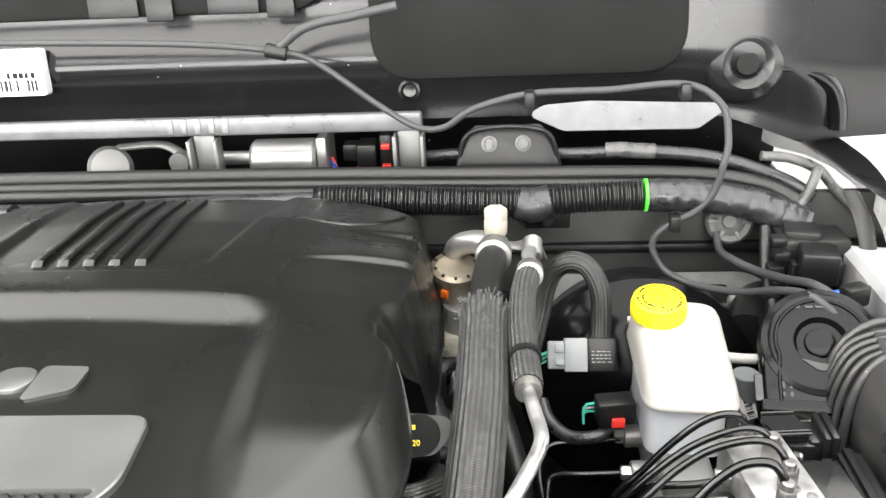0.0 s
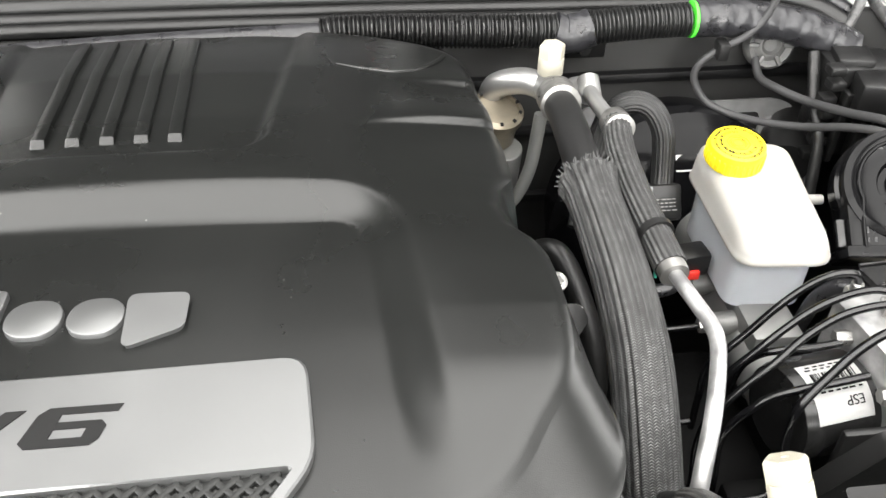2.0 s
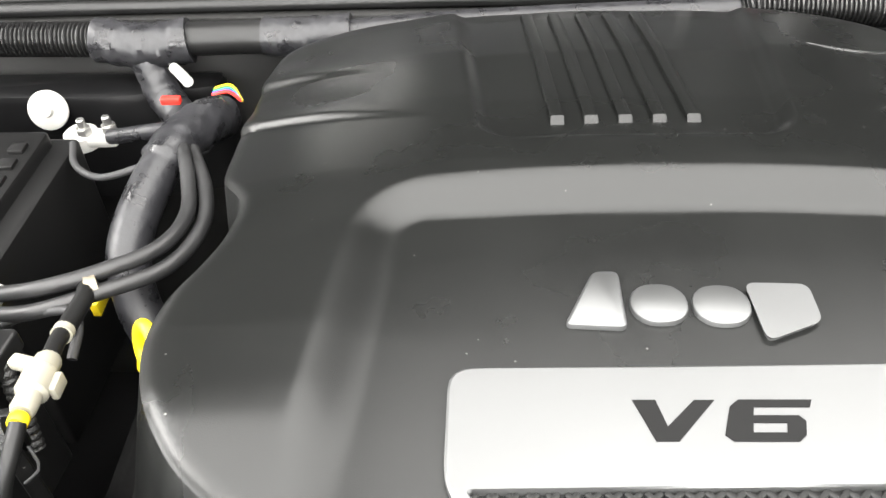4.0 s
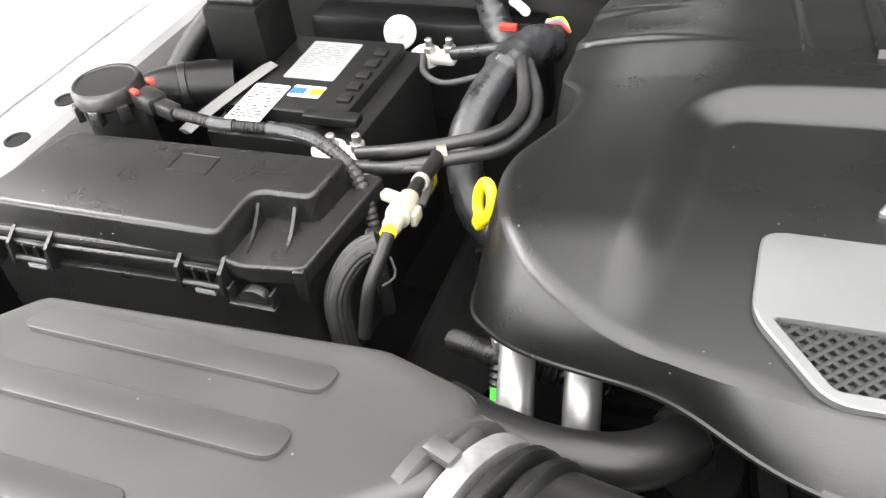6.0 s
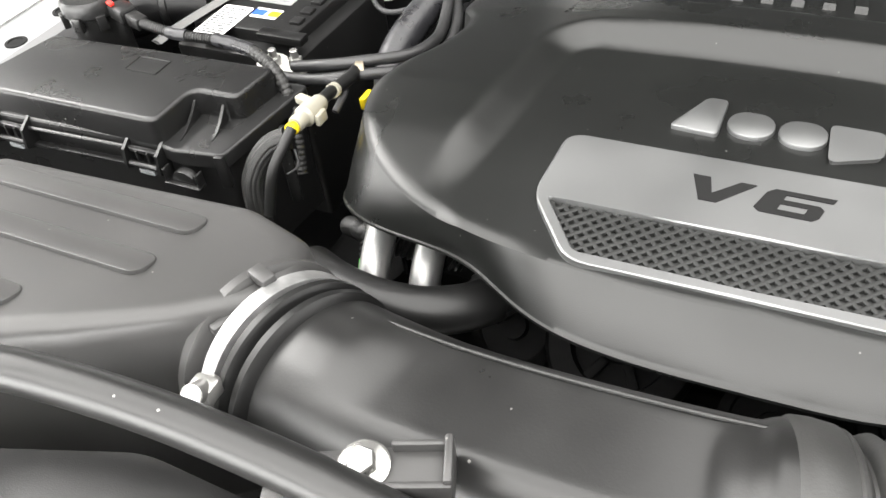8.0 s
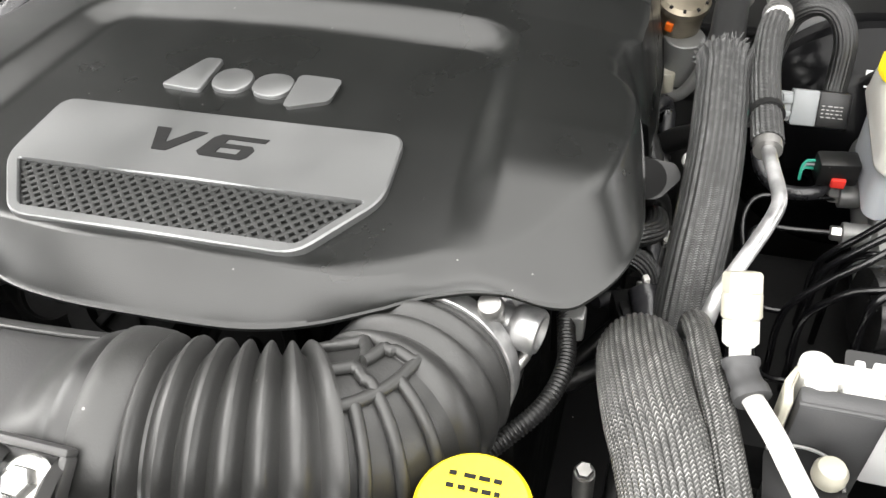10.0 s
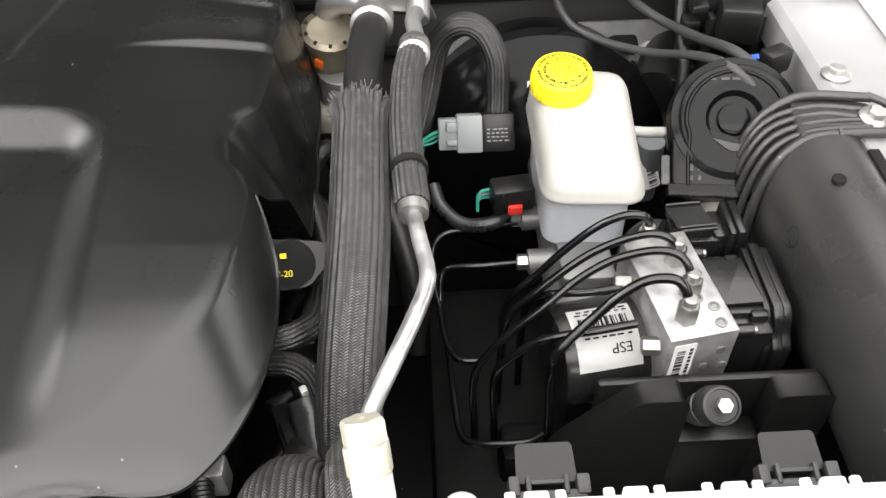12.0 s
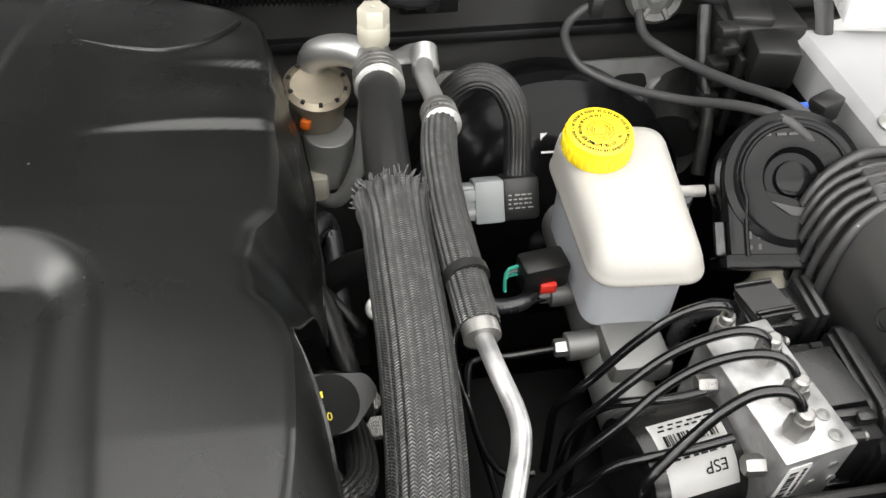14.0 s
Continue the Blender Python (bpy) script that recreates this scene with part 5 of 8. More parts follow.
mount = thing("mount_stud", (0.255, 0.69, 0.93), "plated stud and nut on the mounting plate", "bolt")
bolt(mount, (0.2655, 0.697, 0.9045), (0, -1, 0.2), 0.0065, "nut")
pull("bulkhead_boot", [(0.29, 0.72, 0.90), (0.275, 0.69, 0.90), (0.262, 0.66, 0.895)], 0.024, PLASTIC2, mount, 20, 0.004)

mc = thing("master_cylinder", (0.165, 0.50, 0.85), "cast grey brake master cylinder", "master cylinder")
bm = bmesh.new()
cyl(bm, (0.165, 0.64, 0.868), (0.160, 0.425, 0.862), 0.021, bevel=0.004, segs=28)
cyl(bm, (0.158, 0.428, 0.862), (0.157, 0.415, 0.862), 0.017, segs=28)
for y in (0.526, 0.480):
    cyl(bm, (0.15, y, 0.878), (0.128, y, 0.877), 0.0095)
box(bm, (0.168, 0.50, 0.885), (0.04, 0.11, 0.02), 0.005)
part("cylinder_body", bm, DULL, mc)
for y in (0.526, 0.480):
    bm = hexnut(bmesh.new(), (0.130, y, 0.877), (-1, 0, 0), 0.0062, 0.010)
    part("pipe_nut", bm, STEEL if y < 0.5 else DULL, mc)

res = thing("brake_fluid_reservoir", (0.168, 0.53, 0.895), "translucent white brake fluid reservoir with a yellow cap", "fluid reservoir")
base = rounded([(0.137, 0.482), (0.198, 0.478), (0.204, 0.585), (0.138, 0.592)], 0.016, 6)
part("lower_tank", prism(bmesh.new(), rounded([(0.139, 0.483), (0.199, 0.479), (0.204, 0.578), (0.140, 0.585)], 0.014, 6), 0.893, 0.944), TANKLOW, res, "greyish lower tank")


def shaped_tank():
    """Upper tank: a seam lip, upright sides and a domed top that falls gently to the front."""
    bm = bmesh.new()
    out = [Vector(p) for p in rounded([(0.1345, 0.474), (0.2055, 0.469), (0.2115, 0.585), (0.1355, 0.596)], 0.018, 8)]
    c = Vector((0.171, 0.533))
    rings = []
    for inset, z in ((0.0005, 0.9405), (-0.0012, 0.942), (-0.0012, 0.9445), (0.0, 0.946), (0.001, 0.953), (0.003, 0.960), (0.007, 0.9655), (0.014, 0.9685), (0.022, 0.970)):
        ring = []
        for p in out:
            d = (p - c)
            q = p - d.normalized() * inset
            zz = z + (0.010 * (q.y - 0.53) / 0.06 * step01(0.944, 0.962, z))
            ring.append(bm.verts.new((q.x, q.y, zz)))
        rings.append(ring)
    n = len(out)
    for a, b in zip(rings, rings[1:]):
        for i in range(n):
            bm.faces.new((a[i], a[(i + 1) % n], b[(i + 1) % n], b[i]))
    bm.faces.new(rings[0][::-1])
    bm.faces.new(rings[-1])
    return bm


part("upper_tank", shaped_tank(), TANK, res, "creamy white upper tank", angle=60)
part("side_spout", sweep(bmesh.new(), [(0.205, 0.556, 0.938), (0.222, 0.556, 0.935), (0.238, 0.556, 0.934)], 0.0042, 12, 0.004), WHITE, res)
m = fr((0.1565, 0.563, 0.9735), (0.0, -0.12, 1), (0, 1, 0))
bm = lathe(bmesh.new(), [(0.0215, 0.0), (0.0222, 0.001), (0.0222, 0.0125), (0.0212, 0.0162), (0.0200, 0.0168), (0.002, 0.0168)], m, 72)
cap = part("reservoir_cap", bm, YELLOW, res, "round yellow screw cap with black warning print")
bm = bmesh.new()
for k in range(30):
    box(bm, None, (0.0012, 0.0022, 0.0105), 0.0003, m=m @ Matrix.Rotation(radians(12 * k), 4, "Z") @ Matrix.Translation((0.0222, 0, 0.0065)), segs=1)
part("grip_ribs", bm, YELLOW, cap)
bm = bmesh.new()
for r, n in ((0.0088, 8), (0.0068, 8), (0.0040, 24)):
    ring = [m @ Vector((r * math.cos(2 * math.pi * (k + 0.5) / n), r * math.sin(2 * math.pi * (k + 0.5) / n), 0.0170)) for k in range(n)]
    for a, b in zip(ring, ring[1:] + ring[:1]):
        cyl(bm, a, b, 0.00028, segs=4, bevel=0)
for sg in (1, -1):
    ring = [m @ Vector((sg * 0.0054 * math.cos(radians(a)), 0.0054 * math.sin(radians(a)), 0.0170)) for a in range(-45, 46, 15)]
    for a, b in zip(ring, ring[1:]):
        cyl(bm, a, b, 0.00028, segs=4, bevel=0)
part("warning_symbol", bm, DARKINK, cap)
word = "CLEAN FILLER CAP"
for k, ch in enumerate(word):
    if ch != " ":
        a = radians(200 + 140 * (k + 0.5) / len(word))
        lettering(cap, ch, m @ Matrix.Rotation(a + math.pi / 2, 4, "Z") @ Matrix.Translation((0, -0.0130, 0.0169)), 0.0042, DARKINK, 0.0001)
rnd = random.Random(9)
bm = bmesh.new()
for r, a0, a1 in ((0.0175, 0, 360), (0.0132, -15, 195)):
    a = a0
    while a < a1 - 8:
        w = rnd.uniform(2.2, 4.2)
        box(bm, None, (math.radians(w) * r, 0.0026 * rnd.uniform(0.8, 1.1), 0.0002), 0, m=m @ Matrix.Rotation(radians(a), 4, "Z") @ Matrix.Translation((0, r, 0.0169)))
        a += w + rnd.choice((2.0, 2.0, 2.0, 5.0))
part("print_bar", bm, DARKINK, cap)

# ---- brake lines ----
def brake_line(points, r=0.0024):
    return solo("brake_line", sweep(bmesh.new(), points, r, 10, 0.003), GLOSS, "bent black coated steel brake line", "brake line", group="brake lines")


brake_line([(0.126, 0.523, 0.877), (0.093, 0.516, 0.878), (0.072, 0.512, 0.880), (0.062, 0.508, 0.877), (0.057, 0.500, 0.868), (0.057, 0.485, 0.860), (0.061, 0.457, 0.855), (0.063, 0.431, 0.857), (0.067, 0.413, 0.860), (0.074, 0.403, 0.862), (0.090, 0.402, 0.862)])
brake_line([(0.126, 0.480, 0.877), (0.094, 0.478, 0.877), (0.070, 0.480, 0.874), (0.063, 0.476, 0.868), (0.062, 0.455, 0.850), (0.066, 0.41, 0.85), (0.067, 0.38, 0.855), (0.069, 0.352, 0.858), (0.074, 0.339, 0.862), (0.088, 0.334, 0.866), (0.111, 0.332, 0.870), (0.122, 0.334, 0.876)])
# from the hydraulic block over and down to the chassis
brake_line([(0.200, 0.356, 0.960), (0.199, 0.357, 0.976), (0.194, 0.362, 0.984), (0.185, 0.365, 0.984), (0.174, 0.366, 0.980), (0.161, 0.364, 0.970), (0.148, 0.360, 0.957), (0.134, 0.354, 0.945), (0.126, 0.350, 0.935), (0.125, 0.349, 0.915), (0.125, 0.342, 0.890), (0.125, 0.336, 0.860), (0.125, 0.330, 0.790)], 0.0031)
brake_line([(0.207, 0.374, 0.960), (0.205, 0.376, 0.976), (0.200, 0.382, 0.983), (0.191, 0.387, 0.983), (0.178, 0.391, 0.978), (0.161, 0.392, 0.970), (0.142, 0.389, 0.957), (0.123, 0.382, 0.942), (0.103, 0.377, 0.925), (0.087, 0.372, 0.908), (0.081, 0.370, 0.895), (0.079, 0.366, 0.875), (0.080, 0.361, 0.850), (0.080, 0.355, 0.780)], 0.0027)
brake_line([(0.204, 0.400, 0.960), (0.202, 0.399, 0.974), (0.197, 0.402, 0.979), (0.187, 0.406, 0.978), (0.171, 0.409, 0.970), (0.153, 0.408, 0.960), (0.135, 0.404, 0.947), (0.119, 0.400, 0.933), (0.107, 0.398, 0.920), (0.102, 0.397, 0.905), (0.100, 0.394, 0.880), (0.099, 0.391, 0.855), (0.099, 0.385, 0.785)], 0.0027)
brake_line([(0.195, 0.429, 0.950), (0.193, 0.427, 0.969), (0.186, 0.428, 0.973), (0.175, 0.430, 0.970), (0.161, 0.431, 0.960), (0.143, 0.429, 0.943), (0.126, 0.425, 0.925), (0.111, 0.422, 0.910), (0.105, 0.426, 0.890), (0.104, 0.423, 0.860), (0.104, 0.417, 0.790)], 0.0027)
brake_line([(0.176, 0.364, 0.945), (0.154, 0.362, 0.943), (0.133, 0.363, 0.938), (0.117, 0.365, 0.930), (0.105, 0.364, 0.920), (0.095, 0.364, 0.905), (0.092, 0.363, 0.885), (0.093, 0.356, 0.850), (0.093, 0.350, 0.780)], 0.0027)
brake_line([(0.172, 0.393, 0.945), (0.154, 0.393, 0.942), (0.135, 0.397, 0.937), (0.124, 0.401, 0.930), (0.117, 0.405, 0.915), (0.115, 0.407, 0.890), (0.115, 0.407, 0.860), (0.115, 0.401, 0.790)], 0.0027)

# ---- brake hydraulic unit ----
abs_unit = thing("brake_control_unit", (0.20, 0.38, 0.86), "aluminium brake hydraulic unit with motor and black controller", "brake control unit")
AM = Matrix.Translation((0.2025, 0.382, 0.9)) @ Matrix.Rotation(radians(9), 4, "Z")
part("hydraulic_block", box(bmesh.new(), None, (0.042, 0.082, 0.070), 0.0015, m=AM @ Matrix.Translation((0, 0, 0.025))), BRIGHT, abs_unit, "machined aluminium block", angle=30)
for x, y, lift in ((-0.0065, -0.0265, 0.0), (0.003, -0.009, 0.0), (0.0045, 0.0175, 0.0), (-0.001, 0.046, -0.014)):
    bm = lathe(bmesh.new(), [(0.0068, 0), (0.0068, 0.011), (0.0055, 0.013)], AM @ Matrix.Translation((x, y, 0.0595 + lift)), 6)
    lathe(bm, [(0.0042, 0.012), (0.0042, 0.018), (0.003, 0.019)], AM @ Matrix.Translation((x, y, 0.0595 + lift)), 14)
    part("pipe_fitting", bm, NICKEL, abs_unit, "plated hexagon pipe fitting")
for y, z in ((-0.030, 0.042), (0.018, 0.045)):
    bm = hexnut(bmesh.new(), AM @ Vector((-0.021, y, z)), (-1, 0.1, 0), 0.0058, 0.010)
    for k in range(3):
        lathe(bm, [(0.0044, 0), (0.0050, 0.0008), (0.0044, 0.0016)], fr(AM @ Vector((-0.0205 + 0.0016 * k, y, z)), (1, 0, 0)), 16)
    part("pipe_fitting", bm, NICKEL, abs_unit)
for x, y in ((0.006, -0.014), (0.013, -0.022), (0.012, -0.034), (0.010, 0.03)):
    bm = lathe(bmesh.new(), [(0.0036, 0), (0.0036, 0.0006), (0.0022, 0.001), (0.0018, 0.0002)], AM @ Matrix.Translation((x, y, 0.0601)), 14)
    part("staked_plug", bm, DULL, abs_unit)
for x, z in ((0.004, 0.030), (0.012, 0.044), (0.017, 0.028)):
    bm = lathe(bmesh.new(), [(0.003, 0), (0.003, 0.0008), (0.0012, 0.001)], fr(AM @ Vector((x, -0.0412, z)), AM.to_3x3() @ Vector((0, -1, 0))), 14)
    part("face_plug", bm, DULL, abs_unit)
MA = fr((0.186, 0.380, 0.905), (-1, -0.16, 0.02), (0, 0, 1))
part("pump_motor", lathe(bmesh.new(), [(0.033, 0), (0.033, 0.052), (0.031, 0.057), (0.012, 0.058)], MA, 48), material("blackened_motor_can", (0.03, 0.03, 0.03), 0.3, metal=0.6, bump=0.05), abs_unit)


def wrap_label(m, r, a0, a1, h0, h1):
    bm = bmesh.new()
    rows = [[bm.verts.new(m @ Vector((r * math.cos(radians(a)), r * math.sin(radians(a)), h))) for h in (h0, h1)] for a in np.linspace(a0, a1, 16)]
    for p, q in zip(rows, rows[1:]):
        bm.faces.new((p[0], p[1], q[1], q[0]))
    bmesh.ops.solidify(bm, geom=bm.faces[:], thickness=0.0003)
    return bm


ml = part("motor_label", wrap_label(MA, 0.0334, 32, 104, 0.010, 0.050), PAPER, abs_unit, "white wrap-round label with print")
top = MA @ Matrix.Rotation(radians(52), 4, "Z") @ Matrix.Translation((0.0336, 0, 0.026)) @ Matrix.Rotation(radians(90), 4, "Y") @ Matrix.Rotation(radians(90), 4, "Z")
lettering(ml, "ESP", top @ Matrix.Rotation(radians(90), 4, "Z") @ Matrix.Translation((-0.004, -0.001, 0.0004)), 0.009, DARKINK, 0.0001)
t2 = MA @ Matrix.Rotation(radians(84), 4, "Z") @ Matrix.Translation((0.0337, 0, 0.030)) @ Matrix.Rotation(radians(90), 4, "Y") @ Matrix.Rotation(radians(180), 4, "Z")
barcode(ml, t2, 0.030, 0.006, 22)
t3 = MA @ Matrix.Rotation(radians(70), 4, "Z") @ Matrix.Translation((0.0337, 0, 0.030)) @ Matrix.Rotation(radians(90), 4, "Y") @ Matrix.Rotation(radians(180), 4, "Z")
bars(ml, t3, 0.032, 0.004, ((0.002, 0.0012, 6), (-0.001, 0.0012, 5)))
t4 = MA @ Matrix.Rotation(radians(97), 4, "Z") @ Matrix.Translation((0.0337, 0, 0.030)) @ Matrix.Rotation(radians(90), 4, "Y") @ Matrix.Rotation(radians(180), 4, "Z")
bars(ml, t4, 0.034, 0.004, ((0.0015, 0.0010, 7), (-0.0010, 0.0010, 6)), seed=4)
tf = fr(AM @ Vector((-0.011, -0.0412, 0.038)), AM.to_3x3() @ Vector((0, -1, 0)))
bl = part("barcode_label", prism(bmesh.new(), rrect(0, 0, 0.0135, 0.034, 0.001), 0, 0.0004, tf), PAPER, abs_unit, "white barcode label")
barcode(bl, tf @ Matrix.Translation((-0.002, -0.001, 0.0003)) @ Matrix.Rotation(radians(90), 4, "Z"), 0.026, 0.005, 20)
bars(bl, tf @ Matrix.Translation((0.004, 0, 0.0003)) @ Matrix.Rotation(radians(90), 4, "Z"), 0.028, 0.002, ((0, 0.002, 8),))
part("controller_box", box(bmesh.new(), (0.2400, 0.3860, 0.9080), (0.0340, 0.0640, 0.0700), 0.002), CTRL, abs_unit, "black plastic controller box")
part("top_plate", prism(bmesh.new(), rounded([(0.2245, 0.4085), (0.2300, 0.3725), (0.2560, 0.3735), (0.2515, 0.4100)], 0.0015), 0.9430, 0.9490, None, 0.0008), CTRL, abs_unit)
part("top_step", box(bmesh.new(), (0.2430, 0.3690, 0.9455), (0.0260, 0.0050, 0.0040), 0.0008), CTRL, abs_unit)
part("latch_block", box(bmesh.new(), (0.2500, 0.3655, 0.9460), (0.0100, 0.0060, 0.0050), 0.001), CTRL, abs_unit)
part("pocket", box(bmesh.new(), (0.2470, 0.4140, 0.9440), (0.0070, 0.0040, 0.0030), 0.0006), DARKINK, abs_unit)
# the end cap: two rounded ridges that follow the stepped edge of the box
END = [(0.4200, 0.9485), (0.3700, 0.9485), (0.3640, 0.9440), (0.3600, 0.9340), (0.3525, 0.9280), (0.3515, 0.8760)]
for xa, xb, grow in ((0.2540, 0.2585, 0.0), (0.2585, 0.2650, 0.0022), (0.2650, 0.2710, 0.0)):
    prof = [(y - (grow if k > 0 else -grow), z + (grow if k < 3 else grow * 0.4)) for k, (y, z) in enumerate(END)]
    bm = prism(bmesh.new(), rounded(prof + [(0.4200 + grow, 0.8760)], 0.003, 4), xa, xb, Matrix(((0, 0, 1, 0), (1, 0, 0, 0), (0, 1, 0, 0), (0, 0, 0, 1))), 0.0014, 3)
    part("end_cap_ridge", bm, CTRL, abs_unit)
for z in (0.900, 0.884):
    part("side_rail", box(bmesh.new(), (0.2400, 0.3530, z), (0.0260, 0.0030, 0.0024), 0.0008), CTRL, abs_unit)
plug_box = part("controller_plug", box(bmesh.new(), (0.2300, 0.4420, 0.9170), (0.0300, 0.0260, 0.0560), 0.002), CTRL, abs_unit, "black controller plug with a locking lever")
part("locking_lever", prism(bmesh.new(), rounded([(0.2135, 0.4555), (0.2360, 0.4570), (0.2412, 0.4335), (0.2185, 0.4315)], 0.0012), 0.9460, 0.9520, None, 0.001), CTRL, plug_box)
for (xa, ya), (xb, yb) in (((0.2135, 0.4560), (0.2365, 0.4575)), ((0.2178, 0.4345), (0.2415, 0.4365)), ((0.2185, 0.4312), (0.2418, 0.4330))):
    part("lever_rib", sweep(bmesh.new(), [(xa, ya, 0.9528), ((xa + xb) / 2, (ya + yb) / 2, 0.9530), (xb, yb, 0.9528)], 0.0013, 8, 0.004), CTRL, plug_box)
part("plug_neck", box(bmesh.new(), (0.2455, 0.4435, 0.9180), (0.0090, 0.0250, 0.0580), 0.002), CTRL, plug_box)
for x, w in ((0.2520, 0.0050), (0.2575, 0.0060)):
    part("plug_cap_ridge", box(bmesh.new(), (x, 0.4430, 0.9200 + (0.001 if x > 0.255 else 0)), (w, 0.0320, 0.0660), 0.0024), CTRL, plug_box)
pull("plug_loom", [(0.2140, 0.4520, 0.935), (0.2060, 0.4600, 0.928), (0.1990, 0.4680, 0.905), (0.197, 0.472, 0.86)], 0.0062, TAPE, plug_box, 14, 0.004)
for xa, xb, y in ((0.2210, 0.2300, 0.4195), (0.2330, 0.2440, 0.3562)):
    part("screw_sleeve", cyl(bmesh.new(), (xa, y, 0.9440), (xb, y, 0.9440), 0.0040), CTRL, abs_unit)
    part("long_screw", cyl(bmesh.new(), (xb - 0.001, y, 0.9440), (xb + 0.0026, y, 0.9440), 0.0028), NICKEL, abs_unit)

# ---- horn ----
horn = thing("horn", (0.265, 0.52, 0.92), "round glossy black snail horn with moulded print", "horn")
hm = fr((0.2735, 0.5205, 0.9725), (-0.15, -0.62, 0.78), (0, 0.5, 1))
bm = bmesh.new()
lathe(bm, [(0.038, -0.034), (0.044, -0.030), (0.0455, -0.018), (0.0455, -0.012), (0.043, -0.010), (0.043, -0.004), (0.0445, -0.002), (0.0435, 0.002), (0.039, 0.004), (0.036, 0.0025), (0.020, 0.002), (0.017, -0.003), (0.012, -0.003), (0.011, 0.0005), (0.008, 0.002), (0.001, 0.002)], hm, 56)
part("horn_disc", bm, HORNBLACK, horn)
bm = bmesh.new()
prism(bm, rounded([(-0.0425, 0.002), (-0.0425, -0.050), (0.020, -0.053), (0.030, -0.030), (0.012, -0.018), (0.0, -0.012)], 0.006), -0.030, 0.001, hm, 0.003)
prism(bm, rounded([(-0.046, -0.046), (-0.046, -0.056), (0.026, -0.058), (0.026, -0.048)], 0.003), -0.034, 0.003, hm, 0.002)
part("horn_mouth", bm, HORNBLACK, horn)
ridge = [hm @ Vector(((0.0335 - 0.000028 * (k - 20)) * math.cos(radians(a)), (0.0335 - 0.000028 * (k - 20)) * math.sin(radians(a)), 0.0026)) for k, a in enumerate(range(-40, 206, 6))]
part("scroll_ridge", sweep(bmesh.new(), ridge + [hm @ Vector((-0.032, -0.030, 0.002)), hm @ Vector((-0.032, -0.048, 0.002))], 0.0016, 8, 0.003), HORNBLACK, horn)
part("scroll_recess", prism(bmesh.new(), rounded([(-0.016, -0.014), (-0.004, -0.0235), (0.014, -0.0245), (0.024, -0.018), (0.012, -0.0195), (-0.002, -0.018)], 0.002), 0.0010, 0.0030, hm), SOFT, horn, "grey inside of the scroll")
part("mounting_foot", box(bmesh.new(), None, (0.007, 0.022, 0.006), 0.0015, m=hm @ Matrix.Translation((-0.0465, -0.036, -0.006))), CTRL, horn)
bars(horn, hm @ Matrix.Translation((-0.026, -0.034, 0.001)) @ Matrix.Rotation(radians(90), 4, "Z"), 0.02, 0.01, ((0.004, 0.003, 3), (-0.002, 0.002, 3)), SOFT)
bars(horn, hm @ Matrix.Translation((-0.002, 0.028, 0.003)), 0.03, 0.01, ((0.0, 0.0018, 4),), SOFT)

# ---- right-hand air duct ----
duct = thing("air_duct", (0.315, 0.30, 0.86), "big satin black ribbed air duct bolted to the wing", "air duct")
ax, az = 0.3185, 0.9390


def duct_skin(s, a):
    """A tall rounded section."""
    c, d = abs(math.cos(a)) / 0.0375, abs(math.sin(a)) / 0.0565
    return (c ** 2.3 + d ** 2.3) ** (-1 / 2.3)


pull("duct_tube", [(ax - 0.004, 0.05, az - 0.02), (ax - 0.003, 0.15, az - 0.006), (ax, 0.26, az), (ax, 0.36, az), (ax, 0.44, az), (ax, 0.471, az)], duct_skin, DUCT, duct, 72, 0.008)
# the end: arched ribs that run up from the side and over to the bolted tab
for k in range(6):
    y, lift, r = 0.4740 + 0.0082 * k, (0.0, -0.0025, -0.0025, -0.0025, -0.0025, 0.0010)[k], (0.0034, 0.0026, 0.0026, 0.0026, 0.0026, 0.0034)[k]
    out = (0.0, 0.004, 0.0055, 0.006, 0.005, 0.003)[k]
    right = (0.3630, 0.3500, 0.3440, 0.3440, 0.3500, 0.3590)[k]
    arch = [(0.2760 - out, y - 0.020, 0.880), (0.2760 - out, y - 0.013, 0.925), (0.2800 - out, y - 0.008, 0.958), (0.2900 - out * 0.7, y - 0.003, 0.980), (0.3050, y, 0.9905 + lift), (0.3250, y + 0.001, 0.9925 + lift), (right, y + (0.001 if k < 3 else -0.004), 0.9925 + lift)]
    part("end_rib", sweep(bmesh.new(), arch, r, 10, 0.004), DUCT, duct)
part("end_wall", prism(bmesh.new(), rounded([(0.278, 0.86), (0.280, 0.950), (0.292, 0.978), (0.310, 0.9865), (0.345, 0.9865), (0.350, 0.95), (0.350, 0.86)], 0.010), 0, 0.052, Matrix.Translation((0, 0.522, 0)) @ Matrix.Rotation(radians(90), 4, "X"), 0.002), DUCT, duct)
part("mounting_tab", prism(bmesh.new(), rounded([(0.300, 0.4755), (0.3610, 0.4760), (0.3700, 0.4860), (0.3690, 0.5000), (0.3560, 0.5100), (0.3300, 0.5210), (0.3060, 0.5200)], 0.006), 0.9780, 0.9905, None, 0.002), DUCT, duct)
part("tab_rim", sweep(bmesh.new(), [(0.3590, 0.4762, 0.9930), (0.3680, 0.4810, 0.9930), (0.3710, 0.4920, 0.9930), (0.3670, 0.5030, 0.9935), (0.3560, 0.5120, 0.9950)], 0.0028, 10, 0.003), DUCT, duct)
bolt(duct, (0.3548, 0.4920, 0.9910), (0.03, -0.10, 1), 0.0060)
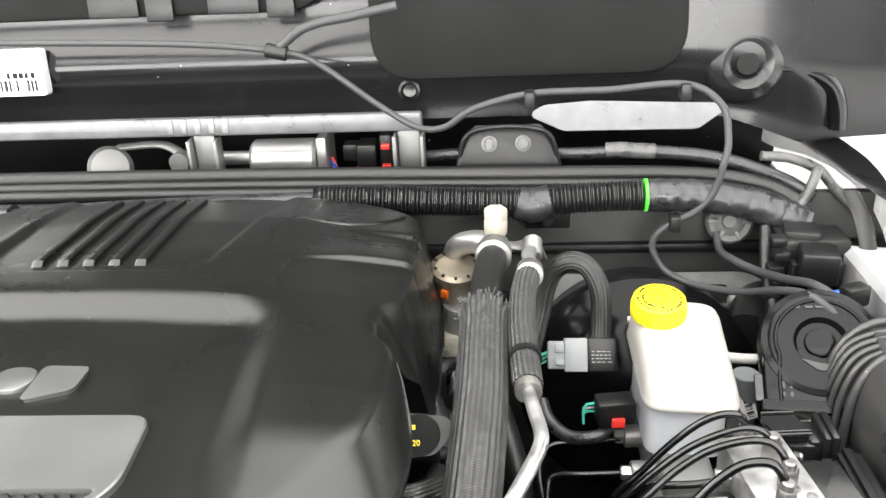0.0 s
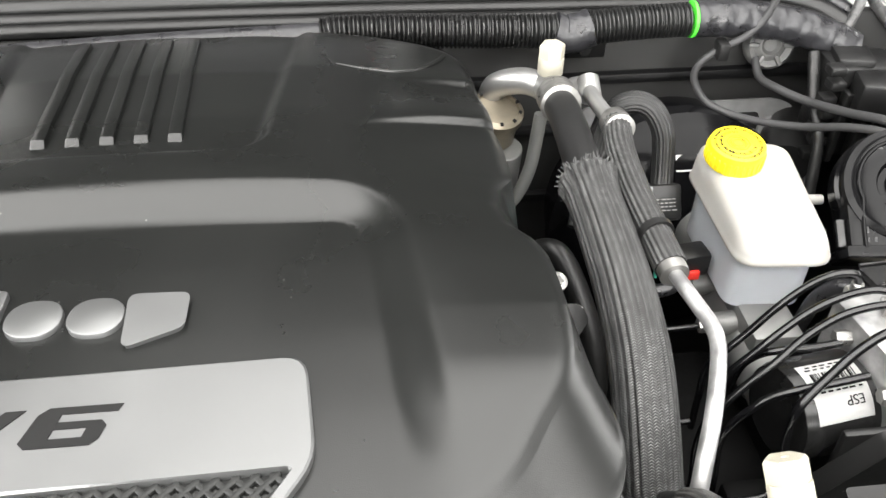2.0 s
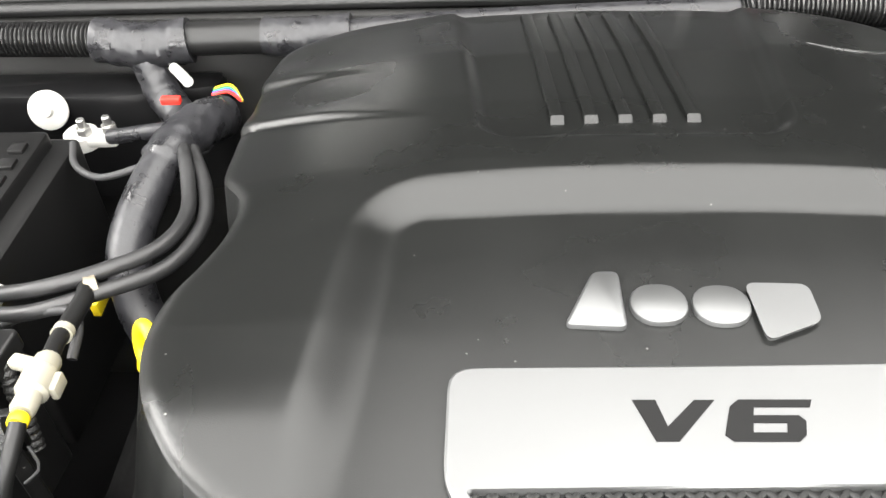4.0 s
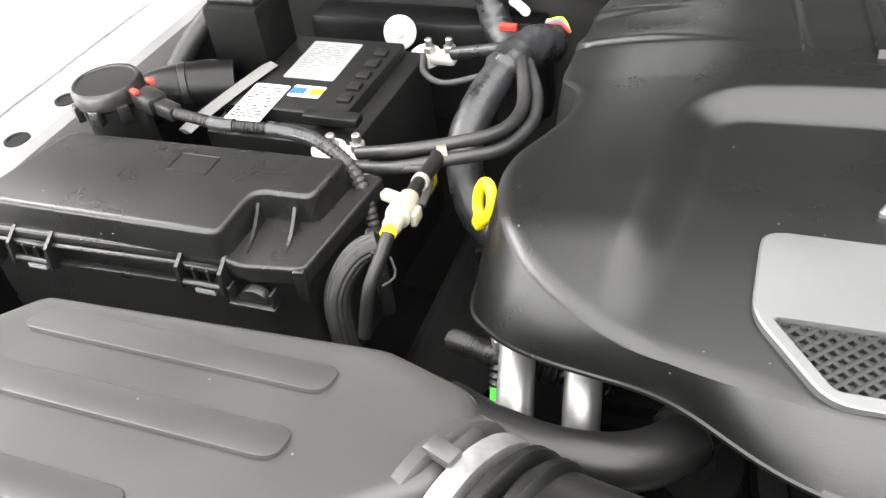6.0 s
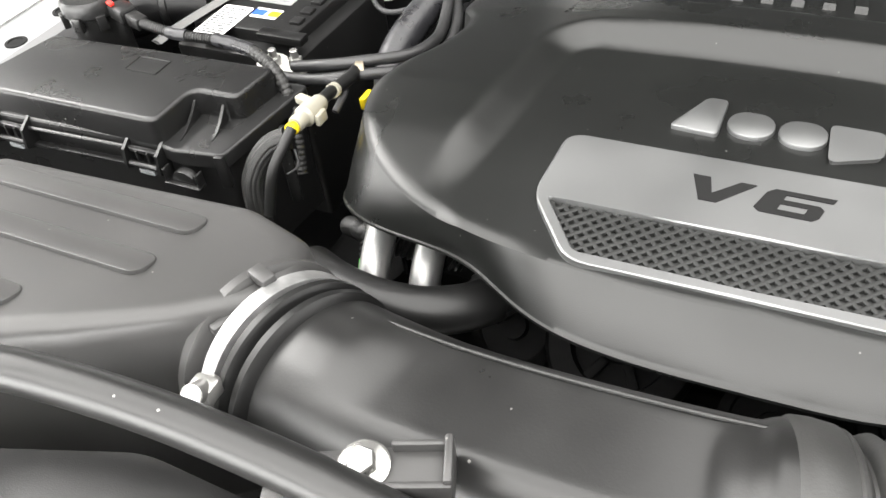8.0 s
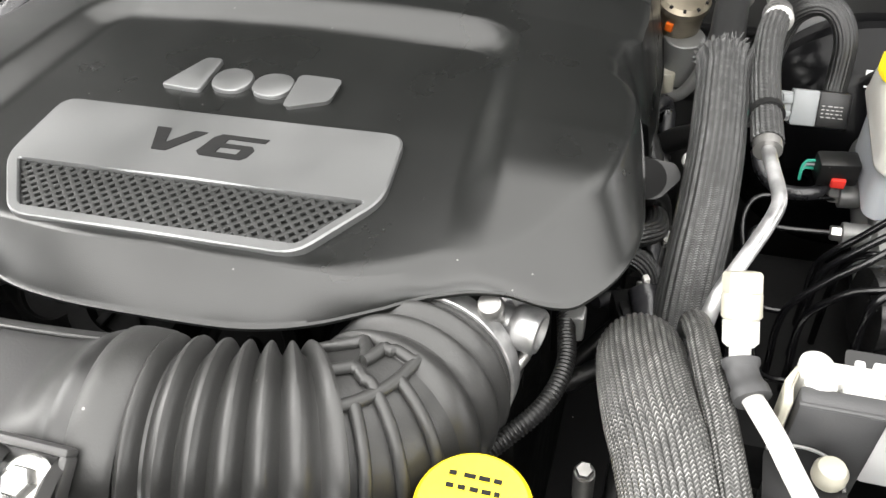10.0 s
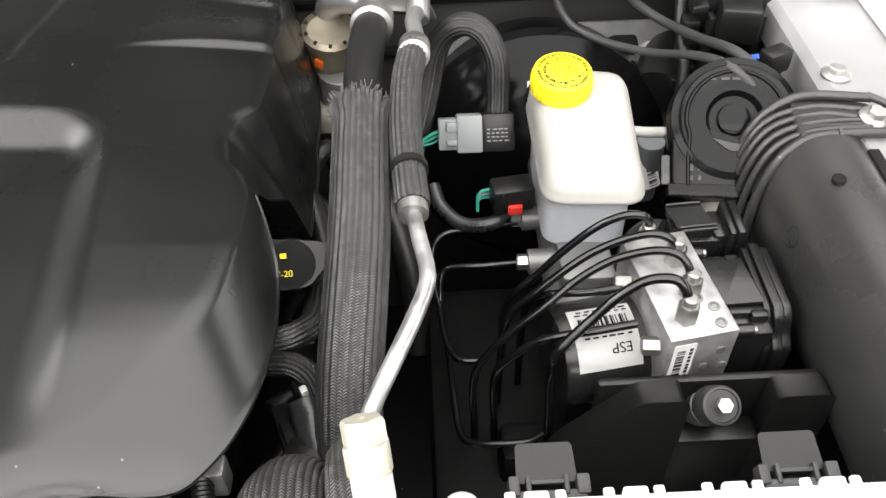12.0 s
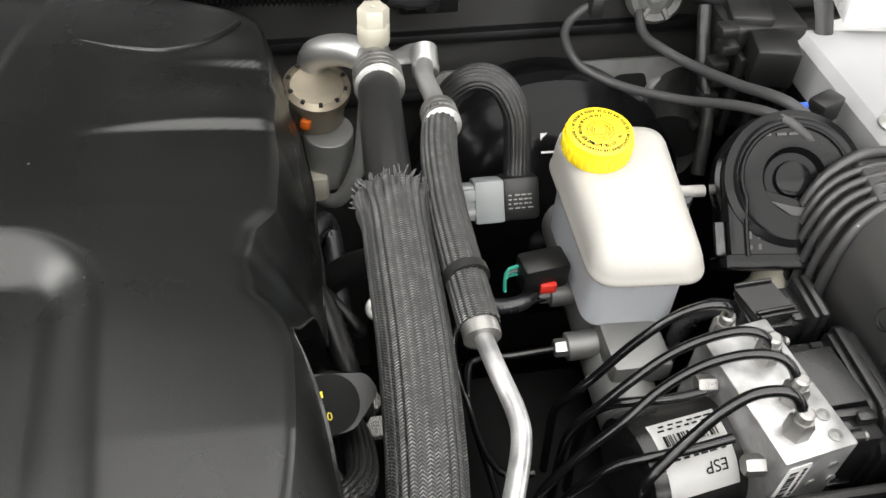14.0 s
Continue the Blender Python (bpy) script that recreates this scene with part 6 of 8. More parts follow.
part("gusset", prism(bmesh.new(), [(0.0, 0.0), (0.0, 0.0175), (-0.040, 0.0)], -0.0012, 0.0012, Matrix(((0, 0, 1, 0.3240), (1, 0, 0, 0.4760), (0, 1, 0, 0.9900), (0, 0, 0, 1))) @ Matrix.Translation((0, -0.010, 0))), DUCT, duct)
for p, n, r in (((0.3060, 0.4290, 0.9955), (-0.05, 0, 1), 0.0042), ((0.2835, 0.4150, 0.9600), (-1, 0, 0.3), 0.0070), ((0.318, 0.352, 0.9945), (-0.05, 0, 1), 0.0042)):
    part("duct_hole", lathe(bmesh.new(), [(r, -0.002), (r, 0.0008), (r * 0.9, 0.0012), (r * 0.78, 0.0003), (0.0005, 0.0002)], fr(p, n), 20), DARKINK, duct)
pale = thing("washer_filler_pipe", (0.265, 0.485, 0.86), "pale grey plastic pipe below the horn", "pipe")
pull("pipe", [(0.238, 0.470, 0.880), (0.256, 0.482, 0.904), (0.274, 0.500, 0.916), (0.292, 0.520, 0.915)], 0.0125, CREAM, pale, 20, 0.004)
pull("pipe_collar", [(0.252, 0.4795, 0.8995), (0.256, 0.482, 0.904), (0.260, 0.485, 0.9075)], 0.0140, CREAM, pale, 20, 0.002)

# ---- shelf bracket in front of the hydraulic unit ----
shelf = thing("support_bracket", (0.22, 0.31, 0.80), "black plastic support bracket with two raised lugs", "bracket")
upright = Matrix.Translation((0, 0.3296, 0)) @ Matrix.Rotation(radians(90), 4, "X")
part("bracket_body", box(bmesh.new(), (0.214, 0.333, 0.866), (0.130, 0.006, 0.132), 0.002), PLASTIC2, shelf)
for prof in ([(0.112, 0.80), (0.120, 0.868), (0.1285, 0.886), (0.1700, 0.9357), (0.1960, 0.9357), (0.1975, 0.80)], [(0.2475, 0.80), (0.2485, 0.9357), (0.2800, 0.9357), (0.2830, 0.80)]):
    part("lug", prism(bmesh.new(), rounded(prof, 0.005), 0, 0.0166, upright, 0.002, 3), PLASTIC2, shelf)
part("mount_block", box(bmesh.new(), (0.222, 0.321, 0.850), (0.052, 0.018, 0.09), 0.004), PLASTIC2, shelf)
tilt = fr((0.2148, 0.3135, 0.931), (0, -0.55, 0.83))
part("rubber_isolator", lathe(bmesh.new(), [(0.0118, -0.012), (0.0118, 0.003), (0.0108, 0.0055), (0.0095, 0.0058), (0.0090, 0.0045), (0.004, 0.0045)], tilt, 36), SOFT, shelf)
part("steel_cup", lathe(bmesh.new(), [(0.0125, -0.040), (0.0122, -0.022), (0.0110, -0.018), (0.008, -0.0175)], tilt, 36), DULL, shelf, "dull steel cup under the isolator")
bolt(shelf, (0.2148, 0.3105, 0.9360), (0, -0.55, 0.83), 0.0050, washer=False)

# ---- radiator top and its clips ----
rad = thing("radiator_support", (0.2, 0.2, 0.95), "pale radiator top tank with a grey end cap", "radiator")
TANKTOP = material("pale_metal_tank", (0.60, 0.60, 0.595), 0.38, metal=0.2, bump=0.15, vary=0.08, scale=30)
part("top_tank", box(bmesh.new(), (0.272, 0.1935, 1.020), (0.364, 0.0245, 0.054), 0.003), TANKTOP, rad)
part("top_plate", box(bmesh.new(), (0.272, 0.148, 1.0405), (0.364, 0.0585, 0.006), 0.002), TANKTOP, rad)
for k in range(9):
    x = 0.0895 + 0.0372 * k
    part("tank_pad", box(bmesh.new(), (x, 0.2035, 1.0478), (0.0095, 0.006, 0.005), 0.0012), TANKTOP, rad)
    for dx in (-0.0098, 0.0092):
        part("tank_nub", box(bmesh.new(), (x + dx, 0.2050, 1.0474), (0.0042, 0.0045, 0.003), 0.001), TANKTOP, rad)
part("gasket_line", box(bmesh.new(), (0.272, 0.1792, 1.0452), (0.364, 0.0032, 0.003), 0.001), SOFT, rad)
bm = bmesh.new()
box(bm, (0.0730, 0.1852, 0.998), (0.0362, 0.0102, 0.0985), 0.0025)
box(bm, (0.0730, 0.1800, 1.0462), (0.0370, 0.0022, 0.0022), 0.0009)
part("end_cap", bm, CAPGREY, rad, "grey plastic end cap")
bm = bmesh.new()
cyl(bm, (0.0615, 0.2005, 1.000), (0.0615, 0.2005, 1.0515), 0.0072, bevel=0.002)
cyl(bm, (0.0640, 0.1935, 1.000), (0.0640, 0.1935, 1.0475), 0.0068, bevel=0.002)
box(bm, (0.0800, 0.2000, 1.030), (0.030, 0.011, 0.036), 0.003)
box(bm, (0.0815, 0.1925, 1.035), (0.017, 0.008, 0.020), 0.002)
part("cap_fitting", bm, WHITE, rad, "white moulded fitting on the end cap")
bm = bmesh.new()
prism(bm, rounded([(0.0485, 0.1805), (0.0525, 0.1805), (0.0530, 0.1900), (0.0570, 0.2010), (0.0545, 0.2020), (0.0490, 0.1920)], 0.0012), 1.020, 1.046, None, 0.001)
part("cap_clip", bm, CREAM, rad, "cream side clip of the end cap")
part("rivet", lathe(bmesh.new(), [(0.0085, 0), (0.0085, 0.001), (0.006, 0.0015), (0.0045, 0.004), (0.001, 0.0042)], fr((0.0965, 0.1665, 1.0435), (0, 0, 1)), 20), STEEL, rad)
m = Matrix.Translation((0.235, 0.150, 1.0437))
rl = part("label", prism(bmesh.new(), rounded([(-0.128, 0.0272), (0.20, 0.0272), (0.20, -0.0272), (-0.139, -0.0272)], 0.002), 0, 0.0005, m), PAPER, rad, "large white label")
for x in (0.1020, 0.2140, 0.3260):
    ob = thing("spring_clip", (x, 0.2455, 0.90), "black plastic spring clip on the radiator edge", "clip", group="radiator clips")
    m = Matrix.Translation((x, 0.2450, 0.996)) @ Matrix.Rotation(radians(14), 4, "X")
    bm = prism(bmesh.new(), rounded([(-0.0130, -0.006), (-0.0122, 0.0105), (0.0122, 0.0105), (0.0130, -0.006)], 0.0015), -0.0025, 0.0, m, 0.0008)
    part("clip_tongue", bm, PLASTIC2, ob)
    bm = bmesh.new()
    box(bm, None, (0.033, 0.004, 0.007), 0.001, m=m @ Matrix.Translation((0.001, -0.0125, -0.001)))
    for dx, w in ((-0.0150, 0.005), (-0.0085, 0.0024), (0.0085, 0.0024), (0.0160, 0.006)):
        box(bm, None, (w, 0.009, 0.0085), 0.001, m=m @ Matrix.Translation((dx, -0.0085, -0.0005)))
    box(bm, None, (0.0150, 0.0022, 0.0030), 0.0006, m=m @ Matrix.Translation((0, -0.0070, 0.0015)))
    part("clip_frame", bm, CAPGREY, ob)
    part("clip_stem", box(bmesh.new(), (x, 0.2420, 0.944), (0.022, 0.012, 0.088), 0.002), PLASTIC2, ob)
brk = thing("pipe_bracket", (0.06, 0.15, 0.97), "dark metal bracket with a white push clip", "bracket")
outline = rounded([(0.046, 0.10), (0.047, 0.1765), (0.060, 0.1800), (0.072, 0.1780), (0.0790, 0.1700), (0.0800, 0.10)], 0.006)
part("plate", prism(bmesh.new(), outline, 1.012, 1.0165, None, 0.001), SHEET, brk)
part("plate_edge", sweep(bmesh.new(), [(0.047, 0.1745, 1.0172), (0.058, 0.1785, 1.0172), (0.070, 0.1772, 1.0172), (0.0775, 0.1705, 1.0172), (0.0788, 0.160, 1.0172)], 0.0009, 8, 0.003), DULL, brk, "bare metal edge")
part("push_clip", lathe(bmesh.new(), [(0.0068, 0), (0.0074, 0.002), (0.0074, 0.006), (0.0058, 0.009), (0.0035, 0.0095)], fr((0.0725, 0.1655, 1.0165), (0, 0, 1)), 24), CREAM, brk, "white push clip")

# ---- loose wiring between engine and hoses ----
rnd = random.Random(11)
for k in range(9):
    y0 = 0.27 + 0.035 * k
    pts = [(-0.055 + rnd.uniform(-0.01, 0.01), y0, 0.90 + rnd.uniform(-0.03, 0.03)), (-0.03 + rnd.uniform(-0.01, 0.01), y0 + 0.02, 0.915 + rnd.uniform(-0.02, 0.02)), (-0.012 + rnd.uniform(-0.008, 0.008), y0 + rnd.uniform(-0.03, 0.05), 0.90), (-0.015, y0 + rnd.uniform(-0.08, 0.08), 0.84)]
    solo("engine_wire", sweep(bmesh.new(), pts, wrapped(rnd.uniform(0.004, 0.009), k), 12, 0.003), rnd.choice((TAPE, RUBBER, RUBBER)), "black taped engine wiring beside the cover", "wiring", group="engine wiring")
for p, s, r in (((-0.020, 0.300, 0.945), (0.022, 0.03, 0.024), 20), ((-0.012, 0.275, 0.955), (0.024, 0.02, 0.02), -15), ((-0.02, 0.345, 0.935), (0.02, 0.024, 0.03), 10)):
    ob = thing("engine_connector", p, "black engine connector beside the braided hose", "connector", group="engine connectors")
    bm = box(bmesh.new(), p, s, 0.003, rot=r)
    box(bm, (p[0], p[1] - 0.006, p[2] + s[2] / 2), (s[0] * 0.6, s[1] * 0.5, 0.006), 0.001, rot=r)
    part("connector_body", bm, PLASTIC2, ob)
    part("clip", box(bmesh.new(), (p[0] + 0.003, p[1] - s[1] / 2, p[2] + 0.006), (0.006, 0.003, 0.006), 0.001, rot=r), STEEL, ob)
ctube = thing("corrugated_tube", (-0.06, 0.22, 0.90), "thin black corrugated tube below the cover corner", "corrugated tube")
pull("tube", [(-0.0600, 0.285, 0.984), (-0.0567, 0.264, 0.989), (-0.0530, 0.2436, 0.990), (-0.0497, 0.2265, 0.990), (-0.0510, 0.2095, 0.989), (-0.0570, 0.1930, 0.987), (-0.0680, 0.1780, 0.984), (-0.085, 0.160, 0.978), (-0.105, 0.148, 0.965)], corrugated(0.0042, 0.0024, 0.0011), RUBBER, ctube, 18, 0.0006)
part("tube_end", sweep(bmesh.new(), [(-0.083, 0.1615, 0.979), (-0.092, 0.1545, 0.975), (-0.105, 0.147, 0.966)], 0.0060, 14, 0.003), TAPE, ctube, "taped tube end")

low = thing("lower_hoses", (0.02, 0.5, 0.80), "dark hoses and brackets deep in the bay", "hose")
pull("curved_hose", [(-0.03, 0.55, 0.88), (0.0, 0.545, 0.905), (0.02, 0.53, 0.91), (0.04, 0.49, 0.86), (0.045, 0.46, 0.80)], 0.010, RUBBER, low, 16, 0.004)
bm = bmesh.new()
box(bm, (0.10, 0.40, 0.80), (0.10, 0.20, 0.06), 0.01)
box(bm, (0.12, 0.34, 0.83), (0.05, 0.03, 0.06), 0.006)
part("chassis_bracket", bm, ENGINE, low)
for y, z in ((0.46, 0.868), (0.425, 0.895), (0.362, 0.90)):
    part("engine_bolt", hexnut(bmesh.new(), (-0.002, y, z), (0.1, -0.3, 1), 0.007, 0.008), STEEL, low)

bm = sweep(bmesh.new(), [(-0.060, 0.338, 0.960), (-0.040, 0.340, 0.972), (-0.022, 0.342, 0.976), (-0.013, 0.356, 0.970), (-0.014, 0.385, 0.955), (-0.018, 0.41, 0.93)], cords(0.0072, 14, 0.0008), 56, 0.003)
solo("braided_engine_loom", bm, BRAID, "thin black braided loom beside the cover", "wiring loom")
bm = sweep(bmesh.new(), [(-0.062, 0.327, 0.955), (-0.040, 0.329, 0.968), (-0.020, 0.326, 0.970), (-0.009, 0.315, 0.962), (-0.006, 0.29, 0.945)], cords(0.0065, 14, 0.0008), 56, 0.003)
solo("braided_engine_loom", bm, BRAID, "thin black braided loom beside the cover", "wiring loom")
stub = thing("taped_loom_end", (-0.012, 0.29, 0.94), "thick taped loom end with a pale tip", "wiring loom")
pull("taped_end", [(-0.014, 0.306, 0.966), (-0.011, 0.296, 0.962), (-0.006, 0.280, 0.955), (-0.002, 0.262, 0.945)], wrapped(0.0098, 7), TAPE, stub, 18, 0.0025)
part("pale_tip", box(bmesh.new(), (-0.0145, 0.3085, 0.9715), (0.004, 0.005, 0.006), 0.001, rot=25), WHITE, stub, "torn pale tip")
for p, n, r in (((0.007, 0.492, 0.922), (0.0, -0.5, 0.86), 0.0045), ((0.009, 0.447, 0.935), (-0.3, -0.3, 0.9), 0.0035)):
    ob = thing("engine_bolt", p, "bright plated engine bolt with a washer", "bolt", group="engine bolts")
    bolt(ob, p, n, r, "bolt_head")
    pull("sleeve", [p, (p[0], p[1] + 0.008, p[2] - 0.03), (p[0], p[1] + 0.012, p[2] - 0.07)], r * 1.3, ENGINE, ob, 14)
tag = thing("barcode_tag", (0.243, 0.594, 0.845), "white barcode tag on a grey fitting beside the reservoir", "label")
tm = fr((0.2435, 0.5935, 0.866), (0.35, -0.75, 0.56))
part("fitting", cyl(bmesh.new(), (0.246, 0.600, 0.83), (0.246, 0.600, 0.890), 0.012, segs=24), GREYPLUG, tag)
part("paper", prism(bmesh.new(), rrect(0, 0, 0.016, 0.036, 0.002), 0.004, 0.0046, tm), PAPER, tag)
barcode(tag, tm @ Matrix.Translation((0.001, -0.004, 0.0046)) @ Matrix.Rotation(radians(90), 4, "Z"), 0.024, 0.008, 16)

# ---- intake: airbox, tube, bellows and throttle ----
air = thing("airbox", (-0.65, 0.12, 0.90), "satin black plastic air filter box with raised ridges", "airbox")


def airbox_top(x, y):
    return 1.0475 + max(0.0, 0.185 - y) * 0.17 - 0.03 * step01(0.03, -0.03, y)


def build_airbox():
    bm = bmesh.new()
    out = [Vector(p) for p in rounded([(-0.80, 0.055), (-0.776, 0.150), (-0.752, 0.190), (-0.545, 0.200), (-0.500, 0.186), (-0.487, 0.160), (-0.492, 0.128), (-0.525, 0.098), (-0.57, 0.068), (-0.66, 0.020), (-0.79, 0.0)], 0.007, 4)]
    c = Vector((-0.64, 0.11))
    n = len(out)
    rings = []
    for inset, dz in ((-0.004, -0.17), (-0.002, -0.05), (0.0, -0.016), (0.0015, -0.008), (0.005, -0.003), (0.010, -0.0005)):
        ring = []
        for p in out:
            q = p - (p - c).normalized() * inset
            ring.append(bm.verts.new((q.x, q.y, airbox_top(q.x, q.y) + dz)))
        rings.append(ring)
    for k in range(1, 14):
        ring = []
        for p in out:
            q0 = p - (p - c).normalized() * 0.010
            q = q0.lerp(c, k / 14)
            ring.append(bm.verts.new((q.x, q.y, airbox_top(q.x, q.y))))
        rings.append(ring)
    for a, b in zip(rings, rings[1:]):
        for i in range(n):
            bm.faces.new((a[i], a[(i + 1) % n], b[(i + 1) % n], b[i]))
    bm.faces.new(rings[0][::-1])
    bm.faces.new(rings[-1])
    return bm


part("box_shell", build_airbox(), AIRBOX, air, angle=60)
for x0, x1, y in ((-0.736, -0.5625, 0.168), (-0.752, -0.5635, 0.126), (-0.77, -0.610, 0.0765)):
    bm = bmesh.new()
    slope = 0.30
    prism(bm, rrect((x0 + x1) / 2, y, x1 - x0, 0.0205, 0.008, 6), -0.003, 0.0021, Matrix(((1, 0, 0, 0), (0, 1, 0, 0), (0, -slope, 1, airbox_top(0, y) + slope * y), (0, 0, 0, 1))), 0.0010)
    part("ridge", bm, AIRBOX, air, "raised wedge ridge")
part("lower_box", box(bmesh.new(), (-0.65, 0.10, 0.80), (0.28, 0.17, 0.2), 0.012), PLASTIC2, air)

IN = [(-0.545, 0.146, 1.000), (-0.505, 0.132, 1.005), (-0.466, 0.123, 1.005), (-0.435, 0.116, 1.009), (-0.39, 0.109, 1.014), (-0.34, 0.104, 1.020), (-0.28, 0.102, 1.026), (-0.230, 0.105, 1.0275)]
tube = thing("intake_tube", (-0.37, 0.10, 0.96), "curved satin black plastic intake tube", "intake tube")


def tube_shape(s, a):
    """Round at the cuff, then flattened on top."""
    r = 0.0500 - 0.002 * step01(0.01, 0.09, s) + 0.003 * step01(0.222, 0.230, s)
    up = math.sin(a)
    flat = min(r, 0.0405 / up) if up > 0.5 else r
    return r + (flat - r) * step01(0.035, 0.075, s) * (1 - step01(0.205, 0.224, s))


pull("tube_body", IN[2:], tube_shape, TUBEMAT, tube, 96, 0.003)
pull("seam", [(x, y + 0.0262, z + 0.0405) for x, y, z in IN[3:]], 0.0011, TUBEMAT, tube, 8, 0.005)
for k, (s0, r) in enumerate(((-0.476, 0.0545), (-0.465, 0.0545))):
    bm = lathe(bmesh.new(), [(r - 0.004, -0.0045), (r, -0.002), (r, 0.002), (r - 0.004, 0.0045)], fr((s0, 0.1245 - 0.0035 * k, 1.007), (0.94, -0.33, 0.06)), 64)
    part("cuff_ring", bm, RUBBER, tube)
bm = lathe(bmesh.new(), [(0.0525, -0.0052), (0.0532, -0.0049), (0.0532, 0.0049), (0.0525, 0.0052)], fr((-0.488, 0.1285, 1.006), (0.94, -0.33, 0.06)), 64)
clamp = part("clamp_band", bm, BRIGHT, tube, "bright steel hose clamp band")
bm = lathe(bmesh.new(), [(0.049, -0.012), (0.055, -0.010), (0.055, -0.004), (0.052, -0.002)], fr((-0.499, 0.1315, 1.005), (0.94, -0.33, 0.06)), 64)
part("outlet_collar", bm, AIRBOX, tube)
bm = bmesh.new()
box(bm, (-0.4990, 0.1400, 1.0590), (0.015, 0.009, 0.006), 0.0015, rot=-20)
box(bm, (-0.5075, 0.1120, 1.0480), (0.006, 0.014, 0.006), 0.0015, rot=-20)
part("collar_tab", bm, AIRBOX, tube)
bm = bmesh.new()
cyl(bm, (-0.496, 0.083, 1.038), (-0.492, 0.066, 1.052), 0.0058)
box(bm, (-0.494, 0.076, 1.044), (0.014, 0.012, 0.010), 0.002)
part("clamp_screw", bm, STEEL, clamp)
tilt = fr((-0.2400, 0.0680, 1.062), (0, -0.55, 0.83), (0, 1, 0))
mount = part("tube_bracket", box(bmesh.new(), None, (0.034, 0.018, 0.014), 0.002, m=tilt), AIRBOX, tube)
for c, d in (((0, 0.010, 0.008), (0.040, 0.004, 0.008)), ((-0.0185, -0.004, 0.008), (0.004, 0.026, 0.008)), ((0.0185, -0.004, 0.008), (0.004, 0.026, 0.008))):
    part("bracket_rim", box(bmesh.new(), None, d, 0.0015, m=tilt @ Matrix.Translation(c)), AIRBOX, mount)
for dx in (-0.0135, 0.0135):
    bm = bmesh.new()
    sweep(bm, [(-0.2385 + dx, 0.068, 1.0705), (-0.235 + dx, 0.060, 1.0755), (-0.2315 + dx, 0.052, 1.0785), (-0.2290 + dx, 0.0455, 1.0805), (-0.2275 + dx, 0.0405, 1.0800), (-0.2270 + dx, 0.0375, 1.0770)], 0.0034, 4, 0.003)
    part("bracket_leg", bm, AIRBOX, mount)
part("bolt_plate", box(bmesh.new(), (-0.2330, 0.0560, 1.0690), (0.024, 0.016, 0.006), 0.0015, rot=20), PLASTIC2, mount)
bolt(tube, (-0.2318, 0.0568, 1.0722), (0, -0.35, 1), 0.0066)
# strap with a walled pocket beside the second bolt
m = Matrix.Translation((-0.3850, 0.0560, 1.060)) @ Matrix.Rotation(radians(22), 4, "Z")
strap = part("side_bracket", prism(bmesh.new(), rounded([(-0.046, -0.016), (-0.012, -0.013), (0.030, -0.010), (0.032, 0.010), (0.008, 0.012), (-0.014, 0.011), (-0.046, 0.009)], 0.004), 0.0, 0.006, m, 0.0015), AIRBOX, tube)
for c, d in (((0.0165, -0.0095, 0.004), (0.030, 0.0035, 0.016)), ((0.0300, 0.001, 0.006), (0.0035, 0.022, 0.018)), ((0.018, 0.0105, 0.004), (0.024, 0.003, 0.014)), ((-0.028, -0.0130, 0.002), (0.030, 0.003, 0.010))):
    part("strap_rim", box(bmesh.new(), None, d, 0.001, m=m @ Matrix.Translation(c)), AIRBOX, strap)
bolt(tube, (-0.3905, 0.0560, 1.0660), (0, -0.15, 1), 0.0066)

bel = thing("intake_hose", (-0.16, 0.12, 0.96), "black rubber bellows hose elbow with raised webs", "intake hose")
BP = [(-0.232, 0.105, 1.0285), (-0.205, 0.110, 1.0260), (-0.180, 0.1160, 1.0220), (-0.158, 0.1245, 1.0170), (-0.142, 0.1355, 1.0110), (-0.130, 0.150, 1.0060), (-0.123, 0.168, 1.002), (-0.119, 0.193, 0.995), (-0.116, 0.223, 0.986)]


def bellows(s, a):
    if s < 0.011:
        return 0.0515
    if s < 0.0875:
        return 0.0432 + 0.0075 * (0.5 + 0.5 * math.cos(2 * math.pi * (s - 0.086) / 0.0115)) ** 0.62
    if s < 0.1265:
        return 0.0440
    if s < 0.167:
        return 0.0425 + 0.0060 * (0.5 + 0.5 * math.cos(2 * math.pi * (s - 0.1315) / 0.0142)) ** 0.65
    return 0.045


part("hose_lip", lathe(bmesh.new(), [(0.0470, -0.014), (0.0492, -0.011), (0.0520, -0.008), (0.0528, -0.002), (0.0525, 0.008), (0.0505, 0.011)], fr((-0.230, 0.1054, 1.0281), (0.97, 0.14, -0.16)), 64), BELLOWS, bel)
pull("bellows", BP, bellows, BELLOWS, bel, 64, 0.0013)
line, total = path(BP, 0.002)


def on_hose(s, a, r):
    """A place on the hose's skin: s along, a degrees from the top towards the outer side of the bend."""
    i = min(len(line) - 2, max(1, int(s / total * (len(line) - 1))))
    t = (line[i + 1] - line[i - 1]).normalized()
    up = (Vector((0, 0, 1)) - t * t.z).normalized()
    side = t.cross(up)
    return line[i] + up * (r * math.cos(radians(a))) + side * (r * math.sin(radians(a)))


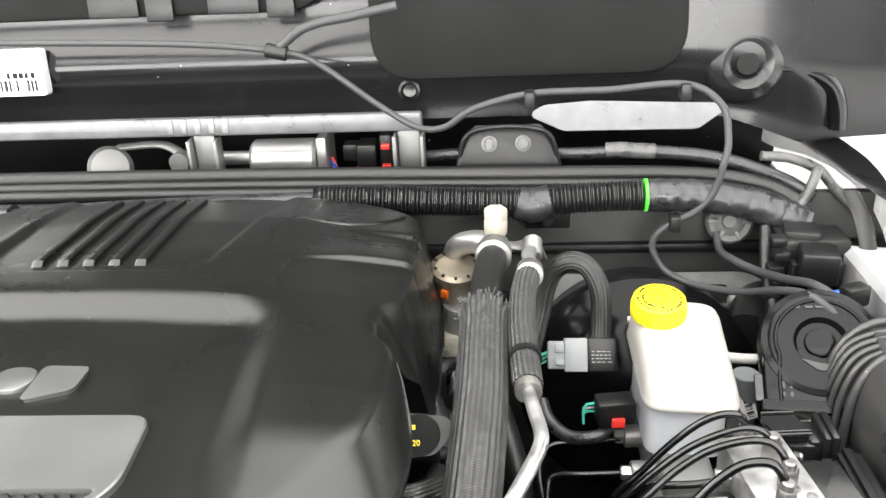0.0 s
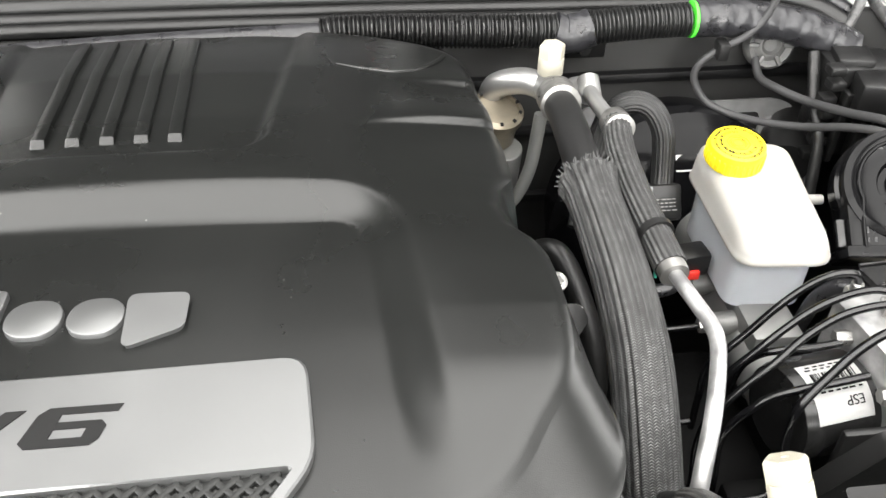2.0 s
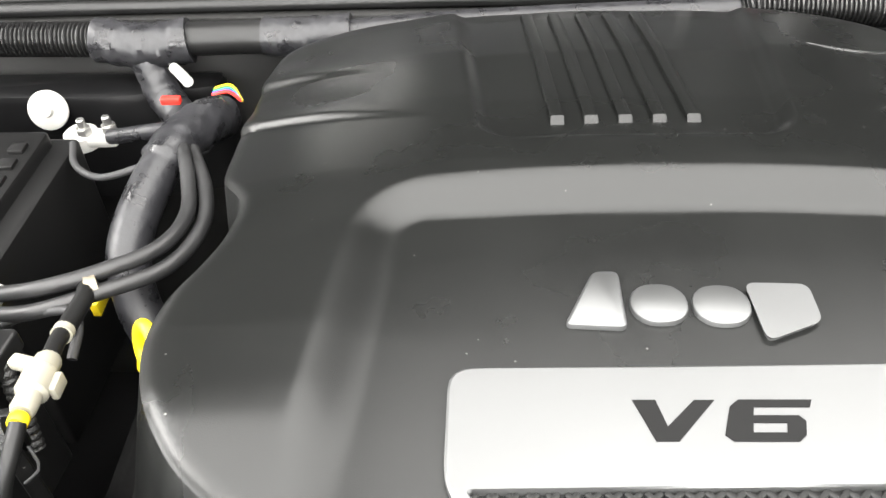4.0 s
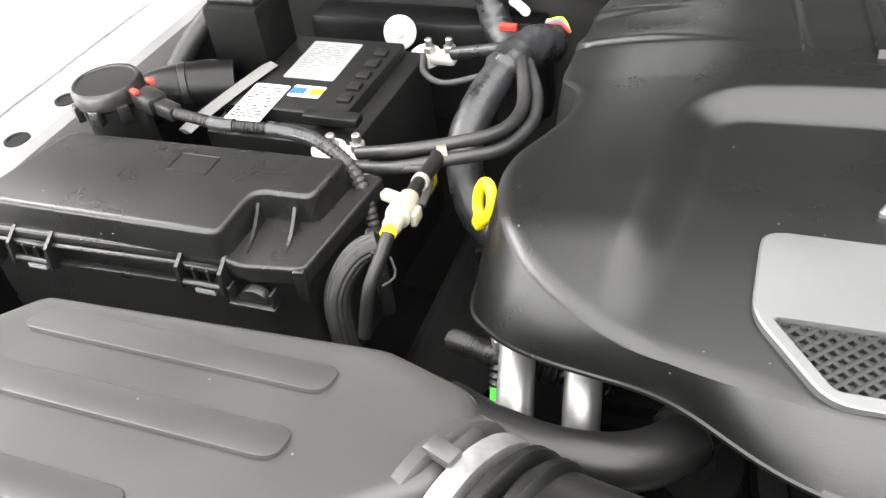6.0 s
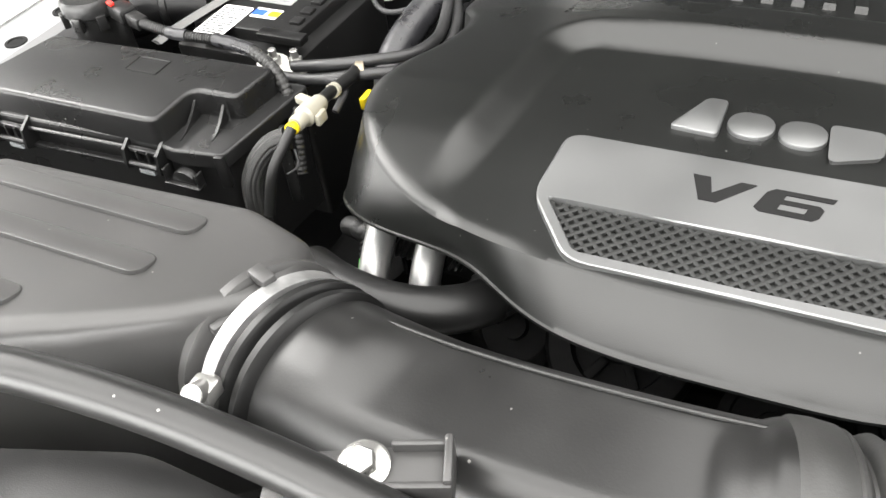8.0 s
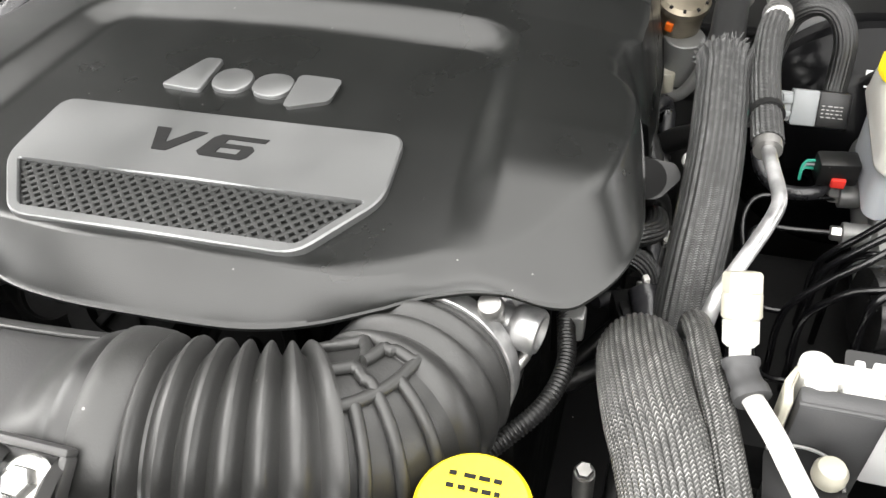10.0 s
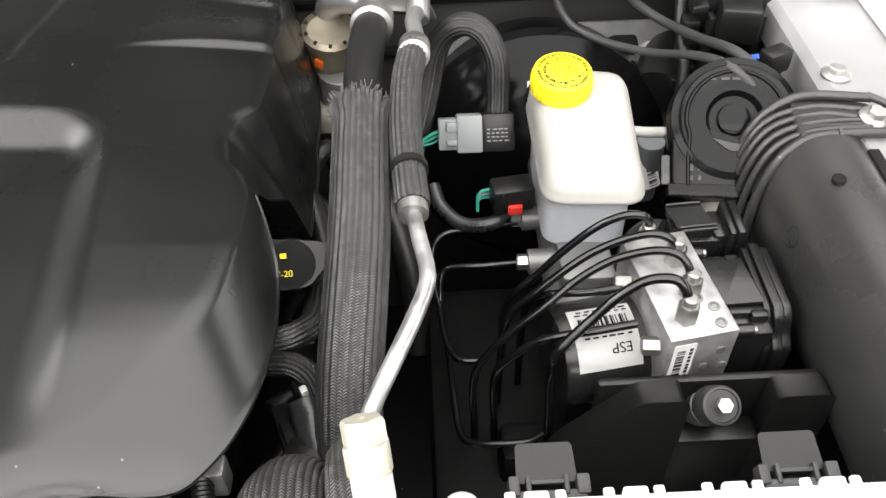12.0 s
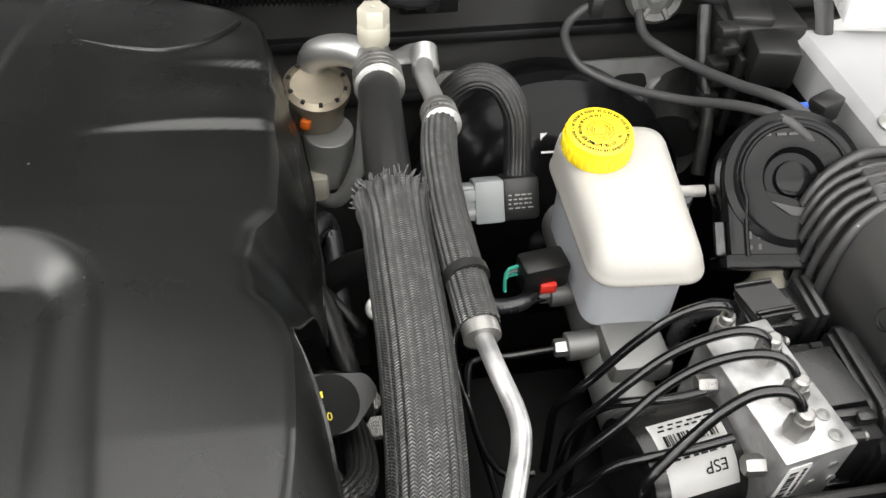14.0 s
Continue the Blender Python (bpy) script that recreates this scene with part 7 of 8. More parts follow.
WEBS = [(0.088, 0.131, 14, 16), (0.088, 0.102, -11, -8), (0.102, 0.106, -8, 14), (0.110, 0.128, -8, -5), (0.128, 0.131, -5, 16), (0.090, 0.128, -52, -20), (0.128, 0.111, -20, -8)]
WEBS += [(s, s, 16, 105) for s in (0.094, 0.105, 0.117)]
for s0, s1, a0, a1 in WEBS:
    pts = [on_hose(s0 + (s1 - s0) * k / 12, a0 + (a1 - a0) * k / 12, 0.0458) for k in range(13)]
    part("web", sweep(bmesh.new(), pts, 0.0031, 10, 0.002), BELLOWS, bel)
bm = lathe(bmesh.new(), [(0.0462, -0.006), (0.0468, -0.0055), (0.0468, 0.0055), (0.0462, 0.006)], fr((-0.118, 0.204, 0.992), (0.08, 1, -0.3)), 64)
part("clamp_band", bm, BRIGHT, bel, "bright steel clamp band")

thr = thing("throttle_body", (-0.095, 0.233, 0.945), "cast aluminium throttle body with a pipe stub", "throttle body")
bm = bmesh.new()
lathe(bm, [(0.040, 0), (0.040, 0.012), (0.043, 0.014), (0.043, 0.03)], fr((-0.115, 0.221, 0.986), (0.05, 1, -0.3)), 48)
box(bm, (-0.083, 0.232, 0.993), (0.028, 0.028, 0.028), 0.006)
part("throttle_casting", bm, BRIGHT, thr)
bm = lathe(bmesh.new(), [(0.0090, 0.0), (0.0090, 0.012), (0.0115, 0.015), (0.0125, 0.018), (0.0125, 0.026), (0.0112, 0.028), (0.0088, 0.0283), (0.0085, 0.022)], fr((-0.0905, 0.2275, 1.012), (0.97, -0.22, -0.02)), 36)
part("pipe_stub", bm, BRIGHT, thr, "flared aluminium pipe stub")
bm = cyl(bmesh.new(), (-0.086, 0.222, 1.015), (-0.0880, 0.2165, 1.030), 0.0050)
lathe(bm, [(0.0062, 0), (0.0070, 0.002), (0.0070, 0.006), (0.0058, 0.008), (0.003, 0.0085)], fr((-0.0880, 0.2165, 1.029), (-0.05, -0.25, 1)), 28)
part("vacuum_knob", bm, NICKEL, thr, "round aluminium knob")
bm = sweep(bmesh.new(), [(-0.068, 0.222, 1.0), (-0.073, 0.210, 0.996), (-0.080, 0.199, 0.993)], 0.0030, 10, 0.003)
part("sensor_rod", bm, STEEL, thr)
bm = hexnut(bmesh.new(), (-0.082, 0.197, 0.991), (0.4, -0.8, 0.3), 0.0055, 0.007)
box(bm, (-0.083, 0.203, 0.997), (0.008, 0.008, 0.010), 0.002)
part("clamp_screw", bm, BRASSY, thr, "brass-coloured clamp screw")
part("sensor_block", box(bmesh.new(), (-0.050, 0.255, 0.985), (0.012, 0.012, 0.02), 0.002), ALU, thr)
bm = bmesh.new()
hexnut(bm, (-0.032, 0.195, 0.930), (0, -0.3, 1), 0.0048, 0.006)
cyl(bm, (-0.032, 0.197, 0.90), (-0.032, 0.195, 0.930), 0.0062)
part("sensor_fitting", bm, NICKEL, thr)

pcap = thing("coolant_filler", (-0.071, 0.112, 0.92), "coolant filler neck with a round yellow pressure cap", "coolant filler")
bm = lathe(bmesh.new(), [(0.018, -0.03), (0.018, -0.012), (0.0245, -0.010), (0.0255, -0.006), (0.0255, -0.001), (0.0235, 0.0015), (0.004, 0.002)], fr((-0.071, 0.110, 1.030), (0, 0, 1)), 48)
part("cap_body", bm, YELLOW, pcap)
bars(pcap, Matrix.Translation((-0.071, 0.118, 1.032)), 0.026, 0.02, ((0.004, 0.0022, 4), (-0.002, 0.0022, 5)))
bm = bmesh.new()
cyl(bm, (-0.071, 0.11, 0.92), (-0.071, 0.11, 1.005), 0.017)
part("filler_neck", bm, PLASTIC2, pcap)

bar = thing("front_bar", (-0.35, 0.03, 1.0), "curved satin black tubular bar across the front", "front bar")
pull("bar_tube", [(-0.625, -0.06, 1.058), (-0.612, -0.01, 1.070), (-0.595, 0.022, 1.076), (-0.568, 0.034, 1.078), (-0.50, 0.042, 1.074), (-0.43, 0.043, 1.070), (-0.36, 0.039, 1.066), (-0.31, 0.032, 1.066), (-0.26, 0.036, 1.066), (-0.20, 0.046, 1.064), (-0.14, 0.058, 1.058), (-0.09, 0.066, 1.05), (-0.02, 0.07, 1.04)], 0.0105, TUBEMAT, bar, 24, 0.005)
shroud = thing("radiator_shroud", (-0.30, -0.02, 0.9), "flat black radiator shroud panel", "shroud")
bm = bmesh.new()
prism(bm, rounded([(-0.70, -0.055), (-0.60, 0.0), (-0.50, 0.035), (-0.36, 0.030), (-0.22, 0.036), (-0.08, 0.06), (0.0, 0.05), (0.0, -0.055)], 0.01), 1.030, 1.042, None, 0.002)
part("panel", bm, PLASTIC2, shroud)
m = Matrix.Translation((-0.325, 0.004, 1.0425)) @ Matrix.Rotation(radians(4), 4, "Z")
st = thing("warning_sticker", (-0.325, 0.004, 1.042), "white warning sticker with a yellow band and red sign", "sticker")
part("paper", prism(bmesh.new(), rrect(0, 0, 0.105, 0.05, 0.004), 0, 0.0005, m), PAPER, st)
part("yellow_band", prism(bmesh.new(), rrect(0.02, 0.017, 0.06, 0.010, 0.001), 0.0005, 0.0009, m), YELLOW, st)
part("red_sign", prism(bmesh.new(), rrect(-0.02, 0.0, 0.022, 0.010, 0.0045), 0.0005, 0.0009, m), RED, st)
bars(st, m @ Matrix.Translation((0.02, -0.002, 0.0005)), 0.05, 0.02, ((0.006, 0.002, 5), (0.001, 0.002, 6), (-0.004, 0.002, 5)))
oth = thing("front_bottle", (-0.625, -0.035, 0.95), "pale grey plastic bottle neck at the front", "bottle")
part("neck", lathe(bmesh.new(), [(0.024, -0.09), (0.024, -0.004), (0.021, 0), (0.018, 0.001), (0.002, 0.001)], fr((-0.640, -0.005, 1.03), (0, 0, 1)), 36), WHITE, oth)

# ---- pipes between airbox and engine ----
pipes = thing("coolant_pipes", (-0.48, 0.25, 0.90), "pair of bare aluminium coolant pipes", "coolant pipe")
for pts in ([(-0.512, 0.288, 0.988), (-0.506, 0.266, 0.984), (-0.500, 0.235, 0.966), (-0.496, 0.215, 0.93), (-0.496, 0.21, 0.88)], [(-0.470, 0.285, 0.985), (-0.467, 0.262, 0.982), (-0.463, 0.235, 0.962), (-0.461, 0.215, 0.92), (-0.461, 0.21, 0.88)]):
    pull("pipe", pts, 0.0105, ALU, pipes, 20, 0.004)
ch = thing("coolant_hose", (-0.44, 0.21, 0.95), "black rubber coolant hose curving under the cover", "coolant hose")
pull("hose", [(-0.53, 0.215, 0.985), (-0.50, 0.198, 0.996), (-0.466, 0.190, 1.0), (-0.435, 0.196, 0.998), (-0.412, 0.216, 0.992), (-0.402, 0.245, 0.985), (-0.40, 0.28, 0.975)], 0.0145, RUBBER, ch, 24, 0.004)
pull("hose_end", [(-0.410, 0.222, 0.991), (-0.404, 0.238, 0.987), (-0.401, 0.258, 0.982)], lambda s, a: 0.0165 + 0.0006 * math.sin(40 * a), RUBBER, ch, 60, 0.003)
lw2 = thing("sensor_wiring", (-0.50, 0.26, 0.93), "black wiring with a green marked end", "wiring")
pull("wire", [(-0.56, 0.30, 0.94), (-0.53, 0.275, 0.965), (-0.515, 0.262, 0.975), (-0.512, 0.25, 0.96)], corrugated(0.006, 0.004, 0.002), RUBBER, lw2, 14, 0.001)
pull("green_end", [(-0.514, 0.250, 0.965), (-0.512, 0.240, 0.955), (-0.512, 0.228, 0.945)], 0.0048, GREEN, lw2, 12)
pull("cross_wire", [(-0.50, 0.27, 0.965), (-0.47, 0.275, 0.955), (-0.44, 0.272, 0.945)], corrugated(0.006, 0.004, 0.002), RUBBER, lw2, 14, 0.001)
part("foil_end", box(bmesh.new(), (-0.512, 0.272, 0.983), (0.022, 0.010, 0.010), 0.003, rot=30), STEEL, lw2)
dip = thing("oil_dipstick", (-0.56, 0.37, 0.93), "yellow ring handle of the oil dipstick", "dipstick")
ringm = fr((-0.5565, 0.3690, 1.0025), (-0.72, -0.62, 0.25), (0.15, 0, 1))
bm = bmesh.new()
ringp = [ringm @ Vector((0.0100 * math.cos(2 * math.pi * k / 24), 0.0135 * math.sin(2 * math.pi * k / 24), 0)) for k in range(25)]
sweep(bm, ringp, 0.0038, 12, 0.003)
box(bm, None, (0.010, 0.012, 0.008), 0.002, m=ringm @ Matrix.Translation((0, -0.016, 0)))
part("handle", bm, YELLOW, dip)
pull("stick", [(-0.556, 0.352, 0.975), (-0.55, 0.345, 0.93), (-0.54, 0.34, 0.86)], 0.004, GLOSS, dip, 10)

# ---- fuse box ----
fuse = thing("fuse_box", (-0.80, 0.31, 0.90), "black plastic under-hood fuse box with a notched lid", "fuse box")
bm = prism(bmesh.new(), rounded([(-0.906, 0.2765), (-0.7025, 0.2795), (-0.7015, 0.325), (-0.659, 0.326), (-0.6535, 0.374), (-0.887, 0.366)], 0.009), 0.998, 1.021, None, 0.0035, 4, 0.001)
part("lid", bm, FUSEBOX, fuse)
bm = prism(bmesh.new(), rounded([(-0.926, 0.2705), (-0.712, 0.2805), (-0.690, 0.2760), (-0.648, 0.2820), (-0.636, 0.386), (-0.926, 0.380)], 0.006), 0.987, 0.9995, None, 0.0025, 3)
part("lid_rim", bm, FUSEBOX, fuse)
bm = prism(bmesh.new(), rounded([(-0.921, 0.278), (-0.712, 0.287), (-0.690, 0.284), (-0.653, 0.290), (-0.643, 0.382), (-0.921, 0.376)], 0.005), 0.88, 0.988, None, 0.002)
part("base", bm, FUSEBOX, fuse)
part("rim_bead", sweep(bmesh.new(), [(-0.905, 0.2685, 0.9925), (-0.80, 0.2735, 0.9925), (-0.715, 0.2775, 0.9925)], 0.0016, 8, 0.01), FUSEBOX, fuse)
part("base_ledge", box(bmesh.new(), (-0.795, 0.2735, 0.9765), (0.10, 0.006, 0.003), 0.001, rot=2.5), FUSEBOX, fuse)
part("corner_peg", box(bmesh.new(), (-0.652, 0.2825, 0.984), (0.008, 0.007, 0.030), 0.0015, rot=12), FUSEBOX, fuse)
# latches with two cheeks, a pin and a tongue
for x, y in ((-0.858, 0.2705), (-0.7215, 0.2765)):
    latch = part("latch", box(bmesh.new(), (x, y - 0.0005, 0.992), (0.026, 0.005, 0.004), 0.001), FUSEBOX, fuse)
    for dx in (-0.0165, 0.0165):
        bm = prism(bmesh.new(), [(0.006, 1.001), (-0.006, 0.994), (-0.009, 0.978), (0.006, 0.970)], -0.0014, 0.0014, Matrix(((0, 0, 1, x + dx), (1, 0, 0, y), (0, 1, 0, 0), (0, 0, 0, 1))))
        part("latch_cheek", bm, FUSEBOX, latch)
    for dx in (-0.0055, 0.0055):
        part("latch_rib", box(bmesh.new(), (x + dx, y - 0.002, 0.988), (0.0018, 0.005, 0.010), 0.0005), FUSEBOX, latch)
    part("latch_pin", cyl(bmesh.new(), (x - 0.015, y - 0.005, 0.981), (x + 0.015, y - 0.005, 0.981), 0.0026), FUSEBOX, latch)
    part("latch_tongue", box(bmesh.new(), (x, y - 0.004, 0.9745), (0.016, 0.004, 0.004), 0.001), GREYPLUG, latch)
# latches with a half-round lug in a flat holder
for x, y in ((-0.907, 0.268), (-0.6835, 0.2735)):
    latch = part("latch", box(bmesh.new(), (x, y - 0.003, 0.9735), (0.034, 0.010, 0.0025), 0.0008), FUSEBOX, fuse)
    lug = [(0.011 * math.cos(radians(w)), 0.010 * math.sin(radians(w))) for w in range(0, 181, 15)]
    part("latch_lug", prism(bmesh.new(), lug, -0.003, 0.004, Matrix(((1, 0, 0, x), (0, 0, -1, y), (0, 1, 0, 0.975), (0, 0, 0, 1))), 0.001), FUSEBOX, latch)
    for dx in (-0.0155, 0.0155):
        part("latch_cheek", box(bmesh.new(), (x + dx, y - 0.002, 0.980), (0.002, 0.008, 0.012), 0.0005), FUSEBOX, latch)
for x, y, dx, dy in ((-0.699, 0.322, 0.006, -0.034), (-0.672, 0.323, 0.004, -0.028)):
    bm = bmesh.new()
    edge = [(x + dx * s, y + dy * s, 1.014 - 0.014 * (1 - (1 - s) ** 2)) for s in np.linspace(0, 1, 9)]
    tops = [[bm.verts.new((px + o, py, pz)) for o in (-0.0012, 0.0012)] for px, py, pz in edge]
    lows = [[bm.verts.new((px + o, py, 0.9985)) for o in (-0.0012, 0.0012)] for px, py, pz in edge]
    for i in range(8):
        bm.faces.new((tops[i][0], tops[i][1], tops[i + 1][1], tops[i + 1][0]))
        for s in (0, 1):
            bm.faces.new((tops[i][s], tops[i + 1][s], lows[i + 1][s], lows[i][s]))
    part("corner_web", bm, FUSEBOX, fuse)
m = Matrix.Translation((-0.762, 0.345, 1.0212))
bm = bmesh.new()
for a, b in (((-0.016, -0.010), (0.016, -0.010)), ((0.016, -0.010), (0.016, 0.010)), ((0.016, 0.010), (-0.016, 0.010)), ((-0.016, 0.010), (-0.016, -0.010))):
    cyl(bm, m @ Vector((*a, 0)), m @ Vector((*b, 0)), 0.0006, segs=5, bevel=0)
part("moulded_sign", bm, FUSEBOX, fuse)
bars(fuse, Matrix.Translation((-0.782, 0.358, 1.0211)), 0.036, 0.01, ((0, 0.0035, 3),), FUSEBOX, lift=0.0002)
bars(fuse, Matrix.Translation((-0.718, 0.343, 1.0211)) @ Matrix.Rotation(radians(60), 4, "Z"), 0.022, 0.01, ((0.003, 0.0035, 3), (-0.003, 0.0035, 2)), FUSEBOX, seed=4, lift=0.0002)

pump = thing("vapour_canister", (-0.885, 0.41, 0.95), "round black canister with red plug tabs on the wing", "canister")
bm = lathe(bmesh.new(), [(0.0245, -0.07), (0.0245, -0.016), (0.0285, -0.013), (0.0285, -0.003), (0.0270, 0.0), (0.0262, 0.0012), (0.0240, 0.0012), (0.0232, 0.0002), (0.004, 0.0006)], fr((-0.886, 0.4165, 1.0345), (0, 0, 1)), 48)
part("canister_body", bm, FUSEBOX, pump)
for k in range(8):
    a = radians(45 * k + 10)
    part("rim_clip", box(bmesh.new(), (-0.886 + 0.0285 * math.cos(a), 0.4165 + 0.0285 * math.sin(a), 1.017), (0.006, 0.009, 0.014), 0.001, rot=math.degrees(a)), FUSEBOX, pump)
bm = bmesh.new()
box(bm, (-0.841, 0.4085, 1.026), (0.026, 0.018, 0.014), 0.003, rot=-20)
box(bm, (-0.818, 0.4000, 1.025), (0.022, 0.012, 0.011), 0.002, rot=-20)
part("plug", bm, PLASTIC2, pump)
for p in ((-0.8500, 0.4055, 1.0345), (-0.8470, 0.4225, 1.0345)):
    part("red_tab", box(bmesh.new(), p, (0.0085, 0.0045, 0.0035), 0.001, rot=-20), RED, pump, "red lock tab")
pull("pipe_loom", [(-0.808, 0.3960, 1.0255), (-0.785, 0.3900, 1.0270), (-0.762, 0.3870, 1.0265), (-0.722, 0.3890, 1.0262)], corrugated(0.0036, 0.0026, 0.0010), RUBBER, pump, 16, 0.0007)
pull("taped_section", [(-0.772, 0.3875, 1.0268), (-0.762, 0.3870, 1.0265), (-0.752, 0.3875, 1.0264)], 0.0052, TAPE, pump, 16, 0.003)
pull("taped_joint", [(-0.724, 0.3892, 1.0262), (-0.705, 0.3895, 1.0245), (-0.686, 0.3885, 1.0217)], 0.0055, TAPE, pump, 16, 0.003)
pull("braided_tail", [(-0.688, 0.3886, 1.0220), (-0.672, 0.3840, 1.0170), (-0.657, 0.3770, 1.0110), (-0.6460, 0.3700, 0.997), (-0.6380, 0.3600, 0.975), (-0.632, 0.345, 0.94)], corrugated(0.0044, 0.0045, 0.0010), BRAID3, pump, 18, 0.001)
fh = thing("filter_housing", (-0.86, 0.54, 0.93), "black plastic housing and hoses beside the battery", "housing")
pull("capped_tube", [(-0.915, 0.478, 0.975), (-0.895, 0.490, 0.980), (-0.870, 0.505, 0.980), (-0.845, 0.520, 0.975)], 0.0230, SHEET, fh, 28, 0.004)
part("tube_band", lathe(bmesh.new(), [(0.0232, -0.004), (0.0245, -0.003), (0.0245, 0.003), (0.0232, 0.004)], fr((-0.880, 0.499, 0.980), (0.85, 0.5, 0)), 36), PLASTIC2, fh)
pull("upper_hose", [(-0.905, 0.520, 0.985), (-0.890, 0.545, 1.010), (-0.872, 0.575, 1.030), (-0.855, 0.61, 1.040)], 0.0100, RUBBER, fh, 18, 0.005)
part("valve_block", box(bmesh.new(), (-0.846, 0.570, 0.985), (0.058, 0.060, 0.11), 0.006), ENGINE, fh)
part("valve_lid", box(bmesh.new(), (-0.846, 0.572, 1.043), (0.050, 0.050, 0.008), 0.003), PLASTIC2, fh)

# ---- battery ----
bat = thing("battery", (-0.76, 0.54, 0.78), "black car battery with white and silver labels", "battery")
bm = prism(bmesh.new(), rounded([(-0.835, 0.450), (-0.695, 0.450), (-0.690, 0.612), (-0.835, 0.612)], 0.005), 0.79, 0.972, None, 0.003)
prism(bm, rounded([(-0.830, 0.475), (-0.712, 0.475), (-0.708, 0.605), (-0.830, 0.605)], 0.005), 0.97, 0.984, None, 0.003)
for k in range(5):
    box(bm, (-0.722, 0.50 + 0.02 * k, 0.985), (0.012, 0.012, 0.004), 0.001)
box(bm, (-0.72, 0.470, 0.985), (0.05, 0.014, 0.008), 0.002)
part("case", bm, PLASTIC2, bat)
SLAB = material("silver_label", (0.30, 0.30, 0.30), 0.35, metal=0.3, bump=0.02)
for c, w, h, mt, sd in (((-0.771, 0.560), 0.050, 0.068, SLAB, 1), ((-0.797, 0.481), 0.034, 0.062, PAPER, 2)):
    m = Matrix.Translation((*c, 0.9842))
    lab = part("label", prism(bmesh.new(), rrect(0, 0, w, h, 0.002), 0, 0.0005, m), mt, bat, "printed battery label")
    bars(lab, m @ Matrix.Translation((0, 0, 0.0003)), w * 0.85, h, [(h * 0.4 - 0.0042 * k, 0.0018, 2 + k % 4) for k in range(int(h / 0.0048))], GREYPLUG if mt is SLAB else DARKINK, seed=sd)
m = Matrix.Translation((-0.7615, 0.506, 0.9842))
lab = part("warning_label", prism(bmesh.new(), rrect(0, 0, 0.030, 0.018, 0.001), 0, 0.0005, m), PAPER, bat)
part("blue_panel", prism(bmesh.new(), rrect(-0.008, 0, 0.014, 0.010, 0.001), 0.0005, 0.0008, m), BLUE, lab)
part("yellow_panel", prism(bmesh.new(), rrect(0.009, 0, 0.012, 0.010, 0.001), 0.0005, 0.0008, m), YELLOW, lab)


part("hold_down", sweep(bmesh.new(), [(-0.8380, 0.430, 0.9835), (-0.8330, 0.455, 0.9860), (-0.8240, 0.50, 0.9870), (-0.8150, 0.542, 0.9870)], 0.0075, 4, 0.01, flat=0.35), material("dusty_grey_strip", (0.13, 0.13, 0.128), 0.4, bump=0.15, vary=0.25), bat, "dusty grey hold-down strip")


def terminal(p, label):
    ob = thing("battery_terminal", p, label, "battery terminal", group="battery terminals")
    bm = bmesh.new()
    lathe(bm, [(0.014, -0.012), (0.014, 0.0), (0.010, 0.003), (0.008, 0.003)], fr(p, (0, 0, 1)), 24)
    box(bm, (p[0] + 0.018, p[1] - 0.002, p[2] - 0.004), (0.03, 0.018, 0.010), 0.003)
    part("clamp", bm, WHITE, ob, "dull whitish lead clamp")
    for dx, dy in ((0.006, -0.004), (0.026, 0.0)):
        bm = bmesh.new()
        cyl(bm, (p[0] + dx, p[1] + dy, p[2]), (p[0] + dx, p[1] + dy, p[2] + 0.016), 0.0035)
        hexnut(bm, (p[0] + dx, p[1] + dy, p[2] + 0.002), (0, 0, 1), 0.0065, 0.006)
        part("stud", bm, STEEL, ob)
    return ob


terminal((-0.703, 0.428, 0.986), "plated battery terminal clamp near the fuse box")
terminal((-0.707, 0.645, 0.954), "plated battery terminal clamp near the firewall")
disc = thing("plastic_fastener", (-0.7496, 0.69, 0.93), "white round plastic fastener on the firewall", "fastener")
part("fastener_disc", lathe(bmesh.new(), [(0.0175, 0), (0.0175, 0.002), (0.015, 0.004), (0.006, 0.005), (0.005, 0.009), (0.001, 0.0095)], fr((-0.7496, 0.684, 0.9515), (0.1, -1, 0.45)), 32), WHITE, disc)
bm = bmesh.new()
prism(bm, rounded([(-0.86, 0.69), (-0.79, 0.69), (-0.74, 0.688), (-0.69, 0.688), (-0.60, 0.705), (-0.60, 0.735), (-0.86, 0.735)], 0.012, 6), 0.85, 0.962, None, 0.01)
solo("firewall_shelf", bm, SHEET, "black sheet metal shelf behind the battery", "panel", kind="structure")

cab = thing("battery_cables", (-0.60, 0.46, 0.94), "thick black battery cables wrapped in tape", "battery cable")
pull("main_cable", [(-0.575, 0.62, 0.985), (-0.580, 0.585, 1.0), (-0.590, 0.552, 1.003), (-0.600, 0.515, 0.995), (-0.606, 0.475, 0.978), (-0.600, 0.450, 0.955), (-0.585, 0.432, 0.935), (-0.560, 0.420, 0.920), (-0.53, 0.41, 0.90)], lambda s, a: wrapped(0.0165)(s, a) if s < 0.09 else 0.0145, TAPE, cab, 22, 0.003)
pull("cable", [(-0.582, 0.55, 1.010), (-0.570, 0.515, 1.006), (-0.563, 0.48, 1.002), (-0.572, 0.448, 1.003), (-0.600, 0.424, 1.006), (-0.635, 0.414, 1.002), (-0.672, 0.418, 0.992)], 0.0050, CABLE, cab, 14, 0.004)
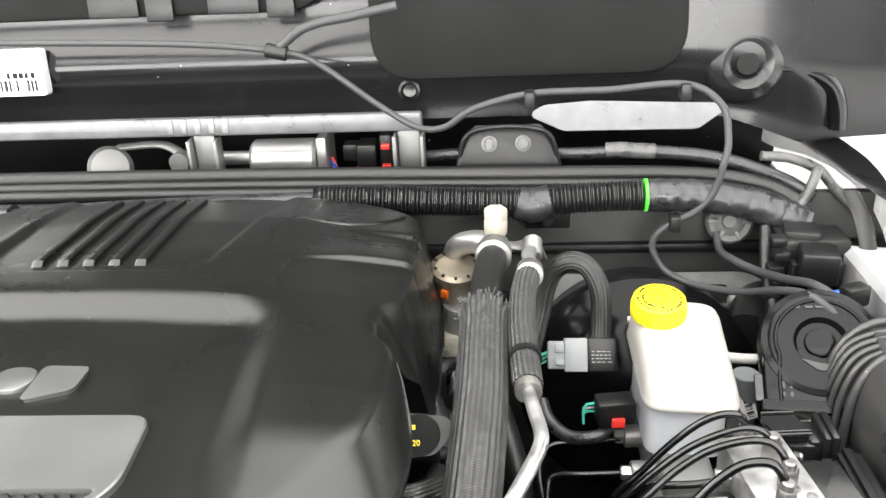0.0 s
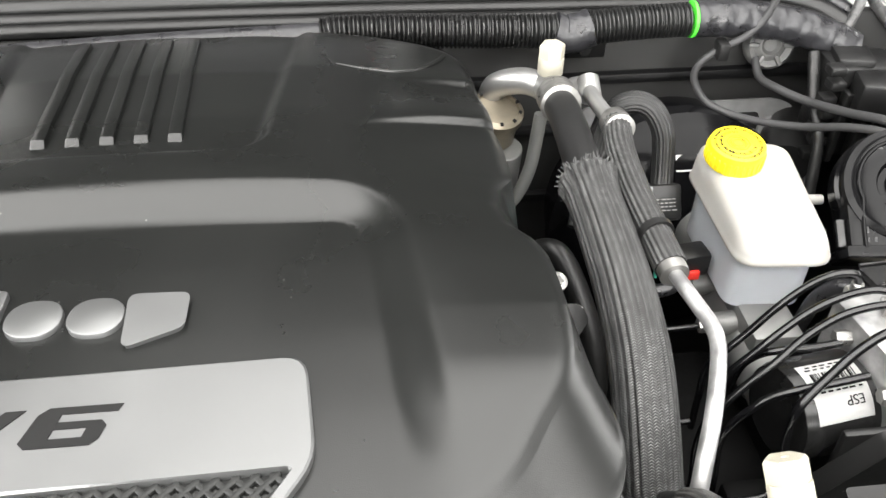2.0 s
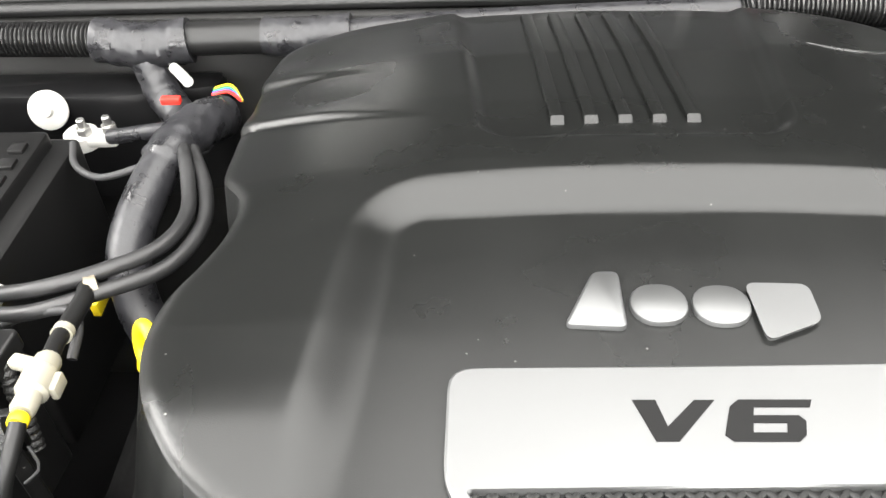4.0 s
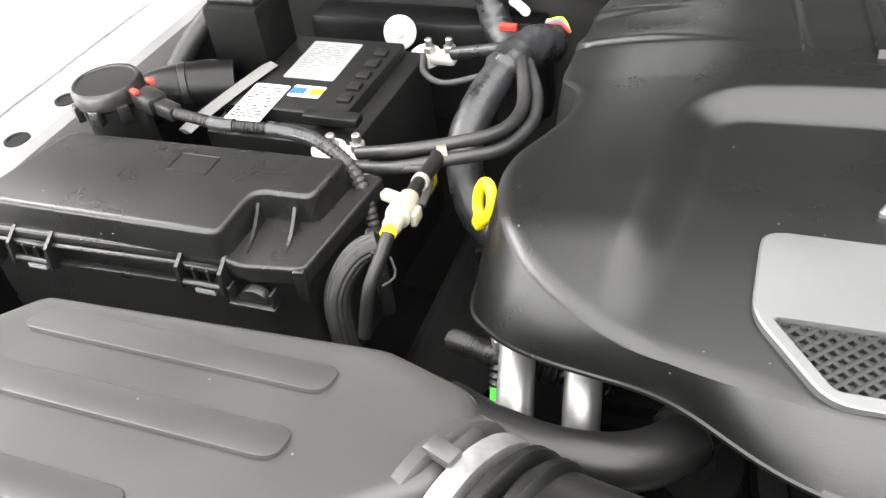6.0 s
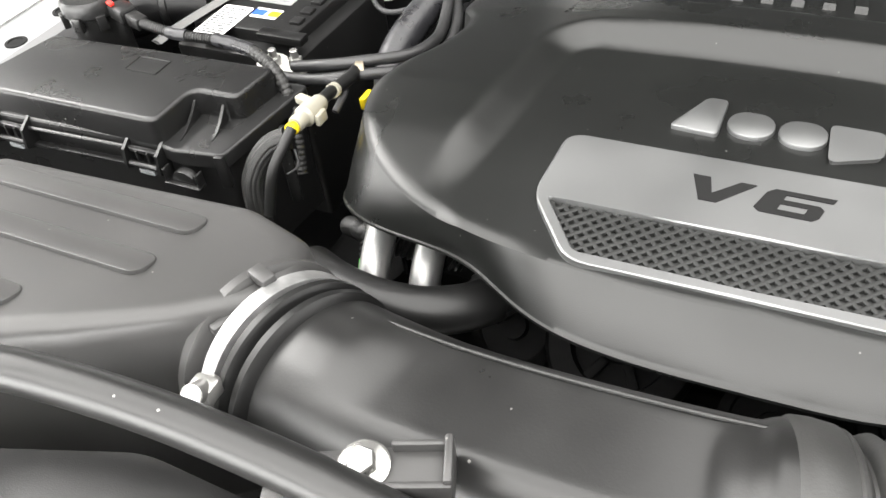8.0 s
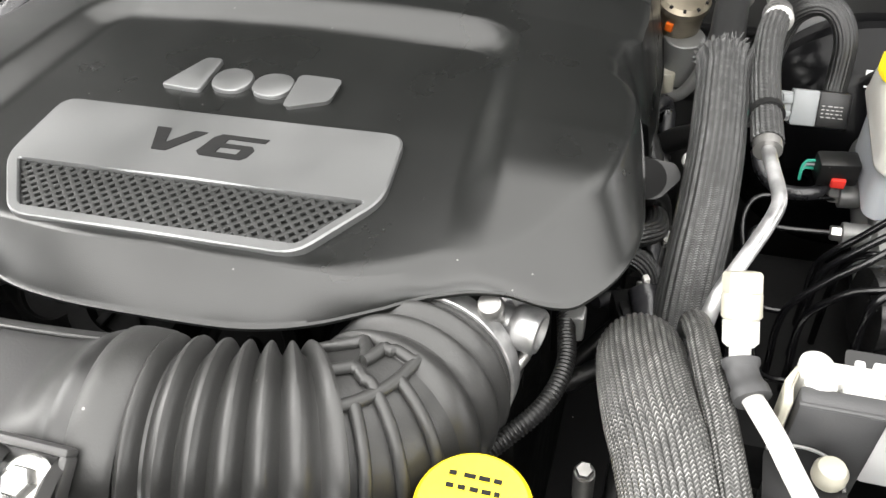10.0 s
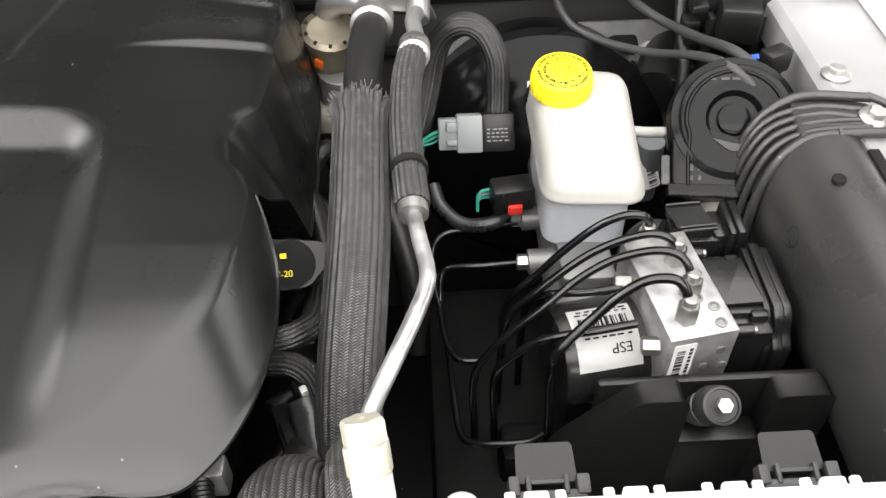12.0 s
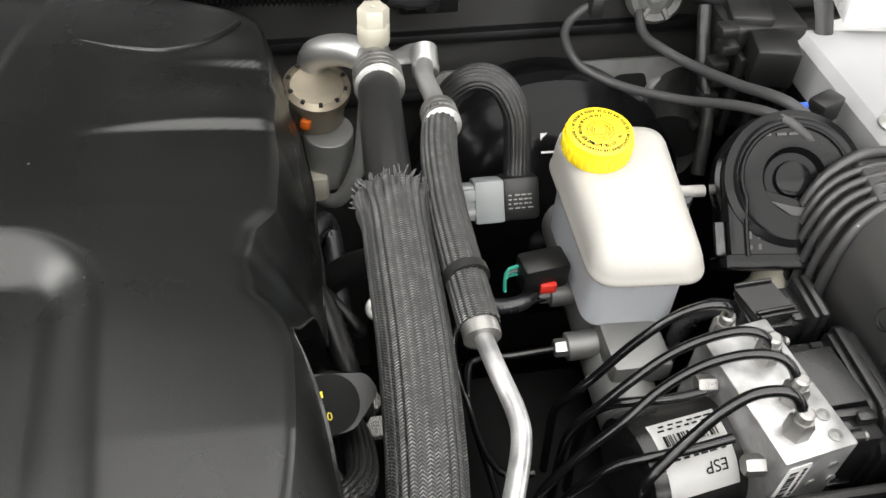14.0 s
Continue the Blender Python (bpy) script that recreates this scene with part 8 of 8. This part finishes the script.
pull("cable", [(-0.576, 0.55, 1.004), (-0.558, 0.51, 1.0), (-0.553, 0.475, 0.996), (-0.566, 0.438, 0.996), (-0.60, 0.412, 1.0), (-0.64, 0.402, 0.994), (-0.68, 0.41, 0.985)], 0.0050, CABLE, cab, 14, 0.004)
bm = sweep(bmesh.new(), [(-0.601, 0.419, 1.002), (-0.604, 0.4175, 1.002), (-0.607, 0.4165, 1.002)], 0.0095, 20, 0.001, flat=0.7)
part("tan_tie", bm, BROWN, cab, "tan cable tie")
pull("thin_cable", [(-0.690, 0.60, 0.975), (-0.68, 0.575, 0.972), (-0.655, 0.56, 0.972), (-0.615, 0.558, 0.985)], 0.0028, SOFT, cab, 10)
pull("neg_cable", [(-0.665, 0.612, 0.972), (-0.64, 0.605, 0.98), (-0.61, 0.595, 0.99), (-0.585, 0.58, 1.0)], 0.006, TAPE, cab, 12)
pull("branch_cable", [(-0.606, 0.415, 1.002), (-0.604, 0.405, 1.003), (-0.604, 0.392, 1.0045), (-0.604, 0.38, 1.006)], 0.0055, RUBBER, cab, 12)
pull("grey_cable", [(-0.66, 0.40, 0.985), (-0.64, 0.402, 0.992), (-0.612, 0.398, 1.0), (-0.603, 0.388, 0.998), (-0.603, 0.37, 0.99)], 0.003, SOFT, cab, 10)
for k, mt in enumerate((RED, BLUE, GREEN, YELLOW)):
    pull("coloured_wire", [(-0.585, 0.640 + 0.003 * k, 0.992), (-0.570, 0.636 + 0.003 * k, 0.997), (-0.560, 0.632, 0.991)], 0.0016, mt, cab, 6)
pull("white_straw", [(-0.623, 0.672, 0.998), (-0.612, 0.655, 1.002), (-0.602, 0.640, 1.004)], 0.0044, WHITE, cab, 12)
part("red_mark", box(bmesh.new(), (-0.618, 0.636, 0.990), (0.016, 0.006, 0.006), 0.001), RED, cab)
part("yellow_mark", box(bmesh.new(), (-0.642, 0.474, 0.928), (0.006, 0.018, 0.012), 0.001), YELLOW, cab)

wc = thing("white_connector", (-0.595, 0.325, 1.0), "white round cable connector with a yellow ring", "connector")
WD = (-0.06, 0.95, -0.13)
bm = lathe(bmesh.new(), [(0.0055, 0), (0.0064, 0.002), (0.0064, 0.012), (0.0086, 0.014), (0.0090, 0.028), (0.0072, 0.030), (0.0072, 0.038), (0.0054, 0.041)], fr((-0.6000, 0.3145, 1.0155), WD), 12)
box(bm, (-0.6125, 0.348, 1.013), (0.016, 0.008, 0.007), 0.002, rot=-15)
box(bm, (-0.5915, 0.336, 1.010), (0.004, 0.012, 0.009), 0.001)
part("connector_body", bm, CREAM, wc)
part("yellow_ring", lathe(bmesh.new(), [(0.0046, 0), (0.0051, 0.001), (0.0051, 0.005), (0.0046, 0.006)], fr((-0.5992, 0.3070, 1.0160), WD), 20), YELLOW, wc)
part("black_tail", sweep(bmesh.new(), [(-0.5985, 0.308, 1.0165), (-0.599, 0.295, 1.010), (-0.603, 0.280, 0.995), (-0.606, 0.268, 0.965)], 0.0043, 14, 0.003), RUBBER, wc)
part("white_band", sweep(bmesh.new(), [(-0.6035, 0.372, 1.008), (-0.604, 0.375, 1.007), (-0.604, 0.378, 1.0065)], 0.0060, 16, 0.002), CREAM, wc)
pull("black_neck", [(-0.602, 0.354, 1.011), (-0.6035, 0.368, 1.009), (-0.604, 0.385, 1.006)], 0.0048, RUBBER, wc, 14)
part("holder", box(bmesh.new(), (-0.6175, 0.322, 0.990), (0.010, 0.008, 0.030), 0.002, rot=15), PLASTIC2, wc)
part("holder_wing", box(bmesh.new(), (-0.6050, 0.302, 0.980), (0.009, 0.005, 0.056), 0.002, rot=35), PLASTIC2, wc)
pull("braided_tail", [(-0.608, 0.312, 1.004), (-0.620, 0.305, 0.999), (-0.630, 0.296, 0.985), (-0.634, 0.288, 0.965), (-0.630, 0.282, 0.92)], cords(0.0085, 14, 0.0008), BRAID3, wc, 60, 0.003)
pull("bare_wire", [(-0.599, 0.306, 1.000), (-0.5945, 0.3015, 0.992), (-0.5957, 0.299, 0.988), (-0.602, 0.295, 0.984)], 0.0009, CAPGREY, wc, 6)
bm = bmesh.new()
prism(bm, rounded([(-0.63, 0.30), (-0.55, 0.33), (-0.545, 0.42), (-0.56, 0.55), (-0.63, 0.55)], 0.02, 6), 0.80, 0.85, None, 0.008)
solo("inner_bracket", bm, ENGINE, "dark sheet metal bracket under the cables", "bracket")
